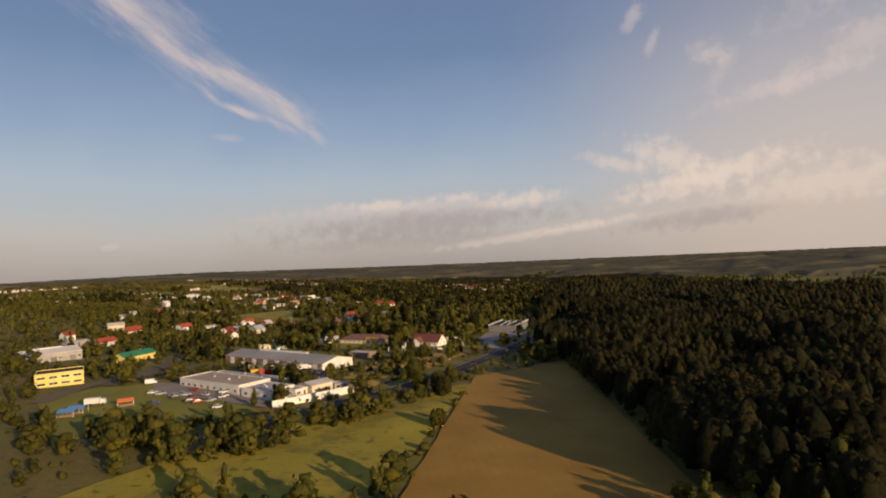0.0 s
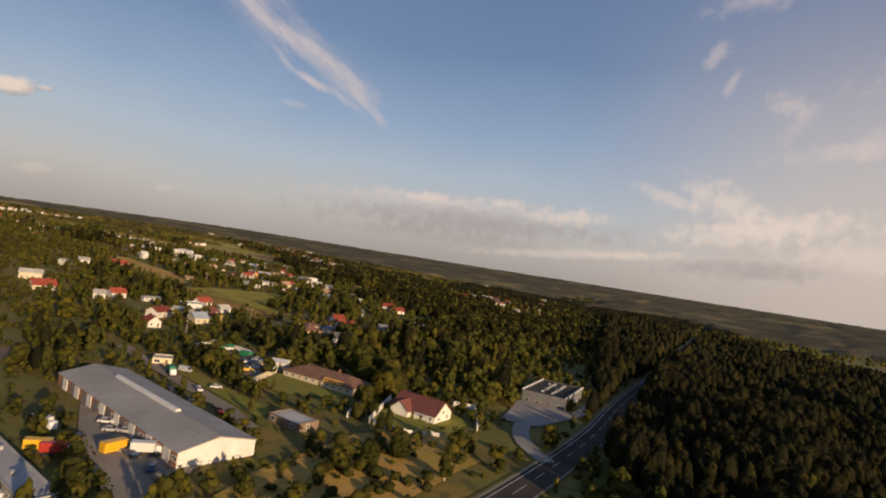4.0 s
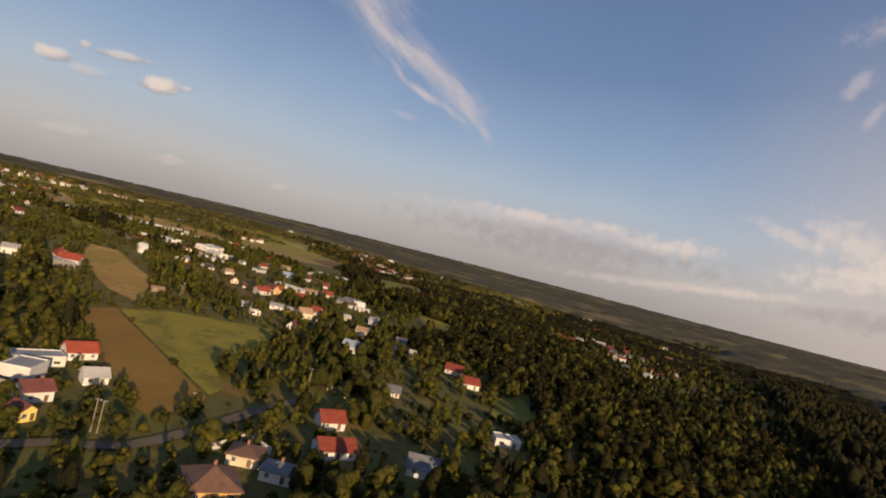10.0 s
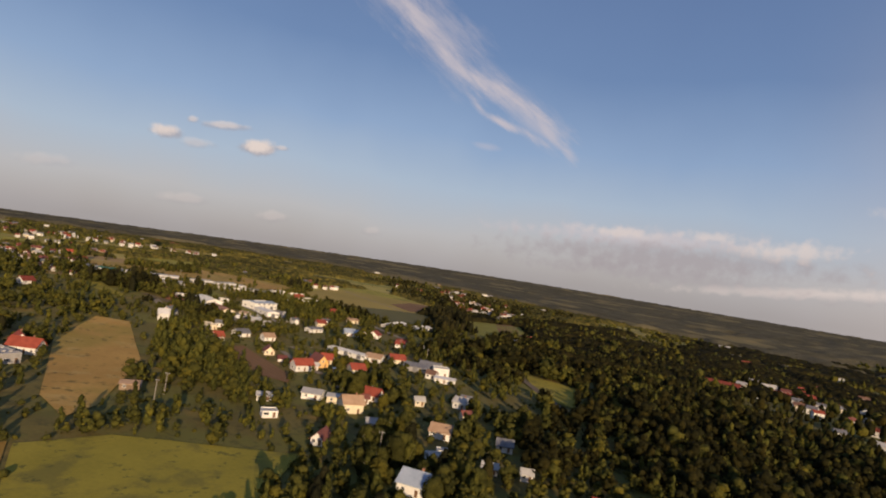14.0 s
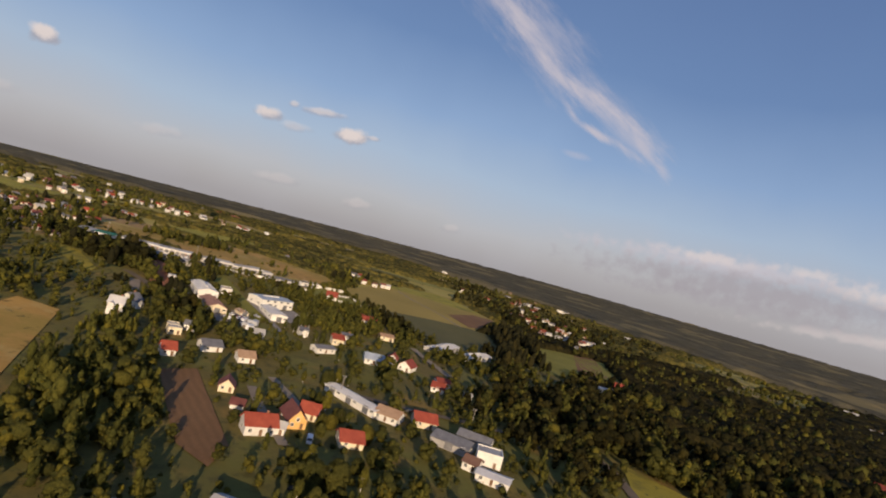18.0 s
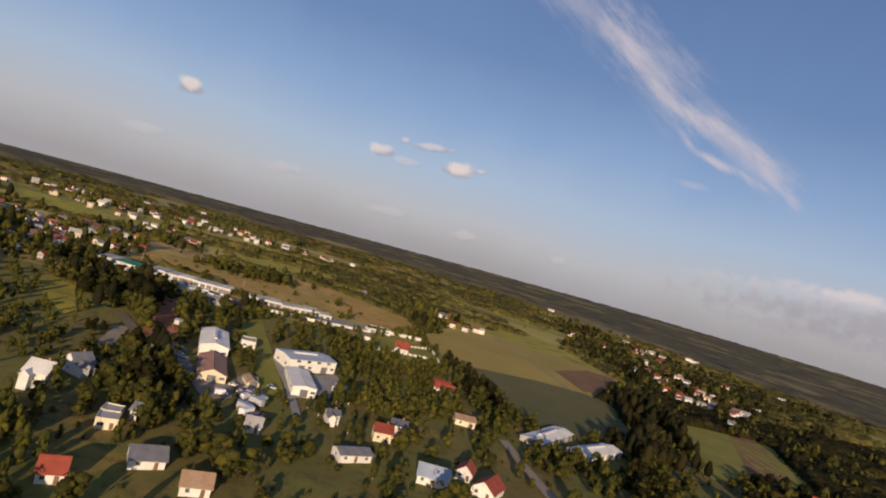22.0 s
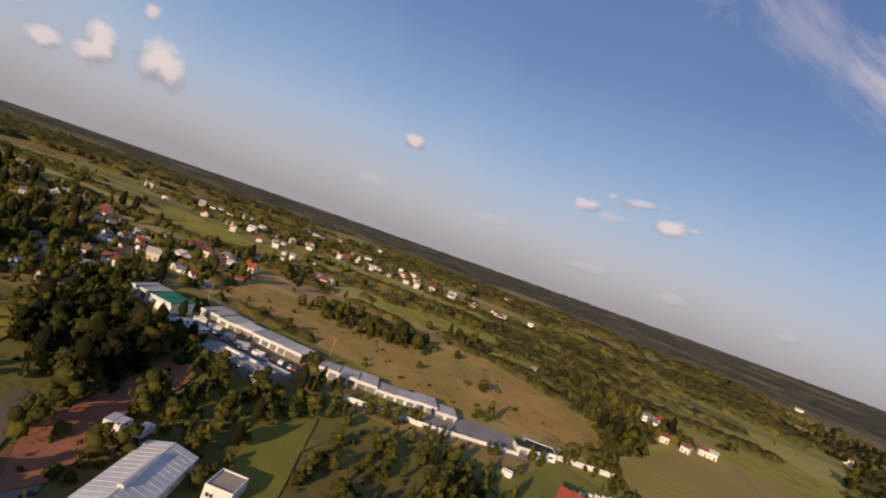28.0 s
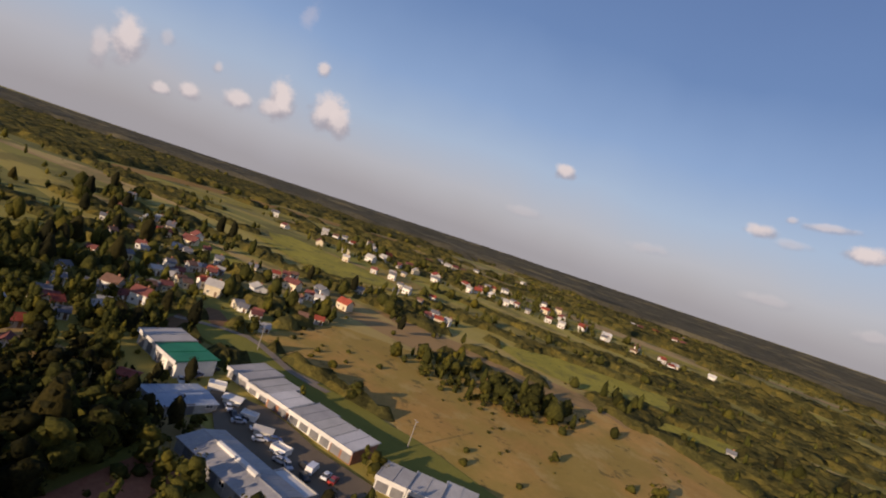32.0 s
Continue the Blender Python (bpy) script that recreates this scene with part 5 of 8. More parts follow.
shed(-592.2, 957.6, 44, 10.5, 13.4, 3.3, 0.6, 'grey_sheet', 'white_render')
shed(-584.6, 964.6, 45, 10.0, 13.0, 2.9, 0.6, 'grey_sheet', 'white_render')
shed(-575.8, 969.7, 45, 9.5, 9.1, 3.6, 0.6, 'white_sheet', 'brick')
shed(-570.2, 977.4, 45, 9.0, 11.4, 3.4, 0.6, 'grey_sheet', 'white_render')
shed(-563.4, 983.2, 45, 8.6, 10.3, 3.7, 0.6, 'grey_sheet', 'white_render')
shed(-557.7, 989.5, 45, 8.2, 10.9, 3.8, 0.6, 'white_sheet', 'brick')
flat(-579.3, 947.8, 93, 5.2, 3.7, 1.9, 0.0, 'white_sheet', 'white_render')
gable(-572.1, 953.7, 79, 4.9, 3.5, 1.8, 0.5, 'white_sheet', 'white_render')
flat(-564.3, 959.4, 77, 4.6, 3.2, 1.6, 0.0, 'white_sheet', 'white_render')
gable(-557.0, 964.1, 83, 4.6, 3.2, 1.7, 0.5, 'grey_sheet', 'white_render')
flat(-549.1, 969.6, 55, 4.8, 3.4, 1.7, 0.0, 'white_sheet', 'white_render')
shed(-601.2, 926.9, 39, 11.5, 13.1, 4.9, 0.7, 'grey_sheet', 'white_render')
shed(-590.2, 935.4, 39, 14.5, 13.1, 4.9, 0.7, 'green_sheet', 'white_render')
gable(-572.2, 924.2, 85, 5.4, 5.0, 2.2, 0.6, 'red_tile', 'brick')
hall(-564.6, 939.6, 127, 16.9, 13.1, 2.8, 0.7, 'blue_sheet', 'grey_render')
hall(-533.8, 960.2, 42, 31.2, 13.1, 3.5, 1.1, 'grey_sheet', 'grey_render')
flat(-527.6, 968.8, 134, 17.2, 12.3, 3.1, 0.7, 'white_sheet', 'grey_render')
gable(-608.5, 933.4, 81, 4.2, 4.7, 1.8, 1.4, 'red_tile', 'cream_render')
gable(-576.1, 891.3, 105, 4.2, 5.3, 2.2, 1.4, 'maroon_tile', 'white_render')
gable(-648.0, 954.7, 106, 4.2, 4.7, 2.2, 1.4, 'grey_sheet', 'white_render')
# many roofs of these far houses take darker tiles for slopes against the light
gable(-623.6, 869.0, 156, 4.2, 4.2, 2.2, 1.4, 'slate', 'white_render')
gable(-616.2, 886.7, 136, 4.2, 4.2, 2.7, 1.4, 'red_tile', 'cream_render')
gable(-640.8, 888.6, 123, 4.2, 4.2, 3.1, 1.4, 'slate', 'white_render')
gable(-622.7, 897.0, 149, 4.2, 4.2, 2.2, 1.4, 'grey_sheet', 'grey_render')
gable(-641.0, 899.7, 138, 4.2, 4.2, 2.7, 1.4, 'maroon_tile', 'white_render')
gable(-662.1, 904.4, 127, 4.2, 4.2, 3.1, 1.4, 'brown_tile', 'cream_render')
gable(-600.6, 890.2, 148, 4.2, 4.2, 2.2, 1.4, 'slate', 'white_render')
gable(-591.7, 885.8, 130, 4.2, 4.2, 2.7, 1.4, 'red_tile', 'grey_render')
gable(-706.6, 901.2, 132, 4.2, 4.2, 4.0, 1.4, 'slate', 'white_render')
gable(-690.3, 905.3, 92, 4.2, 4.2, 2.2, 1.4, 'grey_sheet', 'cream_render')
gable(-700.7, 907.6, 105, 4.2, 4.2, 2.7, 1.4, 'maroon_tile', 'white_render')
gable(-714.7, 909.8, 133, 4.2, 4.2, 4.0, 1.4, 'brown_tile', 'grey_render')
gable(-721.3, 913.7, 105, 4.2, 4.2, 2.8, 1.4, 'slate', 'white_render')
gable(-697.0, 920.8, 102, 4.2, 4.2, 2.7, 1.4, 'red_tile', 'cream_render')
gable(-747.1, 918.1, 102, 4.2, 4.2, 4.0, 1.4, 'slate', 'white_render')
gable(-725.8, 922.9, 89, 4.2, 4.2, 2.8, 1.4, 'grey_sheet', 'grey_render')
gable(-714.1, 920.5, 101, 4.2, 4.2, 3.4, 1.4, 'maroon_tile', 'white_render')
gable(-682.4, 914.7, 129, 4.2, 4.2, 3.1, 1.4, 'brown_tile', 'cream_render')
gable(-750.6, 898.5, 91, 4.2, 4.2, 2.8, 1.4, 'slate', 'white_render')
gable(-780.6, 876.7, 103, 4.2, 4.2, 3.4, 1.4, 'red_tile', 'grey_render')
gable(-806.5, 876.9, 92, 4.4, 4.2, 4.0, 1.4, 'slate', 'white_render')
gable(-752.5, 893.6, 96, 4.2, 4.2, 2.8, 1.4, 'grey_sheet', 'cream_render')
gable(-730.8, 880.7, 83, 4.2, 4.2, 3.4, 1.4, 'maroon_tile', 'white_render')
gable(-740.4, 862.4, 142, 4.2, 4.2, 4.0, 1.4, 'brown_tile', 'grey_render')
gable(-669.7, 943.3, 80, 4.2, 4.2, 2.2, 1.2, 'slate', 'white_render')
gable(-662.5, 949.5, 108, 4.2, 4.2, 2.7, 1.2, 'maroon_tile', 'white_render')
gable(-705.3, 966.0, 76, 4.2, 4.2, 3.1, 1.2, 'grey_sheet', 'cream_render')
gable(-683.6, 970.2, 93, 4.2, 4.2, 2.2, 1.2, 'brown_tile', 'white_render')
gable(-682.9, 978.1, 90, 4.2, 4.2, 2.7, 1.2, 'red_tile', 'grey_render')
gable(-781.6, 1004.5, 91, 4.6, 4.3, 4.0, 1.2, 'slate', 'white_render')
gable(-820.1, 1035.1, 78, 4.2, 4.2, 2.8, 1.2, 'slate', 'white_render')
gable(-768.8, 1051.0, 79, 4.2, 4.2, 3.4, 1.2, 'maroon_tile', 'cream_render')
gable(-765.4, 1064.4, 56, 4.2, 4.2, 4.0, 1.2, 'grey_sheet', 'white_render')
gable(-811.9, 1052.9, 59, 4.2, 4.2, 2.8, 1.2, 'brown_tile', 'grey_render')
gable(-837.5, 1067.8, 63, 4.4, 4.2, 3.4, 1.2, 'red_tile', 'white_render')
gable(-875.0, 1038.4, 66, 5.6, 5.3, 4.9, 1.4, 'slate', 'white_render')
gable(-911.1, 1053.9, 63, 4.5, 4.3, 2.9, 1.2, 'slate', 'cream_render')
gable(-878.8, 1023.0, 67, 5.1, 4.8, 3.9, 1.3, 'maroon_tile', 'white_render')
gable(-1044.8, 980.7, 89, 6.8, 6.4, 6.0, 1.7, 'grey_sheet', 'grey_render')
gable(-1042.7, 993.4, 73, 6.2, 5.8, 3.9, 1.6, 'brown_tile', 'white_render')
gable(-1015.8, 1010.3, 102, 5.9, 5.5, 4.4, 1.5, 'red_tile', 'white_render')
gable(-1042.2, 1032.8, 90, 7.4, 6.6, 6.2, 1.8, 'slate', 'cream_render')
gable(-1250.6, 1071.7, 83, 7.3, 6.6, 4.4, 1.8, 'slate', 'white_render')
gable(-1092.9, 1112.3, 85, 7.4, 6.6, 5.3, 1.8, 'maroon_tile', 'grey_render')
gable(-1112.0, 1142.0, 66, 7.7, 6.6, 6.2, 1.8, 'grey_sheet', 'white_render')
gable(-1131.0, 1168.8, 91, 7.2, 6.6, 4.4, 1.8, 'brown_tile', 'white_render')
gable(-1010.7, 1173.5, 84, 6.2, 5.8, 4.7, 1.6, 'red_tile', 'cream_render')
gable(-1016.0, 1190.3, 78, 7.6, 6.6, 6.2, 1.8, 'slate', 'white_render')
gable(-924.6, 1185.0, 66, 5.0, 4.7, 3.1, 1.3, 'slate', 'grey_render')
gable(-907.7, 1200.5, 78, 5.9, 5.6, 4.5, 1.5, 'maroon_tile', 'white_render')
gable(-900.2, 1211.2, 73, 6.0, 5.6, 5.2, 1.5, 'grey_sheet', 'white_render')
gable(-882.5, 1281.7, 63, 5.6, 5.3, 3.5, 1.4, 'brown_tile', 'cream_render')
gable(-859.4, 1308.2, 70, 5.5, 5.2, 4.2, 1.4, 'red_tile', 'white_render')
gable(-650.4, 1200.8, 52, 4.2, 4.2, 4.0, 1.2, 'slate', 'grey_render')
gable(-955.0, 1179.6, 63, 5.2, 4.9, 3.3, 1.3, 'slate', 'white_render')
gable(-969.5, 1146.7, 73, 6.3, 5.9, 4.8, 1.6, 'maroon_tile', 'white_render')
gable(-893.2, 998.8, 72, 5.3, 4.9, 4.6, 1.4, 'grey_sheet', 'cream_render')
gable(-771.0, 961.3, 76, 4.2, 4.2, 2.8, 1.2, 'brown_tile', 'white_render')
gable(-756.2, 950.5, 98, 4.2, 4.2, 3.4, 1.2, 'red_tile', 'grey_render')
gable(-585.6, 1265.8, 50, 6.0, 5.6, 4.5, 1.5, 'slate', 'white_render')
gable(-559.1, 1247.4, 57, 5.7, 5.3, 4.3, 1.5, 'red_tile', 'white_render')
gable(-549.1, 1275.9, 49, 5.8, 5.5, 4.4, 1.5, 'maroon_tile', 'white_render')
gable(-545.5, 1282.4, 36, 5.9, 5.5, 4.4, 1.5, 'grey_sheet', 'white_render')
gable(-546.9, 1255.2, 20, 5.6, 5.3, 4.3, 1.5, 'brown_tile', 'white_render')
gable(-642.0, 1905.0, 20, 12.5, 6.6, 5.3, 1.8, 'slate', 'white_render')
gable(-549.6, 1709.3, 36, 10.1, 6.6, 5.3, 1.8, 'red_tile', 'white_render')
gable(-574.6, 1809.0, 30, 11.2, 6.6, 5.3, 1.8, 'maroon_tile', 'white_render')
gable(-551.6, 1781.2, 18, 10.9, 6.6, 5.3, 1.8, 'grey_sheet', 'white_render')
gable(-451.2, 1521.4, 15, 7.8, 6.6, 5.3, 1.8, 'brown_tile', 'white_render')
gable(-453.1, 1482.1, 7, 7.4, 6.6, 5.3, 1.8, 'slate', 'white_render')
gable(-429.5, 1498.2, 3, 7.5, 6.6, 5.3, 1.8, 'red_tile', 'white_render')
gable(-410.9, 1463.4, -2, 7.1, 6.6, 5.3, 1.8, 'maroon_tile', 'white_render')
gable(-741.5, 2168.1, 36, 15.6, 6.6, 5.3, 1.8, 'grey_sheet', 'white_render')
gable(-789.0, 2325.9, 26, 17.4, 6.6, 5.3, 1.8, 'brown_tile', 'white_render')
gable(-750.8, 2106.6, 8, 15.0, 6.6, 5.3, 1.8, 'slate', 'white_render')
gable(-560.0, 1618.0, 19, 9.2, 6.6, 5.3, 1.8, 'red_tile', 'white_render')
gable(-620.3, 1629.0, 8, 9.6, 6.6, 5.3, 1.8, 'maroon_tile', 'white_render')
gable(-574.8, 1873.0, 6, 11.9, 6.6, 5.3, 1.8, 'grey_sheet', 'white_render')
gable(-498.9, 1638.1, 29, 10.1, 6.6, 5.3, 1.8, 'slate', 'white_render')
gable(-509.2, 1727.6, 25, 11.1, 6.6, 5.3, 1.8, 'red_tile', 'white_render')
gable(-418.1, 1505.7, 17, 8.5, 6.6, 5.3, 1.8, 'brown_tile', 'white_render')
gable(-391.8, 1500.5, 7, 8.3, 6.6, 5.3, 1.8, 'slate', 'white_render')
gable(-376.3, 1489.7, 21, 8.2, 6.6, 5.3, 1.8, 'red_tile', 'white_render')
gable(-364.4, 1380.4, 34, 7.0, 6.6, 5.3, 1.8, 'brown_tile', 'white_render')
gable(-455.3, 1808.7, 12, 11.8, 6.6, 5.3, 1.8, 'slate', 'white_render')
gable(-404.9, 1719.4, -4, 10.7, 6.6, 5.3, 1.8, 'red_tile', 'white_render')
gable(-326.1, 1430.0, -6, 7.4, 6.6, 5.3, 1.8, 'brown_tile', 'white_render')
gable(-330.4, 1471.0, -5, 7.9, 6.6, 5.3, 1.8, 'slate', 'white_render')
gable(-589.0, 1931.2, 38, 13.5, 6.6, 5.3, 1.8, 'red_tile', 'white_render')
gable(-549.4, 1744.2, 22, 11.4, 6.6, 5.3, 1.8, 'brown_tile', 'white_render')
gable(-180.7, 752.2, 36, 4.6, 4.8, 2.3, 1.4, 'grey_sheet', 'white_render')
gable(-202.5, 865.1, 7, 5.8, 6.1, 2.9, 1.8, 'brown_tile', 'white_render')
gable(-165.5, 827.5, 8, 5.3, 5.6, 2.6, 1.6, 'slate', 'white_render')
gable(44.4, 1175.3, 3, 8.9, 6.6, 5.3, 1.8, 'slate', 'white_render')
gable(50.6, 1115.7, 10, 8.3, 6.6, 5.3, 1.8, 'red_tile', 'white_render')
gable(64.1, 1177.3, -12, 9.0, 6.6, 5.3, 1.8, 'slate', 'white_render')
gable(68.4, 1014.8, -25, 7.2, 6.6, 5.3, 1.8, 'grey_sheet', 'white_render')
gable(85.4, 1044.7, 6, 7.6, 6.6, 5.3, 1.8, 'maroon_tile', 'white_render')
gable(106.0, 1070.3, -19, 7.9, 6.6, 5.3, 1.8, 'brown_tile', 'white_render')
gable(47.3, 1029.6, 4, 7.3, 6.6, 5.3, 1.8, 'slate', 'white_render')
gable(40.3, 1567.3, -17, 13.2, 6.6, 5.3, 1.8, 'red_tile', 'white_render')
gable(107.1, 1675.7, 2, 14.5, 6.6, 5.3, 1.8, 'slate', 'white_render')
gable(179.2, 1639.3, 5, 14.2, 6.6, 5.3, 1.8, 'grey_sheet', 'white_render')
gable(-690.1, 898.9, 128, 4.6, 4.3, 3.4, 1.2, 'grey_sheet', 'white_render')
gable(-668.0, 909.3, 124, 4.4, 4.2, 3.4, 1.2, 'maroon_tile', 'cream_render')
gable(-607.4, 892.5, 115, 4.2, 4.2, 2.7, 1.2, 'slate', 'white_render')
gable(-690.6, 921.1, 126, 5.0, 4.7, 3.8, 1.3, 'red_tile', 'white_render')
gable(-621.9, 880.3, 118, 4.2, 4.2, 3.4, 1.2, 'slate', 'white_render')
gable(-619.0, 884.1, 118, 4.2, 4.2, 2.7, 1.2, 'maroon_tile', 'white_render')
gable(-754.1, 936.8, 87, 5.0, 4.7, 3.8, 1.3, 'slate', 'cream_render')
gable(-719.1, 920.2, 73, 4.7, 4.4, 3.5, 1.2, 'red_tile', 'white_render')
gable(-724.7, 977.5, 82, 4.8, 4.5, 3.6, 1.2, 'grey_sheet', 'white_render')
gable(-728.2, 972.4, 66, 4.8, 4.5, 3.7, 1.2, 'maroon_tile', 'white_render')
gable(-776.1, 1057.6, 64, 5.5, 5.2, 4.2, 1.4, 'slate', 'white_render')
gable(-761.2, 1056.9, 82, 5.4, 5.1, 4.1, 1.4, 'red_tile', 'cream_render')
gable(-833.5, 1045.8, 56, 6.0, 5.6, 4.5, 1.5, 'grey_sheet', 'white_render')
gable(-640.1, 877.6, 122, 4.2, 4.2, 3.4, 1.2, 'slate', 'white_render')
gable(-777.9, 880.2, 138, 5.8, 5.4, 4.3, 1.5, 'maroon_tile', 'cream_render')
gable(-1084.7, 922.4, 99, 8.0, 6.6, 5.3, 1.8, 'slate', 'white_render')
gable(-597.3, 1272.8, 52, 6.0, 5.6, 4.5, 1.5, 'slate', 'white_render')
gable(-593.0, 1281.0, 58, 6.0, 5.7, 4.6, 1.6, 'red_tile', 'white_render')
gable(-1939.0, 3380.5, 23, 31.6, 6.6, 5.3, 1.8, 'slate', 'white_render')
gable(-1730.6, 2936.6, 49, 26.6, 6.6, 5.3, 1.8, 'red_tile', 'white_render')
gable(-884.5, 2018.5, 47, 14.0, 6.6, 5.3, 1.8, 'grey_sheet', 'white_render')
gable(-723.1, 2099.0, 29, 14.0, 6.6, 5.3, 1.8, 'tan_tile', 'white_render')
gable(-716.1, 2130.5, 20, 14.3, 6.6, 5.3, 1.8, 'slate', 'white_render')
gable(-709.2, 2163.3, 11, 14.6, 6.6, 5.3, 1.8, 'red_tile', 'white_render')
gable(-570.5, 1845.2, 32, 11.1, 6.6, 5.3, 1.8, 'grey_sheet', 'white_render')
gable(-615.0, 2028.9, 33, 13.0, 6.6, 5.3, 1.8, 'tan_tile', 'white_render')
gable(-550.6, 1860.0, 1, 11.1, 6.6, 5.3, 1.8, 'slate', 'white_render')
gable(-450.9, 1594.9, 5, 8.3, 6.6, 5.3, 1.8, 'red_tile', 'white_render')
gable(-437.2, 1578.1, 29, 8.1, 6.6, 5.3, 1.8, 'grey_sheet', 'white_render')
gable(-431.3, 1589.8, 29, 8.2, 6.6, 5.3, 1.8, 'tan_tile', 'white_render')
gable(-416.2, 1574.4, 7, 8.0, 6.6, 5.3, 1.8, 'slate', 'white_render')
gable(-390.2, 1523.3, 4, 7.4, 6.6, 5.3, 1.8, 'red_tile', 'white_render')
gable(-379.2, 1511.1, 10, 7.2, 6.6, 5.3, 1.8, 'grey_sheet', 'white_render')
gable(-363.8, 1479.5, 13, 6.9, 6.5, 5.2, 1.8, 'tan_tile', 'white_render')
gable(-348.8, 1451.4, -5, 6.6, 6.2, 5.0, 1.7, 'slate', 'white_render')
gable(-992.6, 3990.6, 27, 33.4, 6.6, 5.3, 1.8, 'red_tile', 'white_render')
gable(-681.7, 2870.4, 14, 21.5, 6.6, 5.3, 1.8, 'grey_sheet', 'white_render')
gable(-724.5, 2350.4, 29, 16.5, 6.6, 5.3, 1.8, 'tan_tile', 'white_render')
gable(-442.9, 1497.4, 7, 7.3, 6.6, 5.3, 1.8, 'slate', 'white_render')
gable(-389.8, 1418.3, 34, 6.4, 6.0, 4.8, 1.6, 'red_tile', 'white_render')
gable(-530.0, 1793.4, 14, 11.2, 6.6, 5.3, 1.8, 'red_tile', 'white_render')
gable(-570.9, 2083.6, 36, 13.9, 6.6, 5.3, 1.8, 'grey_sheet', 'white_render')
gable(-559.2, 2096.7, 25, 14.0, 6.6, 5.3, 1.8, 'slate', 'white_render')
gable(-372.7, 1410.6, 32, 7.4, 6.6, 5.3, 1.8, 'red_tile', 'white_render')
gable(-348.8, 1405.9, -1, 7.3, 6.6, 5.3, 1.8, 'grey_sheet', 'white_render')
gable(-342.2, 1422.5, -2, 7.4, 6.6, 5.3, 1.8, 'slate', 'white_render')
gable(-328.0, 1450.1, 24, 7.6, 6.6, 5.3, 1.8, 'red_tile', 'white_render')
gable(-322.0, 1476.2, 6, 7.8, 6.6, 5.3, 1.8, 'grey_sheet', 'white_render')
gable(-309.5, 1362.9, 16, 6.8, 6.4, 5.1, 1.7, 'slate', 'white_render')
gable(-459.7, 2280.8, -2, 15.5, 6.6, 5.3, 1.8, 'red_tile', 'white_render')
gable(-358.2, 1892.2, 30, 11.7, 6.6, 5.3, 1.8, 'grey_sheet', 'white_render')
gable(-222.4, 3041.6, 3, 22.3, 6.6, 5.3, 1.8, 'slate', 'white_render')
gable(-187.0, 3086.7, 15, 22.7, 6.6, 5.3, 1.8, 'red_tile', 'white_render')
gable(-146.2, 3016.7, -16, 22.0, 6.6, 5.3, 1.8, 'grey_sheet', 'white_render')
gable(-110.6, 2919.9, -1, 21.1, 6.6, 5.3, 1.8, 'slate', 'white_render')
gable(-55.9, 3096.1, -19, 22.8, 6.6, 5.3, 1.8, 'red_tile', 'white_render')
gable(-361.5, 1401.9, 33, 7.3, 6.6, 5.3, 1.8, 'grey_sheet', 'white_render')
gable(-683.7, 927.5, 84, 7.3, 7.4, 4.8, 2.2, 'grey_sheet', 'cream_render')
gable(-642.9, 906.9, 77, 6.6, 7.0, 4.6, 2.0, 'maroon_tile', 'white_render')
gable(-648.3, 894.2, 78, 6.4, 6.8, 4.4, 2.0, 'brown_tile', 'white_render')
gable(-2661.8, 2502.7, 49, 37.4, 7.4, 4.8, 2.2, 'slate', 'cream_render')
gable(-374.2, 866.0, 43, 5.6, 5.9, 3.1, 1.7, 'slate', 'white_render')
gable(-340.2, 944.6, 52, 7.1, 7.4, 3.8, 2.2, 'red_tile', 'cream_render')
gable(-257.4, 819.1, 34, 5.0, 5.3, 2.8, 1.5, 'grey_sheet', 'white_render')
gable(-181.7, 802.2, 37, 4.9, 5.2, 2.7, 1.5, 'grey_sheet', 'cream_render')
gable(-202.4, 783.0, 34, 4.6, 4.8, 2.5, 1.4, 'maroon_tile', 'white_render')
gable(-111.3, 744.8, 15, 4.2, 4.7, 2.5, 1.4, 'grey_sheet', 'white_render')
gable(-155.0, 798.8, 39, 5.0, 5.2, 2.7, 1.5, 'maroon_tile', 'cream_render')
gable(-117.7, 2403.4, -15, 22.1, 7.4, 4.8, 2.2, 'brown_tile', 'white_render')
gable(-80.7, 2421.4, -11, 22.3, 7.4, 4.8, 2.2, 'slate', 'white_render')
gable(-53.6, 2455.3, -2, 22.6, 7.4, 4.8, 2.2, 'red_tile', 'cream_render')
gable(35.4, 1680.9, -3, 14.0, 7.4, 4.8, 2.2, 'grey_sheet', 'white_render')
gable(45.2, 1239.6, -2, 9.1, 7.4, 4.8, 2.2, 'maroon_tile', 'white_render')
gable(40.6, 1141.9, -1, 8.0, 7.4, 4.8, 2.2, 'brown_tile', 'cream_render')
gable(50.5, 1138.9, -12, 8.0, 7.4, 4.8, 2.2, 'slate', 'white_render')
gable(66.0, 1231.3, -2, 9.1, 7.4, 4.8, 2.2, 'red_tile', 'white_render')
gable(1.3, 1215.2, -16, 8.8, 7.4, 4.8, 2.2, 'grey_sheet', 'cream_render')
gable(144.0, 1360.6, 1, 10.6, 7.4, 4.8, 2.2, 'brown_tile', 'white_render')
gable(314.0, 1750.9, -29, 15.3, 7.4, 4.8, 2.2, 'slate', 'cream_render')
gable(86.2, 1088.3, -21, 7.5, 7.4, 4.8, 2.2, 'red_tile', 'white_render')
gable(109.5, 1107.9, -22, 7.8, 7.4, 4.8, 2.2, 'grey_sheet', 'white_render')
# dark tiles again stand in for backlit roof slopes
gable(-773.8, 847.0, 103, 4.2, 4.2, 3.4, 1.2, 'slate', 'white_render')
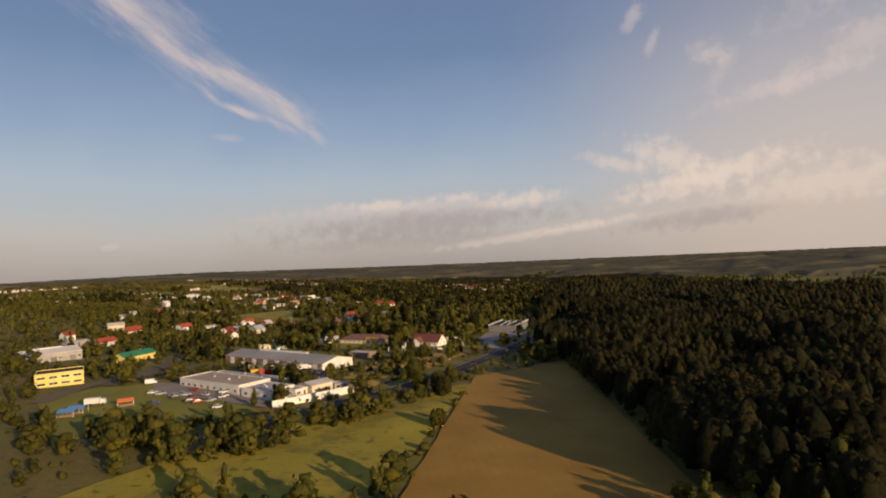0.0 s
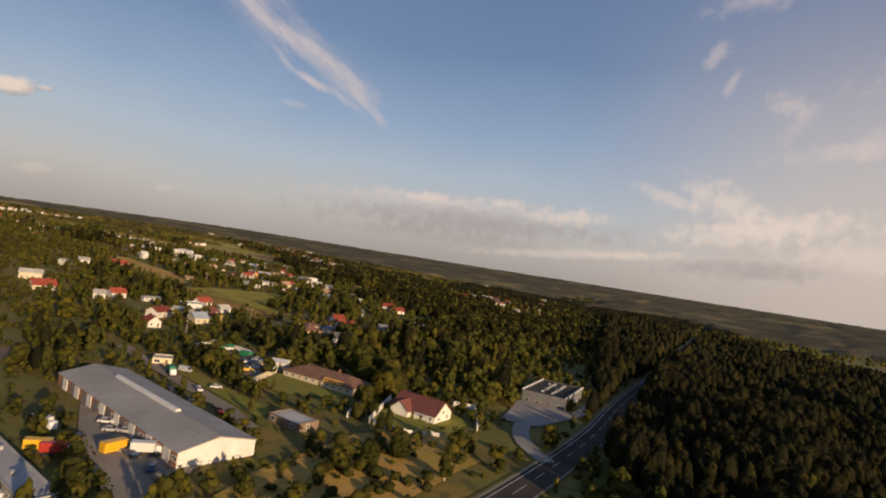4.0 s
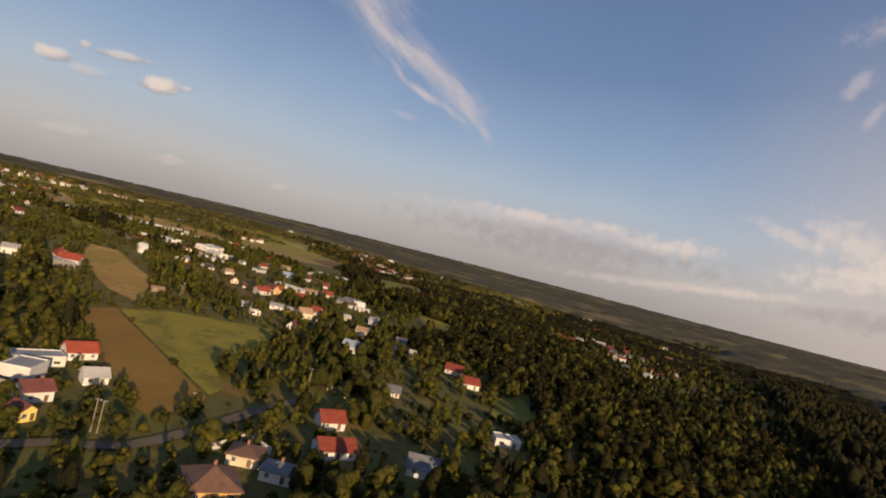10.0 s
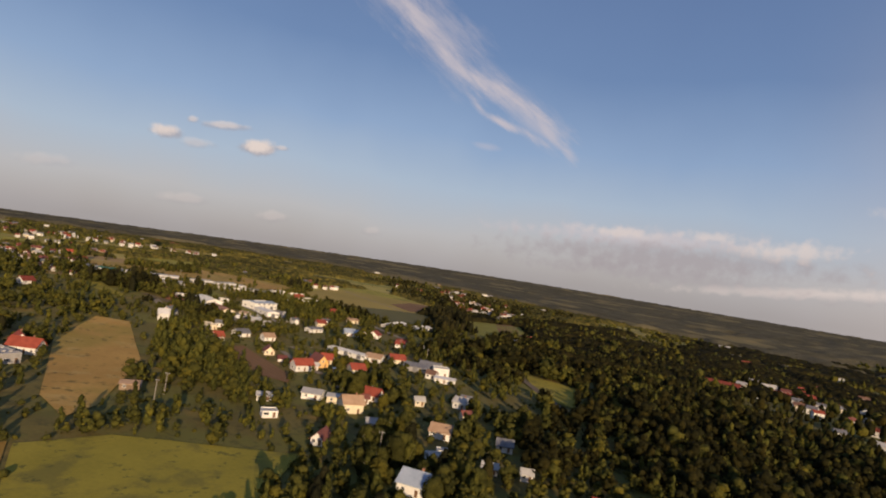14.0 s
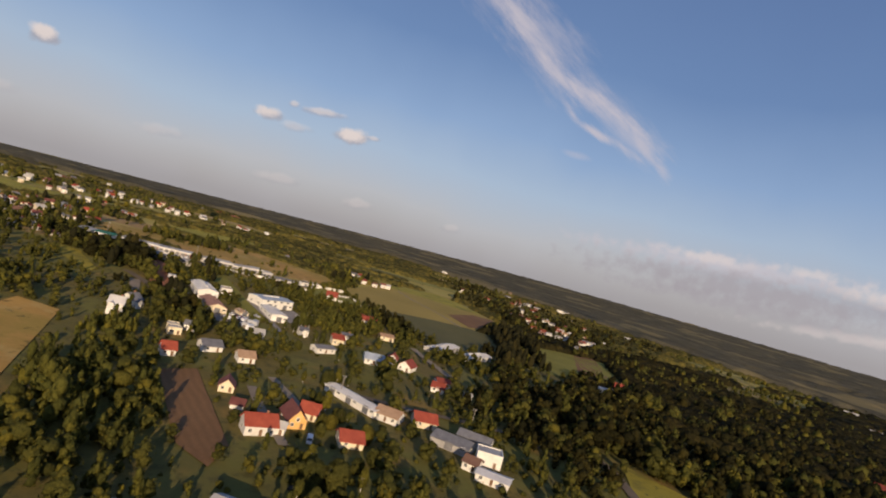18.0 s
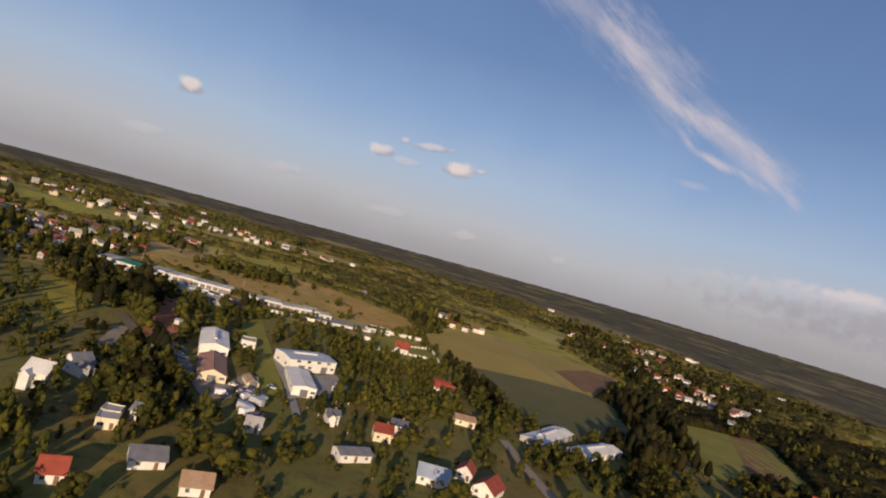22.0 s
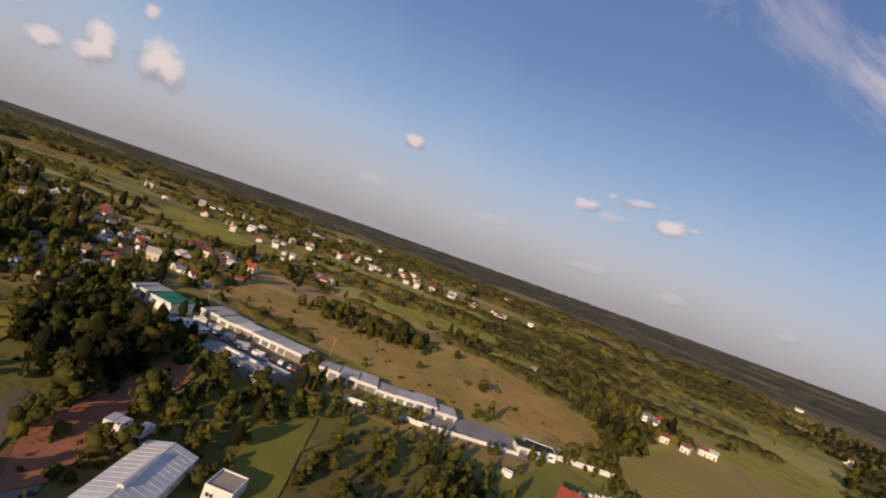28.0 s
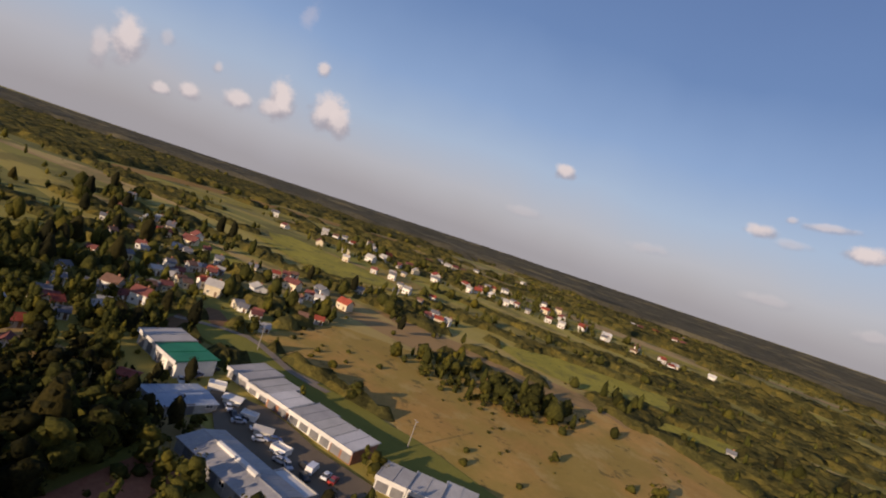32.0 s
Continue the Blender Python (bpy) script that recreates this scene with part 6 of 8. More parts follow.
gable(-816.9, 839.9, 84, 4.2, 4.2, 3.4, 1.2, 'maroon_tile', 'white_render')
gable(-874.4, 831.2, 84, 5.2, 4.9, 3.9, 1.3, 'slate', 'cream_render')
gable(-762.2, 864.5, 100, 4.2, 4.2, 3.4, 1.2, 'brown_tile', 'white_render')
gable(-820.5, 865.7, 87, 4.2, 4.2, 3.4, 1.2, 'grey_sheet', 'white_render')
gable(-802.5, 877.2, 106, 4.4, 4.2, 3.4, 1.2, 'slate', 'cream_render')
gable(-695.6, 905.2, 100, 4.2, 4.2, 2.7, 1.2, 'slate', 'white_render')
gable(-687.3, 911.3, 129, 4.2, 4.2, 2.7, 1.2, 'brown_tile', 'cream_render')
gable(-718.1, 911.6, 104, 4.2, 4.2, 3.4, 1.2, 'grey_sheet', 'white_render')
gable(-666.6, 905.5, 80, 4.2, 4.2, 2.7, 1.2, 'slate', 'white_render')
gable(-627.6, 898.3, 120, 4.2, 4.2, 2.7, 1.2, 'grey_sheet', 'cream_render')
gable(-645.2, 887.5, 100, 4.2, 4.2, 2.7, 1.2, 'slate', 'white_render')
gable(-672.4, 940.4, 124, 4.2, 4.2, 2.7, 1.2, 'slate', 'cream_render')
gable(-666.1, 950.2, 84, 4.2, 4.2, 2.7, 1.2, 'maroon_tile', 'white_render')
gable(-712.6, 966.6, 72, 4.2, 4.2, 3.4, 1.2, 'brown_tile', 'cream_render')
gable(-762.7, 956.5, 79, 4.2, 4.2, 3.4, 1.2, 'maroon_tile', 'cream_render')
gable(-1055.4, 1003.8, 82, 5.7, 5.3, 4.3, 1.5, 'slate', 'white_render')
gable(-1083.8, 1036.5, 100, 6.5, 6.1, 4.9, 1.7, 'brown_tile', 'white_render')
gable(-890.2, 1040.4, 71, 5.3, 5.0, 4.0, 1.4, 'grey_sheet', 'cream_render')
gable(-848.0, 1042.0, 64, 4.2, 4.2, 3.4, 1.2, 'slate', 'white_render')
gable(-769.7, 1066.4, 77, 4.2, 4.2, 3.4, 1.2, 'brown_tile', 'white_render')
gable(-939.9, 1126.3, 54, 5.4, 5.1, 4.1, 1.4, 'grey_sheet', 'white_render')
gable(-1007.6, 1166.5, 67, 6.8, 6.3, 5.1, 1.7, 'slate', 'cream_render')
gable(-938.9, 1177.8, 48, 5.1, 4.7, 3.8, 1.3, 'maroon_tile', 'white_render')
gable(-1020.6, 1243.1, 55, 6.5, 6.1, 4.9, 1.7, 'slate', 'white_render')
gable(-1002.6, 1254.0, 72, 7.1, 6.6, 5.3, 1.8, 'brown_tile', 'cream_render')
gable(-1269.4, 1311.7, 50, 8.0, 6.6, 5.3, 1.8, 'grey_sheet', 'white_render')
gable(-1195.1, 1206.9, 64, 7.9, 6.6, 5.3, 1.8, 'slate', 'white_render')
gable(-1128.2, 1156.6, 94, 7.9, 6.6, 5.3, 1.8, 'maroon_tile', 'cream_render')
gable(-1156.1, 1141.6, 95, 6.7, 6.3, 5.0, 1.7, 'slate', 'white_render')
gable(-904.6, 1299.6, 55, 5.8, 5.5, 4.4, 1.5, 'brown_tile', 'white_render')
gable(-863.2, 1314.9, 62, 6.2, 5.8, 4.7, 1.6, 'grey_sheet', 'cream_render')
gable(-1204.8, 1572.0, 58, 8.6, 6.6, 5.3, 1.8, 'slate', 'white_render')
gable(-2675.0, 2175.5, 60, 23.9, 6.6, 5.3, 1.8, 'maroon_tile', 'white_render')
gable(-2638.3, 2333.9, 73, 26.9, 6.6, 5.3, 1.8, 'slate', 'cream_render')
gable(-2573.6, 2368.0, 44, 21.7, 6.6, 5.3, 1.8, 'brown_tile', 'white_render')
gable(-725.4, 884.1, 113, 4.2, 4.2, 3.4, 1.2, 'grey_sheet', 'white_render')
gable(-703.9, 882.0, 134, 4.2, 4.2, 3.4, 1.2, 'slate', 'cream_render')
gable(-697.1, 868.6, 85, 4.2, 4.2, 2.7, 1.2, 'maroon_tile', 'white_render')
gable(-659.5, 871.6, 145, 4.2, 4.2, 2.7, 1.2, 'slate', 'white_render')
gable(-617.3, 880.2, 119, 4.2, 4.2, 2.7, 1.2, 'brown_tile', 'cream_render')
gable(-603.9, 874.3, 152, 4.2, 4.2, 2.7, 1.2, 'grey_sheet', 'white_render')
gable(-745.3, 901.1, 112, 4.2, 4.2, 3.4, 1.2, 'slate', 'white_render')
gable(-765.9, 907.9, 103, 4.2, 4.2, 3.4, 1.2, 'maroon_tile', 'cream_render')
gable(-664.2, 898.2, 97, 4.2, 4.2, 2.7, 1.2, 'slate', 'white_render')
fence_wall([(-68.0, 222.3), (-55.9, 232.3), (-40.6, 245.7)], 2.6, 'white_render')
fence_wall([(-130.1, 426.3), (-126.3, 449.7), (-95.6, 430.7)], 2.2, 'white_render')
fence_wall([(-80.3, 383.4), (-79.7, 408.7)], 2.2, 'cream_render')
fence_wall([(-36.3, 359.7), (-34.0, 406.2)], 1.8, 'white_render')
fence_wall([(-28.1, 358.1), (-25.3, 406.9)], 2.0, 'white_render')
fence_wall([(-25.3, 406.9), (-16.5, 409.8)], 2.0, 'white_render')
fence_wall([(-0.1, 405.3), (9.3, 404.1), (10.5, 374.1)], 1.8, 'white_render')
picket([(-27.9, 359.1), (-17.1, 353.1), (-3.3, 357.1)], 1.4, 'white_render')
fence_wall([(-111.8, 536.7), (-109.3, 551.2), (-98.5, 546.9)], 1.8, 'white_render')
picket([(-455.9, 1034.7), (-454.3, 1058.6), (-447.5, 1086.8)], 1.6, 'white_render')
picket([(-471.4, 1079.6), (-470.0, 1117.3), (-439.4, 1093.2)], 1.6, 'white_render')
fence_wall([(-501.2, 1101.9), (-491.9, 1133.6)], 2.0, 'white_render')
fence_wall([(-519.9, 999.5), (-506.9, 1032.5), (-496.4, 1075.2)], 1.6, 'white_render')


# hamlets in the woods and fields beyond the market: middle, spread along and across, number of houses
hamlet_rs = np.random.RandomState(31)
for hx, hy, along, across, n in ((-745, 905, 60, 28, 11), (-790, 880, 40, 20, 6), (-955, 1010, 80, 32, 9), (-985, 1075, 60, 40, 7), (-970, 1160, 80, 40, 9), (-945, 1215, 70, 36, 7), (-900, 1305, 80, 26, 5), (-1180, 1500, 80, 25, 6),
                                 (-725, 1000, 45, 20, 6), (-590, 1940, 90, 30, 6), (-440, 1590, 60, 22, 8), (-372, 1520, 45, 18, 7), (-590, 1284, 22, 10, 3), (80, 1330, 60, 20, 6), (90, 1180, 50, 16, 5), (-350, 1545, 40, 15, 4)):
    for _ in range(n):
        a, b = hamlet_rs.uniform(-along, along), hamlet_rs.uniform(-across, across)
        px, py = hx + 0.49 * a - 0.87 * b, hy + 0.87 * a + 0.49 * b
        if min((math.hypot(px - q[0], py - q[1]) for q in SITES), default=99.0) < 15.0:
            continue
        gable(px, py, hamlet_rs.uniform(0, 90), hamlet_rs.uniform(5.5, 9), hamlet_rs.uniform(5.5, 7.5), hamlet_rs.uniform(2.8, 4.2), hamlet_rs.uniform(1.6, 2.8),
              ("red_tile", "grey_sheet", "maroon_tile", "white_sheet", "slate")[hamlet_rs.randint(5)], ("white_render", "white_render", "cream_render")[hamlet_rs.randint(3)])


# ---- vehicles and small works ----
for _n, _c in (("car_white", (0.75, 0.75, 0.74)), ("car_silver", (0.42, 0.43, 0.45)), ("car_blue", (0.05, 0.09, 0.22)), ("car_black", (0.025, 0.025, 0.028)), ("car_red", (0.40, 0.04, 0.03)), ("machine_yellow", (0.75, 0.42, 0.03)), ("tarp_blue", (0.10, 0.25, 0.50)), ("tarp_orange", (0.75, 0.20, 0.05))):
    material(_n, tuple(0.85 * v for v in _c), tuple(min(1.0, 1.1 * v) for v in _c), 0.8, 5.0, 0.35, vary=0.05, spec=0.5)
material("rubber", (0.02, 0.02, 0.02), (0.04, 0.04, 0.04), 2.0, 9.0, 0.8)


def wheel_mesh(r, w):
    bm = bmesh.new()
    bmesh.ops.create_cone(bm, cap_ends=True, segments=12, radius1=r, radius2=r, depth=w)
    bmesh.ops.rotate(bm, verts=bm.verts[:], cent=(0, 0, 0), matrix=Matrix.Rotation(math.pi / 2, 3, "X"))
    return done("wheel", bm, "rubber")


WHEEL, BIG_WHEEL = wheel_mesh(0.32, 0.22), wheel_mesh(0.55, 0.4)
CARS = {}


def wheels(e, mesh, xs, y, r):
    for a in xs:
        for s in (-1, 1):
            ob = part("wheel", mesh, "", e)
            ob.location = (a, s * y, r)


def place(name, build, x, y, turn):
    """Build a vehicle of that kind once; afterwards copy it."""
    m = pose(x, y, float(ground(x, y)) + 0.62, 0, 0, turn)
    if name in CARS:
        return copy_thing(CARS[name], m)
    CARS[name] = build()
    CARS[name].matrix_basis = m
    return CARS[name]


def build_car(paint, word):
    e = tagged(new("car"), f"{word} parked passenger car with dark windows", "car", "parked cars")
    bm = bmesh.new()
    prism(bm, [(-2.1, 0.28), (2.1, 0.28), (2.12, 0.62), (1.95, 0.78), (1.0, 0.88), (-1.7, 0.90), (-2.08, 0.80)], 0, 0, 1)
    for v in bm.verts:
        v.co = Vector((v.co.y, (v.co.x - 0.5) * 1.7, v.co.z))
    part("body", bm, paint, e)
    bm = bmesh.new()
    prism(bm, [(-1.75, 0.88), (1.0, 0.88), (0.35, 1.38), (-1.2, 1.40)], 0, 0, 1)
    for v in bm.verts:
        v.co = Vector((v.co.y, (v.co.x - 0.5) * (1.5 if v.co.z < 1 else 1.3), v.co.z))
    part("glazing", bm, "glass_dark", e, "dark glass cabin")
    bm = bmesh.new()
    box(bm, -1.2, 0.35, -0.62, 0.62, 1.39, 1.45)
    part("roof", bm, paint, e)
    wheels(e, WHEEL, (-1.3, 1.3), 0.75, 0.32)
    return e


def build_van(paint, word):
    e = tagged(new("van"), f"{word} delivery van with a tall box body", "van", "vans")
    bm = bmesh.new()
    prism(bm, [(-2.6, 0.35), (2.5, 0.35), (2.55, 0.95), (1.9, 1.15), (1.35, 2.05), (1.1, 2.25), (-2.6, 2.25)], 0, 0, 1)
    for v in bm.verts:
        v.co = Vector((v.co.y, (v.co.x - 0.5) * 1.9, v.co.z))
    part("body", bm, paint, e)
    bm = bmesh.new()
    prism(bm, [(1.40, 2.02), (1.92, 1.18), (1.96, 1.2), (1.45, 2.05)], 0, 0, 1)
    for v in bm.verts:
        v.co = Vector((v.co.y, (v.co.x - 0.5) * 1.7, v.co.z))
    part("windscreen", bm, "glass_dark", e, "dark windscreen")
    wheels(e, WHEEL, (-1.7, 1.6), 0.85, 0.32)
    return e


def build_truck(paint, word):
    e = tagged(new("truck"), f"lorry with a {word} box body and a white cab", "truck", "trucks")
    bm = bmesh.new()
    box(bm, -4.2, 1.4, -1.15, 1.15, 0.95, 3.1)
    box(bm, -4.25, 1.45, -1.18, 1.18, 3.1, 3.18)
    part("cargo_box", bm, paint, e)
    bm = bmesh.new()
    prism(bm, [(1.6, 0.6), (3.4, 0.6), (3.45, 1.5), (3.1, 2.5), (1.6, 2.6)], 0, 0, 1)
    for v in bm.verts:
        v.co = Vector((v.co.y, (v.co.x - 0.5) * 2.1, v.co.z))
    part("cab", bm, "car_white", e)
    bm = bmesh.new()
    box(bm, -4.2, 3.2, -0.45, 0.45, 0.6, 0.95)
    part("chassis", bm, "rubber", e)
    wheels(e, BIG_WHEEL, (-3.0, -1.8, 2.6), 0.95, 0.55)
    return e


def build_loader(paint, word):
    e = tagged(new("wheel_loader"), "yellow wheel loader with a raised bucket", "machine", "machines")
    bm = bmesh.new()
    prism(bm, [(-2.4, 0.8), (0.8, 0.8), (0.8, 1.6), (-0.4, 1.8), (-2.3, 1.7)], 0, 0, 1)
    for v in bm.verts:
        v.co = Vector((v.co.y, (v.co.x - 0.5) * 1.8, v.co.z))
    part("body", bm, paint, e)
    bm = bmesh.new()
    box(bm, -0.7, 0.5, -0.7, 0.7, 1.7, 3.0)
    part("cab", bm, "glass_dark", e)
    bm = bmesh.new()
    prism(bm, [(0.6, 1.5), (2.8, 0.9), (2.85, 1.15), (0.7, 1.85)], 0, 0, 1)
    for v in bm.verts:
        v.co = Vector((v.co.y, (v.co.x - 0.5) * 1.0, v.co.z))
    part("arm", bm, paint, e)
    bm = bmesh.new()
    prism(bm, [(2.7, 0.4), (3.7, 0.35), (3.6, 0.5), (3.0, 0.6), (2.9, 1.4), (2.75, 1.4)], 0, 0, 1)
    for v in bm.verts:
        v.co = Vector((v.co.y, (v.co.x - 0.5) * 2.4, v.co.z))
    part("bucket", bm, "slate", e, "dark steel bucket")
    wheels(e, BIG_WHEEL, (-1.6, 1.1), 1.0, 0.55)
    return e


def build_tent(paint, word):
    e = tagged(new("market_stall"), f"market stall under a {word} tarpaulin on posts", "stall", "market stalls")
    bm = bmesh.new()
    prism(bm, [(-2.6, 2.0), (0, 2.9), (2.6, 2.0), (2.6, 1.85), (0, 2.75), (-2.6, 1.85)], 0, -3.0, 3.0)
    part("canopy", bm, paint, e)
    for a in (-2.8, 2.8):
        for c in (-2.4, 2.4):
            bm = bmesh.new()
            box(bm, a - 0.05, a + 0.05, c - 0.05, c + 0.05, 0, 1.95)
            part("post", bm, "frame_white", e)
    bm = bmesh.new()
    box(bm, -2.6, 2.6, -1.8, -1.0, 0, 0.85)
    part("counter", bm, "plank", e)
    return e


def build_container(paint, word):
    e = tagged(new("shipping_container"), f"{word} steel container with ribbed sides", "container", "containers")
    bm = bmesh.new()
    box(bm, -3.0, 3.0, -1.2, 1.2, 0.12, 2.55)
    part("body", bm, paint, e)
    for s in (-1.2, 1.2):
        bm = bmesh.new()
        for k in range(12):
            x = -2.8 + k * 0.5
            box(bm, x - 0.09, x + 0.09, s - 0.05, s + 0.05, 0.3, 2.4)
        tagged(part("side_ribs", bm, paint, e, "vertical pressed ribs"), kind="stuff")
    for y in (-0.58, 0.58):
        bm = bmesh.new()
        box(bm, 3.0, 3.06, y - 0.54, y + 0.54, 0.25, 2.45)
        box(bm, 3.06, 3.11, y - 0.04, y + 0.04, 0.25, 2.45)
        part("door", bm, paint, e)
    for x in (-2.9, 2.9):
        bm = bmesh.new()
        box(bm, x - 0.1, x + 0.1, -1.2, 1.2, 0, 0.12)
        part("foot", bm, "slate", e)
    return e


def build_pile(paint, word):
    e = tagged(new("rubble_pile"), "low heap of grey-brown rubble and soil", "heap", "heaps")
    v, f = lump(ico(2), (3.2, 2.4, 1.5), 0.3)
    v[:, 2] = np.maximum(v[:, 2], -0.3)
    part("heap", big_mesh("heap", v, f, paint), "", e)
    return e


PAINTS = {"gravel": "grey", "dirt": "brown", "clay": "red", "car_white": "white", "car_silver": "silver-grey", "car_blue": "dark blue", "car_black": "black", "car_red": "red", "machine_yellow": "yellow", "tarp_blue": "blue", "tarp_orange": "orange", "white_sheet": "white", "green_sheet": "green"}


def car(x, y, turn, paint):
    place("car" + paint, lambda: build_car(paint, PAINTS[paint]), x, y, turn)


def van(x, y, turn, paint):
    place("van" + paint, lambda: build_van(paint, PAINTS[paint]), x, y, turn)


def truck(x, y, turn, paint):
    place("truck" + paint, lambda: build_truck(paint, PAINTS[paint]), x, y, turn)


def loader(x, y, turn, paint):
    place("loader" + paint, lambda: build_loader(paint, PAINTS[paint]), x, y, turn)


def container(x, y, turn, paint):
    place("container" + paint, lambda: build_container(paint, PAINTS[paint]), x, y, turn)


def pile(x, y, turn, paint):
    place("pile" + paint, lambda: build_pile(paint, PAINTS[paint]), x, y, turn)


def tent(x, y, turn, paint):
    place("tent" + paint, lambda: build_tent(paint, PAINTS[paint]), x, y, turn)


POLE = []


def pole(x, y, turn, paint):
    """A tapered concrete pole with a cross-arm and insulators."""
    m = pose(x, y, float(ground(x, y)), 0, 0, turn)
    if POLE:
        copy_thing(POLE[0], m)
        return
    e = tagged(new("power_pole"), "pale concrete power pole with a cross-arm", "pole", "power poles")
    bm = bmesh.new()
    prism(bm, [(-0.18, -0.5), (0.18, -0.5), (0.09, 9.5), (-0.09, 9.5)], 0, -0.12, 0.12)
    part("mast", bm, "concrete", e)
    bm = bmesh.new()
    box(bm, -0.9, 0.9, -0.06, 0.06, 9.0, 9.14)
    part("cross_arm", bm, "slate", e)
    for s in (-0.8, 0.0, 0.8):
        bm = bmesh.new()
        prism(bm, [(-0.07, 9.14), (0.07, 9.14), (0.04, 9.45), (-0.04, 9.45)], 0, s - 0.06, s + 0.06)
        part("insulator", bm, "frame_white", e)
    e.matrix_basis = m
    POLE.append(e)


car(-129.2, 253.7, 20, 'car_white')
car(-124.3, 250.7, 20, 'car_silver')
car(-114.3, 243.1, 30, 'car_black')
car(-104.9, 235.3, 30, 'car_black')
car(-100.9, 233.5, 30, 'car_red')
car(-96.6, 235.3, 60, 'car_silver')
car(-118.4, 233.6, 10, 'car_blue')
car(-89.0, 223.8, 20, 'car_white')
car(-46.6, 221.7, 38, 'car_white')
car(-122.0, 273.7, -30, 'car_silver')
car(-111.5, 265.0, -30, 'car_blue')
car(-103.4, 257.9, -30, 'car_black')
car(-96.8, 250.0, 20, 'car_white')
car(-95.5, 252.2, -30, 'car_silver')
car(-87.7, 366.7, 20, 'car_white')
car(-94.8, 313.2, 10, 'car_white')
car(-86.1, 308.9, 10, 'car_silver')
car(-66.4, 233.3, 30, 'car_white')
van(53.0, 367.1, 70, 'car_white')
van(-141.4, 276.4, 20, 'car_white')
van(-245.6, 822.6, -50, 'car_white')
van(-387.9, 900.8, 70, 'car_white')
van(-108.2, 382.9, -10, 'car_silver')
truck(-142.3, 234.4, 15, 'white_sheet')
truck(-103.9, 301.6, -20, 'white_sheet')
truck(-93.4, 288.1, 20, 'machine_yellow')
truck(-89.1, 287.9, 20, 'car_red')
truck(-109.9, 375.1, -50, 'green_sheet')
loader(-89.1, 398.8, 30, 'machine_yellow')
loader(-92.5, 401.6, 150, 'machine_yellow')
loader(-439.6, 906.2, 20, 'machine_yellow')
tent(-143.4, 218.4, 10, 'tarp_blue')
tent(-142.7, 223.0, 10, 'tarp_blue')
tent(-129.7, 232.8, 30, 'tarp_orange')
car(-89.3, 407.5, 20, 'car_white')
car(-88.6, 411.3, 20, 'car_silver')
car(-85.2, 409.2, 50, 'car_blue')
car(-97.1, 416.3, 40, 'car_white')
car(-109.0, 433.7, 10, 'car_black')
car(-95.2, 423.8, 40, 'car_white')
car(-91.3, 422.2, 40, 'car_silver')
car(-98.9, 427.1, 10, 'car_black')
car(-97.8, 353.0, -50, 'car_black')
car(-87.3, 345.9, -50, 'car_silver')
car(-91.1, 360.0, -50, 'car_white')
car(-74.1, 339.6, -50, 'car_red')
car(-97.4, 320.3, 20, 'car_white')
car(-396.0, 910.4, 60, 'car_white')
car(-392.8, 911.8, 60, 'car_black')
car(-388.6, 910.0, 60, 'car_silver')
car(-387.3, 912.5, 60, 'car_white')
car(-385.1, 908.4, 60, 'car_blue')
car(-391.4, 915.9, 40, 'car_black')
car(-385.6, 912.8, 60, 'car_white')
car(-387.9, 917.2, 60, 'car_black')
car(-390.3, 911.9, 20, 'car_red')
car(-384.6, 915.5, 60, 'car_silver')
car(-428.9, 903.4, 20, 'car_white')
car(-411.5, 902.5, 20, 'car_silver')
car(-404.5, 899.1, 20, 'car_white')
car(-223.3, 793.6, 20, 'car_black')
car(-577.8, 937.5, 20, 'car_white')
car(-563.4, 955.2, 20, 'car_black')
car(-566.9, 953.2, 20, 'car_white')
car(-546.0, 969.8, 40, 'car_white')
car(-543.4, 976.5, 40, 'car_black')
car(-247.8, 889.9, 30, 'car_black')
car(-392.1, 926.2, 10, 'car_white')
car(-387.1, 915.2, 10, 'car_silver')
car(-379.8, 906.1, 80, 'car_white')
car(-365.1, 900.3, 80, 'car_blue')
pole(-141.8, 525.6, 20, '')
pole(-139.8, 525.7, 20, '')
pole(-128.5, 550.5, 20, '')
pole(-112.3, 533.0, 20, '')
pole(-119.4, 612.6, 20, '')
pole(-259.8, 711.5, 20, '')
pole(-160.7, 722.8, 20, '')
pole(-249.9, 914.6, 20, '')
pole(-224.0, 905.8, 20, '')
pole(-275.4, 873.5, 20, '')
pole(-569.1, 1007.9, 20, '')
pole(-622.5, 955.2, 20, '')
pole(-419.4, 884.4, 20, '')
pole(-266.4, 722.5, 20, '')
pole(-30.9, 412.0, 20, '')
pole(-144.7, 452.3, 20, '')
container(-369.3, 901.4, 110, 'car_white')
container(-377.9, 912.2, 110, 'car_silver')
container(-377.1, 910.2, 20, 'car_silver')
car(-388.3, 909.1, 155, 'car_white')
car(-386.8, 911.0, 110, 'car_red')
pile(-383.0, 909.1, 110, 'gravel')
car(-375.1, 907.4, 155, 'car_black')
car(-383.9, 908.2, 20, 'car_white')
car(-386.0, 907.6, 155, 'car_blue')
pile(-386.9, 916.5, 155, 'gravel')
container(-373.1, 902.8, 20, 'car_silver')
car(-376.0, 902.2, 20, 'car_blue')
car(-365.7, 904.0, 65, 'car_silver')
pile(-373.2, 902.8, 110, 'gravel')
pile(-370.2, 903.5, 65, 'dirt')
car(-390.6, 913.1, 20, 'car_white')
car(-383.8, 906.4, 20, 'car_black')
car(-367.7, 900.7, 20, 'car_white')
van(-382.8, 908.7, 110, 'car_white')
car(-366.8, 905.4, 65, 'car_red')
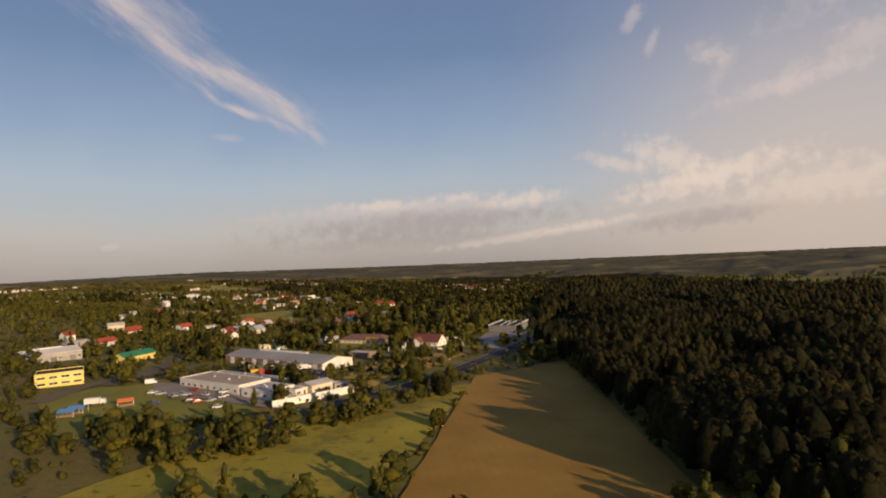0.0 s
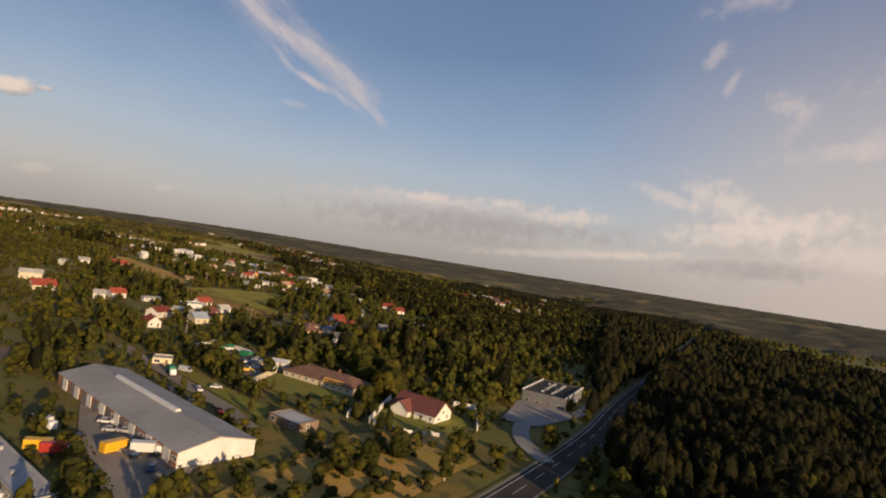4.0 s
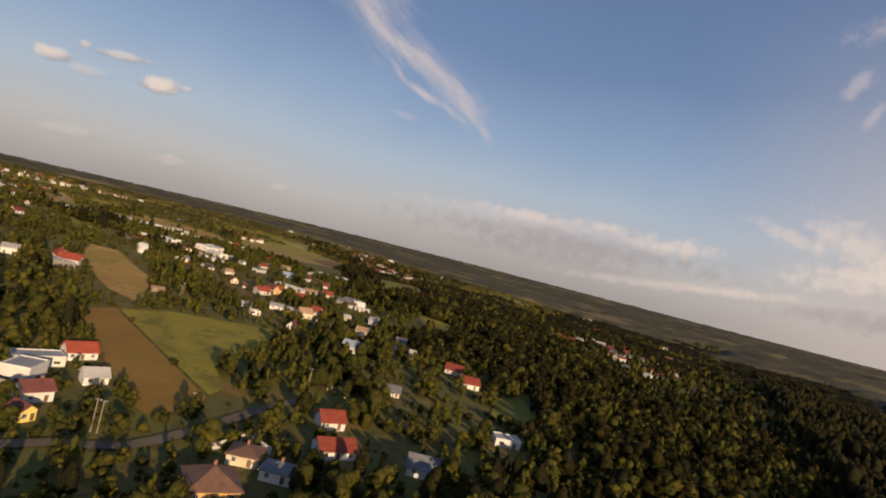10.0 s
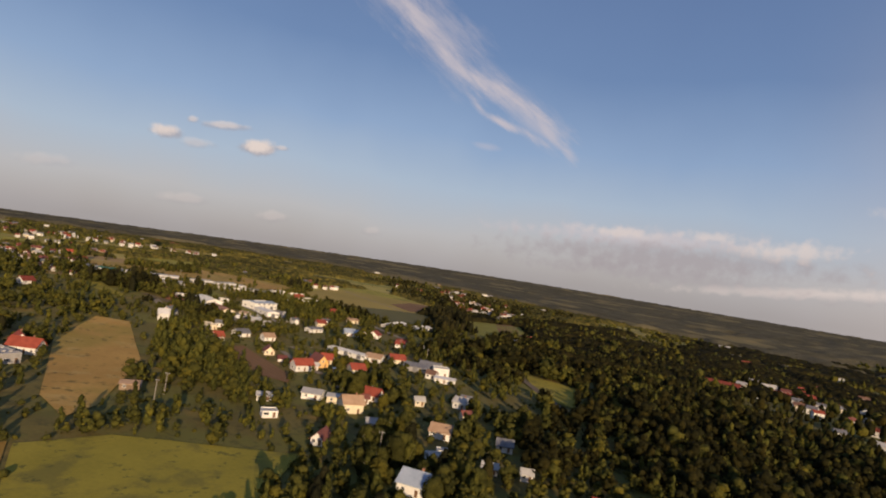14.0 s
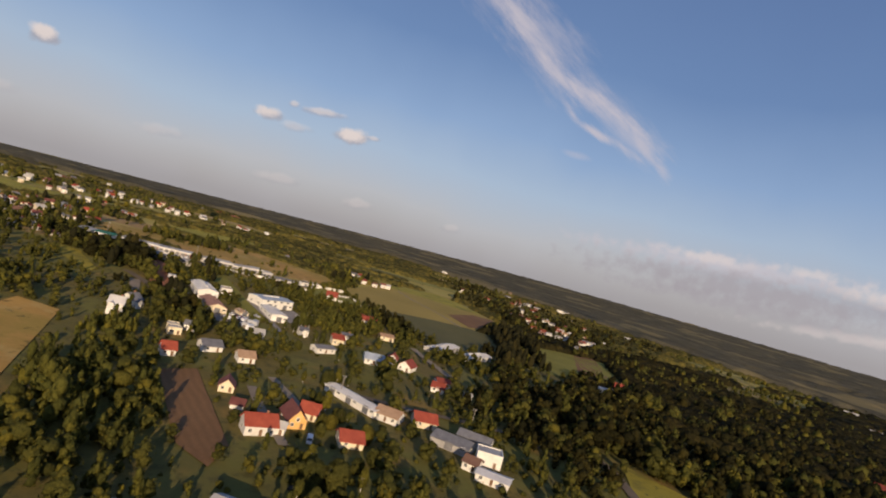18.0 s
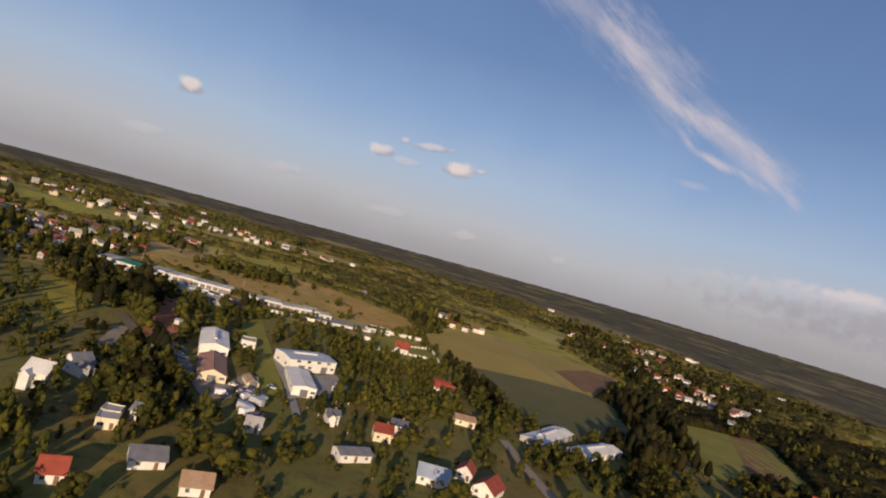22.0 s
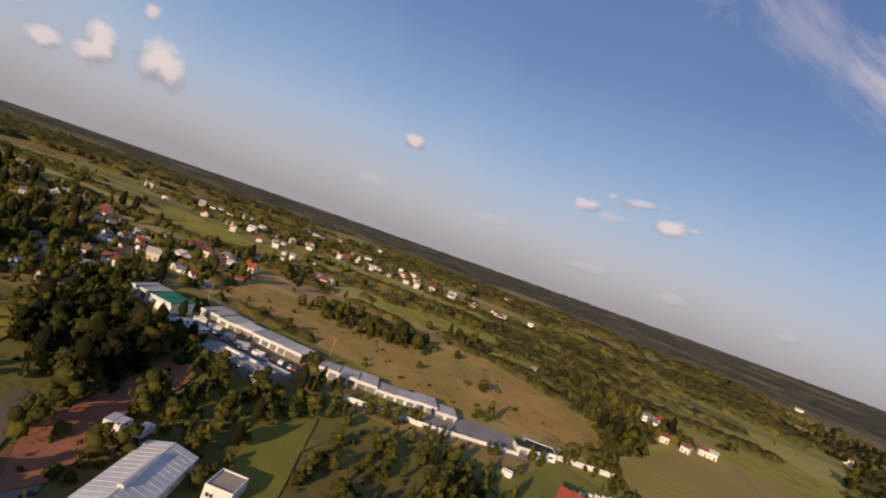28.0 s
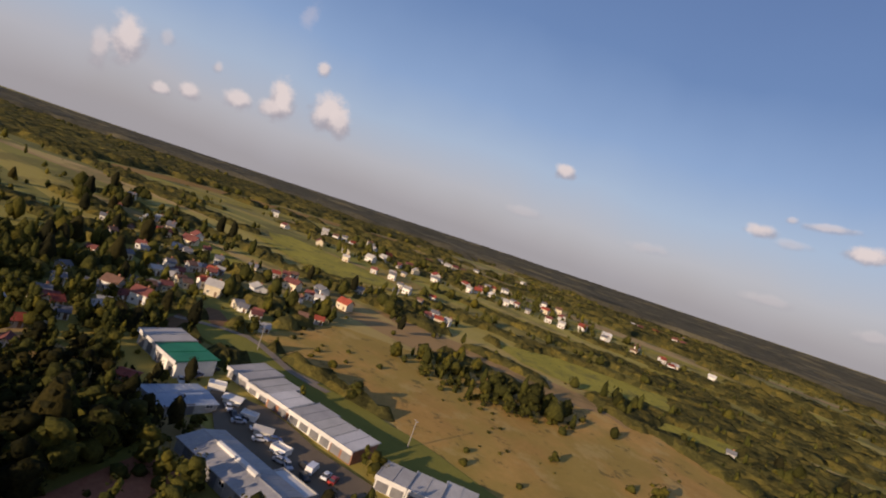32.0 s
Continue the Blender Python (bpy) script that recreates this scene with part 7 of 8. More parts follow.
pile(-376.0, 906.2, 20, 'dirt')
car(-370.2, 901.1, 155, 'car_blue')
car(-558.1, 962.5, 110, 'car_white')
car(-538.6, 976.3, 20, 'car_black')
car(-539.8, 983.6, 155, 'car_red')
car(-561.9, 957.5, 110, 'car_black')
van(-542.5, 978.0, 155, 'car_white')
car(-552.7, 963.7, 110, 'car_white')
car(-553.9, 967.6, 110, 'car_blue')
car(-543.8, 969.9, 65, 'car_silver')
car(-560.2, 957.1, 110, 'car_silver')
car(-542.3, 971.8, 20, 'car_silver')
car(-541.2, 981.8, 155, 'car_white')
car(-597.9, 940.8, 20, 'car_blue')
car(-600.2, 934.6, 155, 'car_blue')
container(-595.2, 941.2, 110, 'green_sheet')
car(-604.7, 936.0, 20, 'car_blue')
car(-584.4, 941.0, 155, 'car_blue')
car(-590.6, 940.4, 110, 'car_blue')
car(-591.6, 944.9, 155, 'car_black')
car(-106.5, 242.3, 110, 'car_red')
car(-93.8, 241.6, 65, 'car_white')
car(-114.4, 249.4, 155, 'car_silver')
car(-111.9, 247.2, 20, 'car_silver')
car(-124.7, 251.9, 110, 'car_black')
car(-116.5, 245.8, 155, 'car_silver')
car(-112.1, 256.7, 155, 'car_red')
car(-103.6, 246.3, 155, 'car_silver')
car(-76.8, 295.7, 155, 'car_blue')
car(-92.9, 299.5, 110, 'car_black')
car(-89.9, 307.9, 20, 'car_silver')
container(-81.4, 296.1, 65, 'machine_yellow')
car(-76.7, 298.2, 110, 'car_black')
truck(-73.0, 297.5, 20, 'white_sheet')
pile(-80.7, 299.0, 110, 'gravel')
pile(-62.9, 287.5, 20, 'gravel')
car(-67.5, 289.4, 110, 'car_blue')
pile(-67.5, 291.4, 110, 'gravel')
container(-102.0, 428.6, 155, 'green_sheet')
car(-99.5, 405.9, 65, 'car_white')
car(-96.0, 408.3, 65, 'car_black')
car(-103.1, 415.0, 20, 'car_red')
car(-103.4, 418.5, 110, 'car_white')
pile(-91.9, 416.3, 20, 'dirt')
container(-118.7, 438.8, 110, 'green_sheet')
pile(-121.5, 427.0, 20, 'dirt')
car(-93.8, 419.3, 110, 'car_silver')
car(-111.9, 415.3, 155, 'car_black')
truck(-475.0, 919.4, 153, 'white_sheet')
truck(-473.3, 921.4, 153, 'white_sheet')
truck(-471.4, 927.0, 153, 'white_sheet')


# ---- trees ----
def leaves(n, shape, size):
    """Small leafy flakes over the outside of an oval crown; shape gives a point from two random numbers."""
    V, F = [], []
    for k in range(n):
        c, out = shape(rs.rand(), rs.rand() * 2 * math.pi)
        a = rs.randn(3)
        a -= out * (a @ out) * 0.6
        a /= np.linalg.norm(a) + 1e-6
        b = np.cross(out, a)
        s = size * (0.6 + 0.9 * rs.rand())
        c = c * (0.93 + 0.16 * rs.rand())
        V += [c - a * s, c + b * s * 0.8 + out * s * 0.3, c + a * s, c - b * s * 0.8 + out * s * 0.2]
        F += [[4 * k, 4 * k + 1, 4 * k + 2], [4 * k, 4 * k + 2, 4 * k + 3]]
    return np.array(V), np.array(F)


def join(parts):
    V, F, n = [], [], 0
    for v, f in parts:
        V.append(v)
        F.append(f + n)
        n += len(v)
    return np.concatenate(V), np.concatenate(F)


def oval(rx, rz, cz, taper):
    def go(a, b):
        t = math.acos(1 - 2 * (0.06 + 0.9 * a))
        k = 1 - taper * (math.cos(t) * 0.5 + 0.5)
        p = np.array([math.sin(t) * math.cos(b) * rx * k, math.sin(t) * math.sin(b) * rx * k, math.cos(t) * rz])
        o = p / np.array([rx, rx, rz])
        return p + (0, 0, cz), o / (np.linalg.norm(o) + 1e-6)

    return go


SPECIES = {"broad": dict(h=9.8, rx=4.5, taper=0.28, base=0.08, leaf="leaf_broad", bark="bark"), "birch": dict(h=11.0, rx=2.8, taper=0.55, base=0.10, leaf="leaf_birch", bark="bark_birch"),
           "pine": dict(h=15.5, rx=3.5, taper=0.55, base=0.25, leaf="leaf_pine", bark="bark"), "oak": dict(h=10.2, rx=4.0, taper=0.3, base=0.08, leaf="leaf_oak_shaded", bark="bark"), "shrub": dict(h=3.0, rx=2.1, taper=0.2, base=0.05, leaf="leaf_broad", bark="bark")}


def tree_meshes(sp):
    p = SPECIES[sp]
    h, rx, base = p["h"], p["rx"], p["base"]
    rz, cz = h * (1 - base) / 2, h * (base + (1 - base) / 2)
    shp = oval(rx, rz, cz, p["taper"])
    parts = []
    for k in range(9):
        c, o = shp(0.04 + 0.9 * (k + rs.rand()) / 9, rs.rand() * 6.283)
        c = np.array([c[0] * 0.55, c[1] * 0.55, c[2]])
        s = rx * (0.42 + 0.22 * rs.rand()) * (1 - p["taper"] * 0.6 * max(0, (c[2] - cz) / rz))
        v, f = lump(ICO2, (s * 0.92, s * 0.92, s), 0.2)
        parts.append((v + c, f))
    parts.append(leaves(420, shp, rx * 0.13))
    v, f = join(parts)
    crown = big_mesh("crown", v, f, p["leaf"])
    # trunk and a few limbs
    V, F = [], []

    def limb(a, b, r0, r1):
        n = len(V)
        a, b = np.array(a, float), np.array(b, float)
        d = (b - a) / np.linalg.norm(b - a)
        u = np.cross(d, (0.3, 0.9, 0.1))
        u /= np.linalg.norm(u)
        w = np.cross(d, u)
        for q, r in ((a, r0), (b, r1)):
            for k in range(6):
                V.append(q + r * (math.cos(k * 1.0472) * u + math.sin(k * 1.0472) * w))
        for k in range(6):
            j = (k + 1) % 6
            F.append([n + k, n + j, n + 6 + j])
            F.append([n + k, n + 6 + j, n + 6 + k])

    r = h * 0.018
    limb((0, 0, -0.8), (0.1, 0.05, h * 0.45), r, r * 0.7)
    limb((0.1, 0.05, h * 0.45), (0, 0, h * 0.9), r * 0.7, r * 0.2)
    for k in range(5):
        a, z = k * 1.3 + rs.rand(), h * (base + 0.12 + 0.1 * k)
        limb((0.05, 0, z), (math.cos(a) * rx * 0.7, math.sin(a) * rx * 0.7, z + rx * 0.5), r * 0.4, r * 0.12)
    trunk = big_mesh("trunk", np.array(V), np.array(F), p["bark"])
    return crown, trunk


def spire(h, rx, base, sides=6):
    """A ragged conifer crown: rings that narrow to a tip, uneven all round."""
    V, F = [], []
    for z, r in ((base, 0.62), (base + 0.2, 1.0), (0.72, 0.8), (0.9, 0.45)):
        for k in range(sides):
            a, q = (k + 0.5 * rs.rand()) * 2 * math.pi / sides, rx * r * (0.65 + 0.7 * rs.rand())
            V.append((q * math.cos(a), q * math.sin(a), h * (z + 0.08 * (rs.rand() - 0.5))))
    V.append((0.2 * rs.randn(), 0.2 * rs.randn(), h))
    for ring in range(3):
        for k in range(sides):
            a, b = ring * sides + k, ring * sides + (k + 1) % sides
            F += [[a, b, b + sides], [a, b + sides, a + sides]]
    F += [[3 * sides + k, 3 * sides + (k + 1) % sides, 4 * sides] for k in range(sides)]
    return np.array(V), np.array(F)


def egg(sp, rough):
    """One uneven mass of foliage, narrower towards its top."""
    p = SPECIES[sp]
    h, rx, base = p["h"], p["rx"], p["base"]
    rz, cz = h * (1 - base) / 2, h * (base + (1 - base) / 2)
    v, f = lump(ICO1, (rx * 0.9, rx * 0.9, rz * 0.95), rough)
    slim = 1 - p["taper"] * np.clip(v[:, 2:3] / rz * 0.5 + 0.5, 0, 1)
    v = v * np.concatenate([slim, slim, np.ones_like(slim)], 1)
    return v + (0.25 * rx * (rs.rand() - 0.5), 0.25 * rx * (rs.rand() - 0.5), cz), f, oval(rx, rz, cz, p["taper"])


def mid_tree(sp):
    """Uneven masses of foliage, one over the other, with leafy flakes all over them."""
    p = SPECIES[sp]
    h, rx, base = p["h"], p["rx"], p["base"]
    if sp == "pine":
        return join([spire(h * 0.96, rx * 0.8, base, 7), leaves(44, oval(rx * 1.05, h * 0.39, h * 0.62, 0.6), rx * 0.17)])
    rz, cz = h * (1 - base) / 2, h * (base + (1 - base) / 2)
    shp = oval(rx, rz, cz, p["taper"])
    parts, a0 = [], rs.rand() * 6.283
    for k in range(4):
        up = (-0.45, -0.1, 0.2, 0.62)[k]
        w = 1 - p["taper"] * (up * 0.5 + 0.5)
        a, r = a0 + 2.4 * k + 0.6 * rs.rand(), rx * w * (0.22 + 0.22 * rs.rand())
        v, f = lump(ICO1, (rx * w * (0.5 + 0.25 * rs.rand()), rx * w * (0.5 + 0.25 * rs.rand()), rz * (0.34 + 0.16 * rs.rand())), 0.32)
        parts.append((v + (r * math.cos(a), r * math.sin(a), cz + rz * up), f))
    parts.append(leaves(50, shp, rx * 0.14))
    return join(parts)


def bush(sp):
    """One mass with leafy flakes, for trees farther off."""
    p = SPECIES[sp]
    h, rx, base = p["h"], p["rx"], p["base"]
    if sp == "pine":
        return spire(h, rx, base, 5)
    v, f, shp = egg(sp, 0.34)
    if sp == "shrub":
        return join([(v, f), leaves(6, shp, rx * 0.24)])
    a, w = rs.rand() * 6.283, 0.55 + 0.15 * rs.rand()
    side = v * (w, w, w) + (0.45 * rx * math.cos(a), 0.45 * rx * math.sin(a), 0.1 * h)
    return join([(v * (0.9, 0.9, 1.0), f), (side, f), leaves(7, shp, rx * 0.24)])


TREES = {sp: [tree_meshes(sp) for _ in range(3)] for sp in SPECIES}
MID = {sp: [mid_tree(sp) for _ in range(8)] for sp in SPECIES}
FAR = {sp: [bush(sp) for _ in range(6)] for sp in SPECIES}


def wood(poly, density, mix):
    WOODS.append((np.asarray(poly, float), density, mix))


wood([(57.3, 405.9), (57.0, 303.8), (51.7, 188.7), (55.7, 134.8), (78.3, 106.8), (615.6, 807.3), (328.8, 1571.1)], 0.046, 'pine')
wood([(-83.1, 430.6), (-44.3, 422.3), (-26.5, 406.6), (17.5, 414.2), (37.0, 483.2), (63.4, 548.4), (4.3, 637.0), (-94.8, 525.2), (-123.3, 485.0)], 0.022, 'mixed')
wood([(-238.7, 718.5), (-218.0, 745.4), (-295.0, 798.1), (-403.0, 854.0), (-405.3, 835.2), (-347.9, 782.7)], 0.022, 'birch')
wood([(-384.2, 944.7), (-429.3, 992.9), (-433.5, 1088.2), (-368.2, 1033.3), (-355.4, 990.8), (-359.3, 950.7)], 0.02, 'young')
wood([(-458.6, 1004.2), (-458.5, 1058.0), (-432.8, 1080.9), (-385.5, 1031.6), (-382.6, 959.6)], 0.022, 'young')
wood([(-555.5, 892.6), (-583.8, 904.9), (-576.8, 935.9), (-542.0, 943.2), (-525.3, 916.8), (-512.8, 910.4)], 0.022, 'dark')
wood([(-527.1, 945.6), (-516.6, 963.1), (-508.9, 978.3), (-501.9, 949.7)], 0.02, 'thicket')
wood([(-605.0, 898.5), (-649.6, 907.4), (-627.5, 923.1), (-574.8, 924.2), (-574.6, 907.7)], 0.022, 'mixed')
wood([(-254.5, 940.0), (-241.1, 1000.4), (-186.3, 1104.9), (-147.6, 1047.2), (-193.7, 908.1), (-235.9, 922.9)], 0.022, 'dark')
wood([(-23.4, 900.4), (167.1, 995.8), (426.3, 1245.4), (170.9, 730.9), (-24.5, 572.4), (-35.0, 629.1)], 0.022, 'dark')
wood([(-139.7, 898.3), (-59.9, 1055.0), (-13.6, 978.8), (-14.2, 827.7), (-111.9, 723.2)], 0.022, 'dark')
wood([(-396.5, 1329.8), (-337.9, 1273.7), (-267.3, 1136.4), (-286.8, 1068.0), (-363.4, 1228.3)], 0.012, 'pine')
wood([(-79.5, 209.5), (-63.6, 217.1), (-44.8, 215.1), (-47.4, 205.2), (-74.6, 193.3)], 0.012, 'hedge')
wood([(-98.3, 208.0), (-87.4, 207.5), (-76.6, 192.9), (-82.8, 189.0)], 0.01, 'hedge')
wood([(-196.1, 411.7), (-171.9, 430.3), (-130.0, 342.5), (-153.8, 346.7)], 0.022, 'mixed')
wood([(-471.5, 869.2), (-462.3, 889.3), (-433.4, 889.9), (-386.2, 885.2), (-388.1, 869.4)], 0.022, 'dark')
wood([(-490.8, 899.5), (-499.8, 908.3), (-419.7, 896.4), (-419.6, 892.0)], 0.02, 'mixed')
wood([(-529.2, 868.8), (-644.9, 925.8), (-579.6, 954.5), (-539.0, 941.9), (-493.3, 907.4), (-481.2, 869.1)], 0.022, 'mixed')
wood([(-525.5, 948.1), (-564.2, 1000.4), (-490.8, 983.4), (-458.8, 949.7), (-480.6, 947.1)], 0.022, 'mixed')
wood([(-495.3, 998.0), (-476.6, 1051.8), (-445.2, 1021.8), (-458.6, 1004.2)], 0.022, 'mixed')
wood([(-541.9, 881.3), (-582.7, 898.2), (-554.2, 941.4), (-504.3, 924.2), (-488.4, 899.7), (-486.2, 892.6)], 0.022, 'dark')
wood([(-726.0, 821.5), (-778.2, 839.3), (-724.0, 890.6), (-660.8, 917.0), (-580.9, 900.9), (-562.6, 889.6)], 0.014, 'mixed')
wood([(-175.4, 681.5), (-174.5, 734.1), (-142.2, 726.7), (-114.9, 733.9), (-116.7, 713.8), (-166.7, 663.9)], 0.022, 'mixed')
wood([(-210.7, 661.0), (-193.1, 665.6), (-183.2, 658.2), (-195.9, 647.5)], 0.014, 'mixed')
wood([(-162.7, 638.8), (-162.3, 704.4), (-137.0, 709.9), (-117.6, 616.5), (-135.2, 593.5)], 0.022, 'mixed')
wood([(-146.6, 479.8), (-115.1, 493.5), (-90.2, 487.5), (-83.8, 477.9), (-116.1, 453.5)], 0.02, 'mixed')
wood([(-61.2, 523.2), (-18.3, 560.0), (1.5, 546.4), (-53.4, 501.2)], 0.022, 'mixed')
wood([(-196.0, 456.8), (-193.9, 486.5), (-130.7, 409.1), (-153.6, 412.3)], 0.022, 'mixed')
wood([(-124.9, 411.8), (-104.7, 414.3), (-79.5, 370.4), (-95.8, 376.5)], 0.022, 'mixed')
wood([(-336.5, 626.1), (-255.8, 654.0), (-205.5, 573.3), (-265.2, 544.9)], 0.008, 'mixed')
wood([(-440.7, 859.7), (-456.1, 891.3), (-437.2, 898.8), (-396.3, 883.5), (-360.3, 887.7), (-362.4, 855.1)], 0.022, 'mixed')
wood([(-474.4, 1025.0), (-433.3, 1099.7), (-342.9, 1041.8), (-351.4, 942.4), (-395.1, 966.3)], 0.022, 'young')
wood([(-546.1, 1467.8), (-434.9, 1413.3), (-331.2, 1198.8), (-327.1, 1236.1), (-404.3, 1467.4), (-556.3, 1674.1), (-593.3, 1587.0)], 0.02, 'dark')
wood([(-329.0, 1130.1), (-238.3, 1043.9), (-275.2, 1395.8), (-133.7, 1399.7), (21.1, 1503.8), (-33.9, 1138.0), (-159.0, 887.5), (-215.4, 930.8)], 0.022, 'dark')
wood([(-175.3, 1244.9), (21.3, 1362.9), (228.1, 1256.6), (254.9, 1072.2), (140.1, 803.4), (-18.0, 634.2), (-54.2, 699.3), (-94.2, 868.0)], 0.022, 'dark')
wood([(-165.8, 613.3), (-163.1, 658.8), (-138.7, 705.4), (-109.7, 639.0), (-120.9, 592.4), (-141.3, 583.0)], 0.022, 'birch')
wood([(-455.6, 751.8), (-408.4, 741.3), (-252.9, 628.7), (-213.0, 586.6), (-222.7, 581.9)], 0.022, 'mixed')
wood([(6.2, 247.2), (13.4, 262.5), (-15.1, 137.9), (-21.8, 138.3)], 0.03, 'hedge')
wood([(-87.1, 180.2), (-64.4, 209.5), (-22.9, 249.5), (16.2, 290.4), (15.0, 272.3), (-21.6, 234.5), (-60.6, 196.8), (-81.7, 168.8)], 0.03, 'hedge')
wood([(-702.9, 831.1), (-803.7, 848.0), (-772.8, 906.7), (-727.9, 926.4), (-649.5, 926.3), (-617.7, 912.5), (-562.6, 889.6)], 0.012, 'mixed')
wood([(-882.2, 805.8), (-867.7, 891.5), (-802.3, 936.3), (-772.8, 906.7), (-806.3, 837.0)], 0.012, 'mixed')
wood([(-676.0, 930.1), (-743.5, 961.8), (-711.8, 1009.4), (-668.4, 1010.7), (-666.9, 974.9), (-661.0, 942.4)], 0.01, 'garden')
wood([(-668.4, 1010.7), (-695.9, 1056.3), (-657.1, 1093.3), (-635.9, 1071.4), (-653.9, 1039.1)], 0.014, 'young')
wood([(-681.2, 1146.9), (-676.4, 1217.2), (-600.7, 1178.4), (-612.2, 1138.2)], 0.014, 'young')
wood([(-806.9, 1011.0), (-828.2, 1060.5), (-779.0, 1144.5), (-753.6, 1234.0), (-694.4, 1291.9), (-718.1, 1303.8), (-824.3, 1220.5), (-882.8, 1070.9)], 0.01, 'garden')
wood([(-733.9, 1295.8), (-639.8, 1234.3), (-577.5, 1184.8), (-570.2, 1160.9)], 0.02, 'mixed')
wood([(-679.6, 1619.9), (-1110.6, 3023.3), (-673.4, 3089.1), (-356.6, 1504.5), (-368.9, 1324.0), (-449.1, 1441.0), (-576.6, 1603.6)], 0.012, 'dark')
wood([(-567.1, 1198.4), (-560.1, 1212.3), (-525.2, 1246.5), (-548.0, 1401.0), (-565.5, 1418.4), (-572.5, 1272.0)], 0.012, 'mixed')
wood([(-630.7, 1247.1), (-511.4, 1187.0), (-521.4, 1183.6), (-588.6, 1199.7)], 0.03, 'mixed')
wood([(-458.8, 1116.6), (-393.8, 1094.0), (-342.9, 1041.8), (-343.7, 1026.6), (-403.0, 1065.6)], 0.025, 'dark')
wood([(-107.6, 191.0), (-84.0, 189.4), (-52.6, 192.9), (-36.0, 212.7), (-10.7, 236.8), (-3.3, 245.7), (-2.0, 236.5), (-33.0, 199.7), (-46.2, 179.6), (-58.1, 167.0), (-83.5, 160.2)], 0.07, 'thicket')
wood([(-83.5, 230.4), (-48.0, 263.9), (-17.0, 320.3), (5.1, 362.3), (-9.0, 275.8), (-41.1, 234.2)], 0.012, 'garden')
wood([(-770.3, 917.6), (-850.1, 995.8), (-816.7, 1117.8), (-790.2, 1090.1), (-767.0, 1007.5), (-687.4, 939.8)], 0.012, 'garden')
wood([(-1061.5, 1007.6), (-1347.9, 1273.1), (-1040.1, 1338.9), (-935.2, 1266.0), (-979.3, 1143.0), (-941.2, 1000.2)], 0.008, 'garden')
wood([(-640.5, 951.7), (-690.3, 987.7), (-671.8, 1063.7), (-665.3, 1134.2), (-580.9, 1164.2), (-551.6, 1123.8), (-539.3, 1043.6), (-577.9, 1016.3)], 0.0035, 'hedge')
wood([(-657.7, 1009.2), (-702.0, 1050.6), (-668.5, 1098.1), (-632.7, 1102.7), (-618.6, 1077.0), (-630.1, 1039.1)], 0.05, 'thicket')
wood([(-442.1, 899.1), (-492.0, 912.5), (-539.6, 944.8), (-534.7, 945.3), (-487.5, 913.5), (-445.8, 901.8)], 0.04, 'hedge')
wood([(-450.9, 907.4), (-483.7, 923.0), (-526.6, 947.0), (-519.6, 946.8), (-479.4, 923.8), (-447.6, 909.0)], 0.03, 'hedge')
wood([(-527.4, 892.1), (-530.9, 908.9), (-528.2, 939.0), (-524.9, 944.5), (-503.4, 930.0), (-473.5, 907.6)], 0.03, 'dark')
wood([(-531.5, 944.2), (-525.8, 973.0), (-512.7, 987.6), (-490.5, 983.7), (-493.7, 959.9), (-507.4, 945.2)], 0.02, 'thicket')
wood([(-459.1, 1469.4), (-477.8, 1848.2), (-284.1, 1990.8), (-234.7, 1386.2), (-281.3, 1151.9), (-333.5, 1252.1)], 0.02, 'dark')
wood([(47.8, 365.6), (54.0, 295.9), (50.0, 185.8), (54.0, 132.4), (56.5, 132.3), (53.5, 185.6), (58.3, 295.7), (52.4, 372.8)], 0.05, 'mixed')
wood([(-690.0, 1132.0), (-716.0, 1190.0), (-660.0, 1250.0), (-572.0, 1206.0), (-566.0, 1180.0), (-640.0, 1150.0)], 0.05, 'young')
wood([(-560.0, 850.0), (-640.0, 900.0), (-690.0, 935.0), (-760.0, 930.0), (-830.0, 900.0), (-900.0, 820.0), (-760.0, 760.0)], 0.013, 'mixed')
wood([(-690.0, 940.0), (-760.0, 945.0), (-800.0, 1010.0), (-780.0, 1085.0), (-700.0, 1040.0)], 0.008, 'mixed')
wood([(-560.0, 1120.0), (-500.0, 1128.0), (-590.0, 1300.0), (-640.0, 1262.0)], 0.02, 'mixed')
wood([(-54.0, 254.0), (-47.0, 298.0), (-30.0, 343.0), (-2.0, 368.0), (11.0, 340.0), (-12.0, 290.0), (-34.0, 254.0)], 0.045, 'hedge')
wood([(-900.0, 960.0), (-990.0, 930.0), (-1050.0, 1060.0), (-1010.0, 1200.0), (-930.0, 1330.0), (-880.0, 1300.0), (-900.0, 1180.0), (-930.0, 1090.0)], 0.009, 'garden')
wood([(-645.0, 1254.0), (-566.0, 1193.0), (-523.0, 1162.0), (-470.0, 1118.0), (-440.0, 1098.0), (-436.0, 1090.0), (-486.0, 1122.0), (-520.0, 1150.0), (-562.0, 1180.0), (-640.0, 1240.0)], 0.06, 'thicket')


def clear_fronts(x, y, kind):
    """No tall tree close before a house front."""
    ok = np.ones(len(x), bool)
    for sx, sy, r, rot, hw, hd in SITES:
        c, s = math.cos(radians(rot)), math.sin(radians(rot))
        u, v = c * (x - sx) + s * (y - sy), c * (y - sy) - s * (x - sx)
        deep = np.where(kind == "shrub", 1.0, 5.0 if 0.49 * sy - 0.87 * sx > 900 else 9.0)
        ok &= ~((np.abs(u) < hw) & (v < 0) & (v > -hd - deep))
    return ok


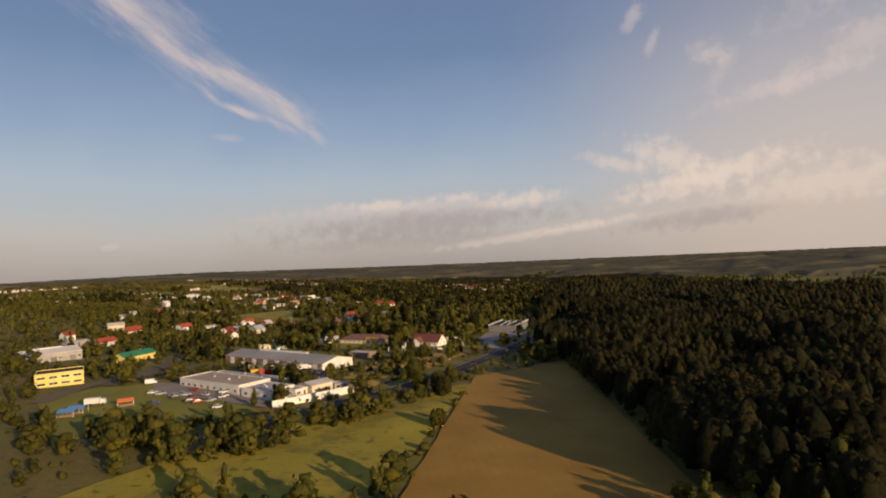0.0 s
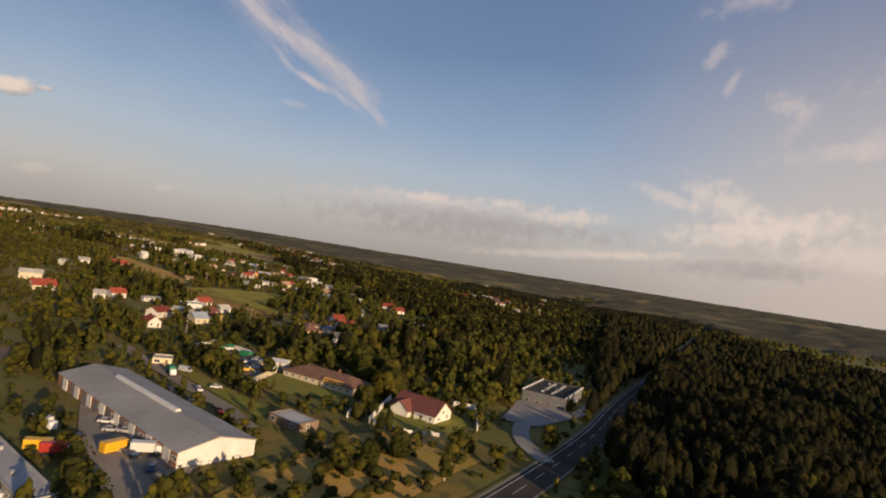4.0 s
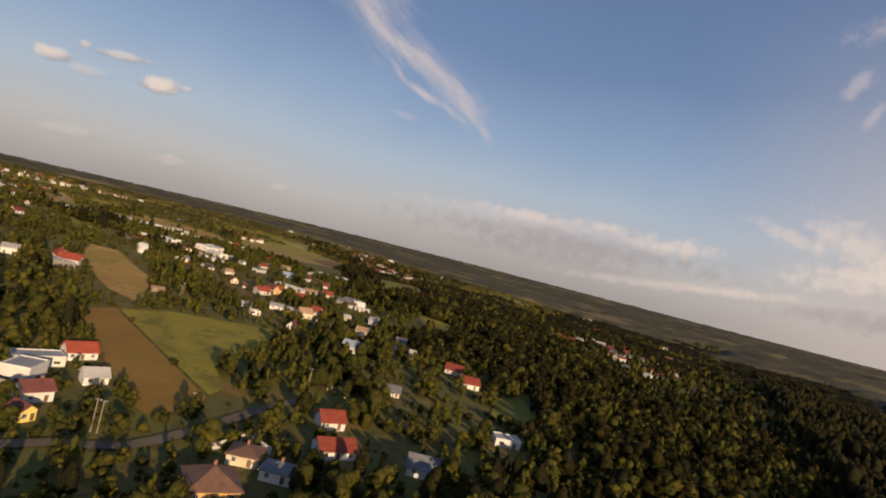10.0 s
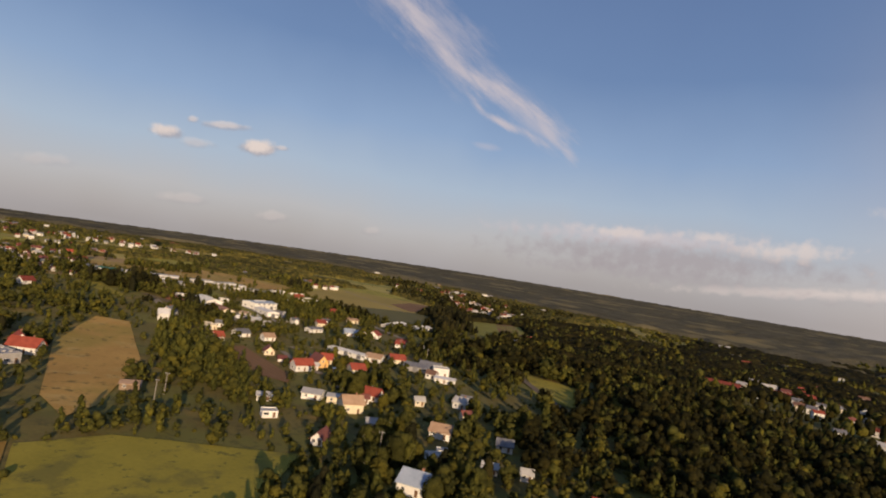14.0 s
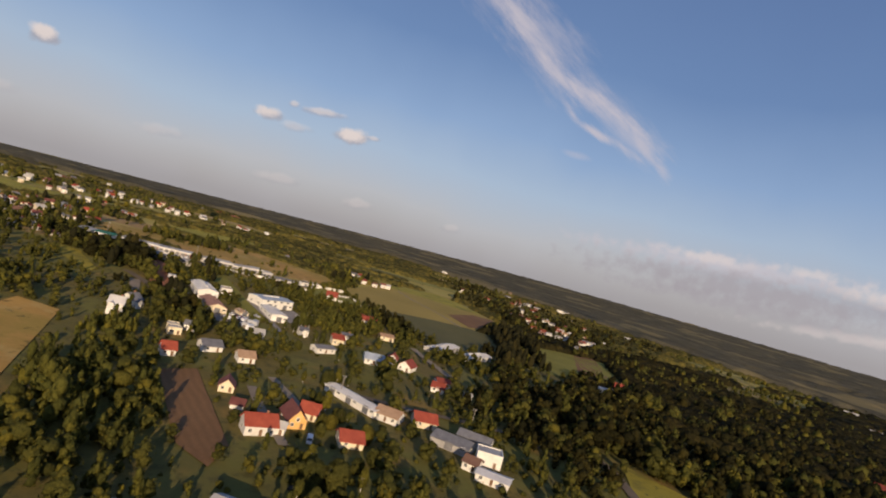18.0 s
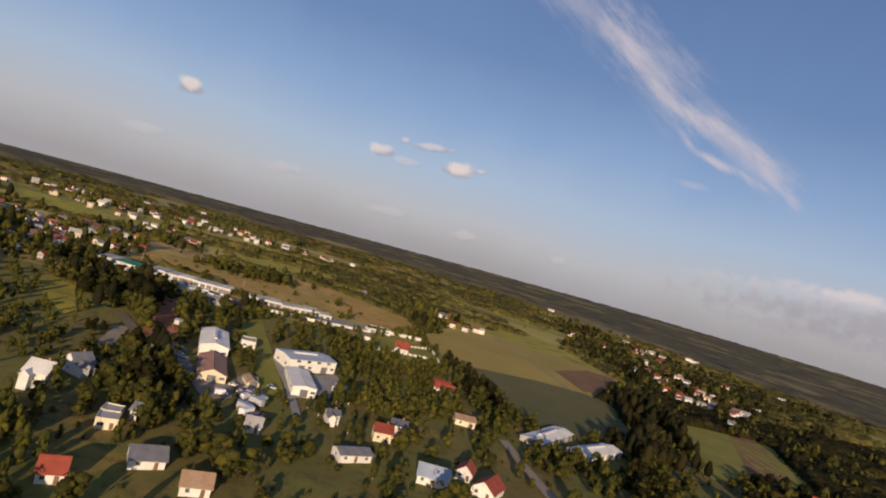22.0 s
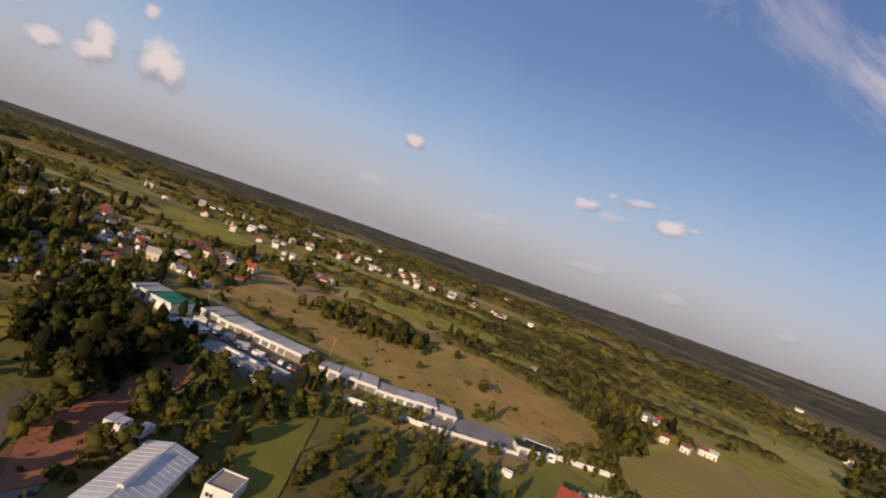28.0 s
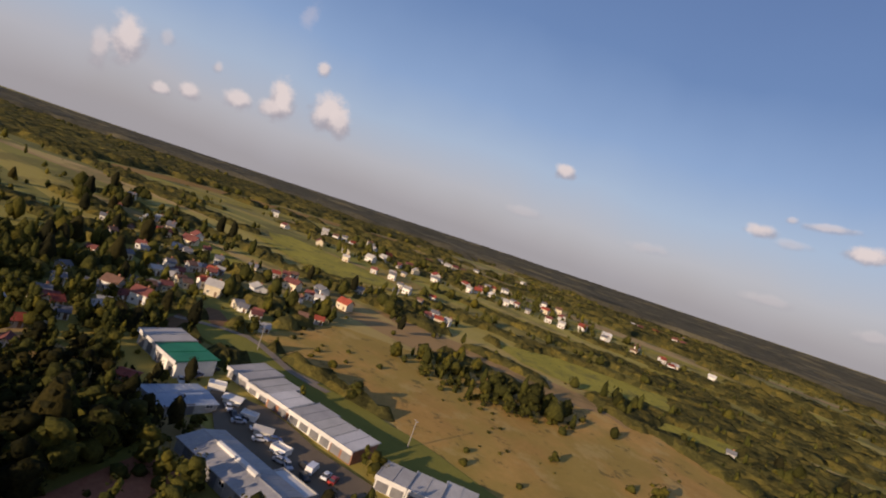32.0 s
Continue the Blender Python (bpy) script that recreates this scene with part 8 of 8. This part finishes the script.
def clear_of(x, y, hedge, margin=0.2):
    """True where no field, road or building stands in the way."""
    ok = np.ones(len(x), bool)
    for p in FIELDS:
        ok &= hedge | ~inside(p, x, y)
    for line, w in ROADS:
        for i in range(0, len(line), 1):
            ok &= np.hypot(x - line[i, 0], y - line[i, 1]) > w / 2 + 2.6
    for sx, sy, r, rot, hw, hd in SITES:
        c, s = math.cos(radians(rot)), math.sin(radians(rot))
        dx, dy = x - sx, y - sy
        ok &= ~((np.abs(c * dx + s * dy) < hw + margin) & (np.abs(c * dy - s * dx) < hd + margin))
    return ok


MIX = {"pine": (("pine", 0.95), ("birch", 0.05)), "mixed": (("broad", 0.6), ("birch", 0.27), ("pine", 0.13)), "birch": (("birch", 0.8), ("broad", 0.2)), "young": (("shrub", 0.5), ("birch", 0.35), ("broad", 0.15)), "garden": (("broad", 0.36), ("shrub", 0.46), ("birch", 0.18)), "thicket": (("broad", 0.5), ("shrub", 0.4), ("birch", 0.1)), "dark": (("oak", 0.72), ("broad", 0.2), ("birch", 0.08)), "hedge": (("shrub", 0.93), ("broad", 0.07))}


def pick(mix, n):
    names, w = zip(*MIX[mix])
    return rs.choice(names, n, p=np.array(w) / sum(w))


def scatter():
    """All trees of the near land, as rows of x, y, species, size."""
    X, Y, K, Q = [], [], [], []
    for poly, density, mix in WOODS:
        lo, hi = np.maximum(poly.min(0), (-1300, -80)), np.minimum(poly.max(0), (700, 1900))
        n = int(min(max((hi - lo).prod(), 0) * density, 34000))
        x, y = rs.uniform(lo[0], hi[0], n), rs.uniform(lo[1], hi[1], n)
        m = inside(poly, x, y)
        X.append(x[m]), Y.append(y[m]), K.append(pick(mix, int(m.sum()))), Q.append(np.full(int(m.sum()), {"pine": 1.0, "birch": 0.9, "hedge": 0.75, "thicket": 0.7, "young": 0.78}.get(mix, 0.86)))
    # gardens and copses all over, in uneven clumps
    n = 90000
    x, y = rs.uniform(-1250, 300, n), rs.uniform(60, 1750, n)
    u, v = 0.49 * x + 0.87 * y, 0.49 * y - 0.87 * x
    d = np.array([noise.noise(Vector((a * 0.012, b * 0.012, 0.0))) + 0.7 * noise.noise(Vector((a * 0.04, b * 0.04, 5.0))) for a, b in zip(x, y)])
    # beyond the market the land lies in long strips with hedges between
    e = np.array([noise.noise(Vector((a * 0.0035, b * 0.028, 1.0))) + 0.4 * noise.noise(Vector((a * 0.02, b * 0.05, 8.0))) for a, b in zip(u, v)])
    west = v > 985
    m = rs.rand(n) < np.where(west, np.clip(e * 1.6 + 0.06, 0.05, 0.45), np.clip(0.68 + d * 2.0, 0.42, 1.0))
    X.append(x[m]), Y.append(y[m]), K.append(pick("garden", int(m.sum()))), Q.append(np.where(west[m], 0.56, 0.69))
    x, y, k, q = np.concatenate(X), np.concatenate(Y), np.concatenate(K), np.concatenate(Q)
    # only land that lies in sight of the lane
    sight = (x > -70 - (y - 100) * 0.83) & ((x < 60) | (y > 40 + (x - 60) * 1.1)) | (y > 510 + 0.5 * (x + 1300))
    x, y, k, q = x[sight], y[sight], k[sight], q[sight]
    # one crown to each small plot of ground
    plot = np.floor(x / 3.1).astype(np.int64) * 100000 + np.floor(y / 3.1).astype(np.int64)
    first = np.unique(plot, return_index=True)[1]
    x, y, k, q = x[first], y[first], k[first], q[first]
    far = np.min(np.hypot(x[:, None] - PATH[None, ::6, 0], y[:, None] - PATH[None, ::6, 1]), 1) > 330
    thin = ~far | (rs.rand(len(x)) < 0.36)
    x, y, k, q = x[thin], y[thin], k[thin], q[thin]
    m = clear_of(x, y, (q == 0.75) | (q == 0.7)) & clear_fronts(x, y, k)
    return x[m], y[m], k[m], q[m]


def plant():
    x, y, kind, grown = scatter()
    size = np.where(kind == "pine", 0.85 + 0.25 * rs.rand(len(x)), 0.55 + 0.8 * rs.rand(len(x)) ** 1.3) * grown
    # stands of taller and lower growth
    size *= np.array([1.0 + 0.55 * noise.noise(Vector((a * 0.018, b * 0.018, 11.0))) + 0.3 * noise.noise(Vector((a * 0.06, b * 0.06, 6.0))) for a, b in zip(x, y)])
    turn = rs.rand(len(x)) * 6.283
    z = ground(x, y)
    d = np.min(np.hypot(x[:, None] - PATH[None, :, 0], y[:, None] - PATH[None, :, 1]), 1)
    # seen from the path at a slant: the ones some 60 to 260 m to its left are nearest
    near = np.argsort(np.where(x < 140, d, d + 400))
    near = [i for i in near if kind[i] != "shrub"][:290]
    for i in near:
        crown, trunk = TREES[kind[i]][int(turn[i] * 100) % 3]
        word = {"broad": "leafy broad-crowned tree with olive green leaves", "birch": "slender birch with a pale trunk and yellowish leaves", "pine": "dark green pine with a bare lower trunk", "oak": "dark brownish-green oak with a dense, shade-darkened crown"}[kind[i]]
        e = tagged(new("tree"), word, "tree", "trees")
        e.location, e.rotation_euler, e.scale = (x[i], y[i], z[i]), (0, 0, turn[i]), (size[i],) * 3
        part("trunk", trunk, "", e)
        part("crown", crown, "", e)
    left = np.ones(len(x), bool)
    left[near] = False
    for sp, mat, name, words in (("broad", "wood_broad", "garden_trees", "leafy garden trees and copses among the houses"), ("birch", "wood_birch", "birch_wood", "yellowish-green birches standing close together"), ("oak", "wood_oak_shaded", "oak_wood", "dark brownish-green broad-leaved wood with shade painted in"), ("pine", "wood_pine", "pine_forest", "dark green pine forest of crowded crowns"), ("shrub", "wood_broad", "shrubs", "low olive-green bushes and scrub")):
        idx = np.nonzero(left & (kind == sp))[0]
        V, F, n = [], [], 0
        for i in idx:
            v, f = (FAR if d[i] > 270 or sp == "shrub" else MID)[sp][int(turn[i] * 100) % 6]
            c, s = math.cos(turn[i]) * size[i], math.sin(turn[i]) * size[i]
            V.append(np.stack([c * v[:, 0] - s * v[:, 1] + x[i], s * v[:, 0] + c * v[:, 1] + y[i], v[:, 2] * size[i] + z[i] - 0.3], 1))
            F.append(f + n)
            n += len(v)
        if V:
            tagged(new(name, big_mesh(name, np.concatenate(V), np.concatenate(F), mat)), words, "trees", kind="stuff")
    return len(x)


plant()


def far_woods():
    """Crowded crowns in the middle distance, and the canopy of the woods beyond."""
    n = 13000
    r, a = np.sqrt(rs.uniform(550 ** 2, 2300 ** 2, n)), rs.uniform(radians(-75), radians(130), n)
    x, y = -300 - np.sin(a) * r, 700 + np.cos(a) * r
    d = np.min(np.hypot(x[:, None] - PATH[None, ::4, 0], y[:, None] - PATH[None, ::4, 1]), 1)
    w = np.array([noise.noise(Vector((p * 0.0035, q * 0.0035, 9.0))) + 0.5 * noise.noise(Vector((p * 0.012, q * 0.012, 2.0))) for p, q in zip(x, y)])
    u, v = 0.49 * x + 0.87 * y, 0.49 * y - 0.87 * x
    e = np.array([noise.noise(Vector((a * 0.0030, b * 0.020, 1.0))) for a, b in zip(u, v)])
    west = v > 985
    m = np.where(west, (e + 0.5 * w) > 0.18, w > -0.3) & ((x < -1200) | (y > 1700) | (x > 290)) & (d > 280)
    x, y = x[m], y[m]
    c = clear_of(x, y, np.zeros(len(x), bool))
    x, y = x[c], y[c]
    z, s, t = ground(x, y), 2.2 + 3.0 * rs.rand(len(x)), rs.rand(len(x)) * 6.283
    v0, f0 = ICO1
    V, F = [], []
    for i in range(len(x)):
        v = v0 * (1 + 0.5 * (rs.rand(len(v0), 1) - 0.5)) * (s[i], s[i], s[i] * 1.1)
        V.append(v + (x[i], y[i], z[i] + s[i] * 0.75))
        F.append(f0 + i * len(v0))
    tagged(new("distant_trees", big_mesh("distant_trees", np.concatenate(V), np.concatenate(F), "wood_broad")), "distant clumps of dark green trees", "trees", kind="stuff")
    # the woods beyond, up to the horizon
    step = 30.0
    q = np.arange(-4700, 4701, step)
    X, Y = np.meshgrid(q, q, indexing="ij")
    X, Y = X + rs.uniform(-10, 10, X.shape) - 300, Y + rs.uniform(-10, 10, Y.shape) + 700
    R = np.hypot(X + 300, Y - 700)
    wv = np.array([noise.noise(Vector((p * 0.0011, s_ * 0.0011, 4.0))) + 0.5 * noise.noise(Vector((p * 0.004, s_ * 0.004, 7.0))) for p, s_ in zip(X.ravel(), Y.ravel())]).reshape(X.shape)
    wood_here = (wv > -0.25) & (R > 1450) | (R > 2900) | behind(X, Y)
    Z = ground(X, Y) + np.where(wood_here & (R > 1350), 7 + 7 * rs.rand(*X.shape), -6.0)
    i = np.arange(X.size).reshape(X.shape)
    keep = (R[:-1, :-1] < 4650) & (R[:-1, :-1] > 1300) & ((Y[:-1, :-1] > 200) | (X[:-1, :-1] < -600))
    a, b, c, d = (k[keep] for k in (i[:-1, :-1], i[1:, :-1], i[1:, 1:], i[:-1, 1:]))
    me = big_mesh("woodland_canopy", np.stack([X, Y, Z], -1).reshape(-1, 3), np.concatenate([np.stack([a, b, c], 1), np.stack([a, c, d], 1)]), "wood_far_hazed")
    tagged(new("woodland_canopy", me), "canopy of dark woods, paled by painted haze, reaching to the horizon", "woods", kind="stuff")


def behind(x, y):
    """Past the long tan field to the west, where the land is all forest."""
    return (x < -1060) & (y < 740 + (-1090 - x) * 0.55 - 20) | (x < -1210) & (0.83 * (x + 1090) + 0.56 * (y - 740) < -70)


def closed_woods(name, words, mat, west, least, most, step, tall):
    """Crowns grown together: an uneven leafy surface over the woods and hedge belts between two distances from the lane."""
    gx, gy = np.meshgrid(np.arange(-1900, 700, step), np.arange(330, 2350, step), indexing="ij")
    shape = gx.shape
    x, y = (gx + rs.uniform(-0.4, 0.4, shape) * step).ravel(), (gy + rs.uniform(-0.4, 0.4, shape) * step).ravel()
    d = np.min(np.hypot(x[:, None] - PATH[None, ::6, 0], y[:, None] - PATH[None, ::6, 1]), 1)
    zone = (d > least) & (d < most) & (y > 510 + 0.5 * (x + 1300)) & ((x < 60) | (y > 40 + (x - 60) * 1.1))
    zone &= (0.49 * y - 0.87 * x > 985) == west
    k = np.nonzero(zone)[0]
    px, py = x[k], y[k]
    u, v = 0.49 * px + 0.87 * py, 0.49 * py - 0.87 * px
    e = np.array([noise.noise(Vector((a * 0.0035, b * 0.028, 1.0))) + 0.4 * noise.noise(Vector((a * 0.02, b * 0.05, 8.0))) for a, b in zip(u, v)])
    w = np.array([noise.noise(Vector((a * 0.006, b * 0.006, 9.0))) + 0.5 * noise.noise(Vector((a * 0.02, b * 0.02, 2.0))) for a, b in zip(px, py)])
    grown = (e + 0.35 * w > 0.10) | behind(px, py) if west else (w > -0.12) & (py > 1100)
    for poly, density, mix in WOODS:
        if density >= 0.02 and mix != "hedge":
            grown |= inside(poly, px, py)
    on = np.nonzero(grown)[0]
    on = on[clear_of(px[on], py[on], np.zeros(len(on), bool), 5.0)]
    high = np.full(len(x), -1.5)
    high[k[on]] = tall * (0.35 + 0.65 * rs.rand(len(on))) * (1 + 0.5 * w[on])
    z = ground(x, y) + high
    h = high.reshape(shape)
    i = np.arange(len(x)).reshape(shape)
    keep = (h[:-1, :-1] > 0) | (h[1:, :-1] > 0) | (h[1:, 1:] > 0) | (h[:-1, 1:] > 0)
    a, b, c, e = (q[keep] for q in (i[:-1, :-1], i[1:, :-1], i[1:, 1:], i[:-1, 1:]))
    tri = np.concatenate([np.stack([a, b, c], 1), np.stack([a, c, e], 1)])
    used, back = np.unique(tri, return_inverse=True)
    me = big_mesh(name, np.stack([x, y, z], 1)[used], back.reshape(tri.shape), mat)
    tagged(new(name, me), words, "woods", kind="stuff")


closed_woods("oak_woods", "close-grown dark broad-leaved woods with shade put in the colour", "wood_shade", False, 250, 720, 4.0, 7.0)
closed_woods("distant_oak_woods", "close-grown distant dark woods with shade put in the colour", "wood_shade", False, 700, 1480, 8.0, 9.0)
closed_woods("scrub_woods", "olive-green scrub and hedge belts between the fields", "wood_sheet", True, 200, 720, 3.6, 4.6)
closed_woods("distant_scrub_woods", "distant olive-green woods and hedge belts", "wood_sheet", True, 700, 1480, 8.0, 7.5)


far_woods()
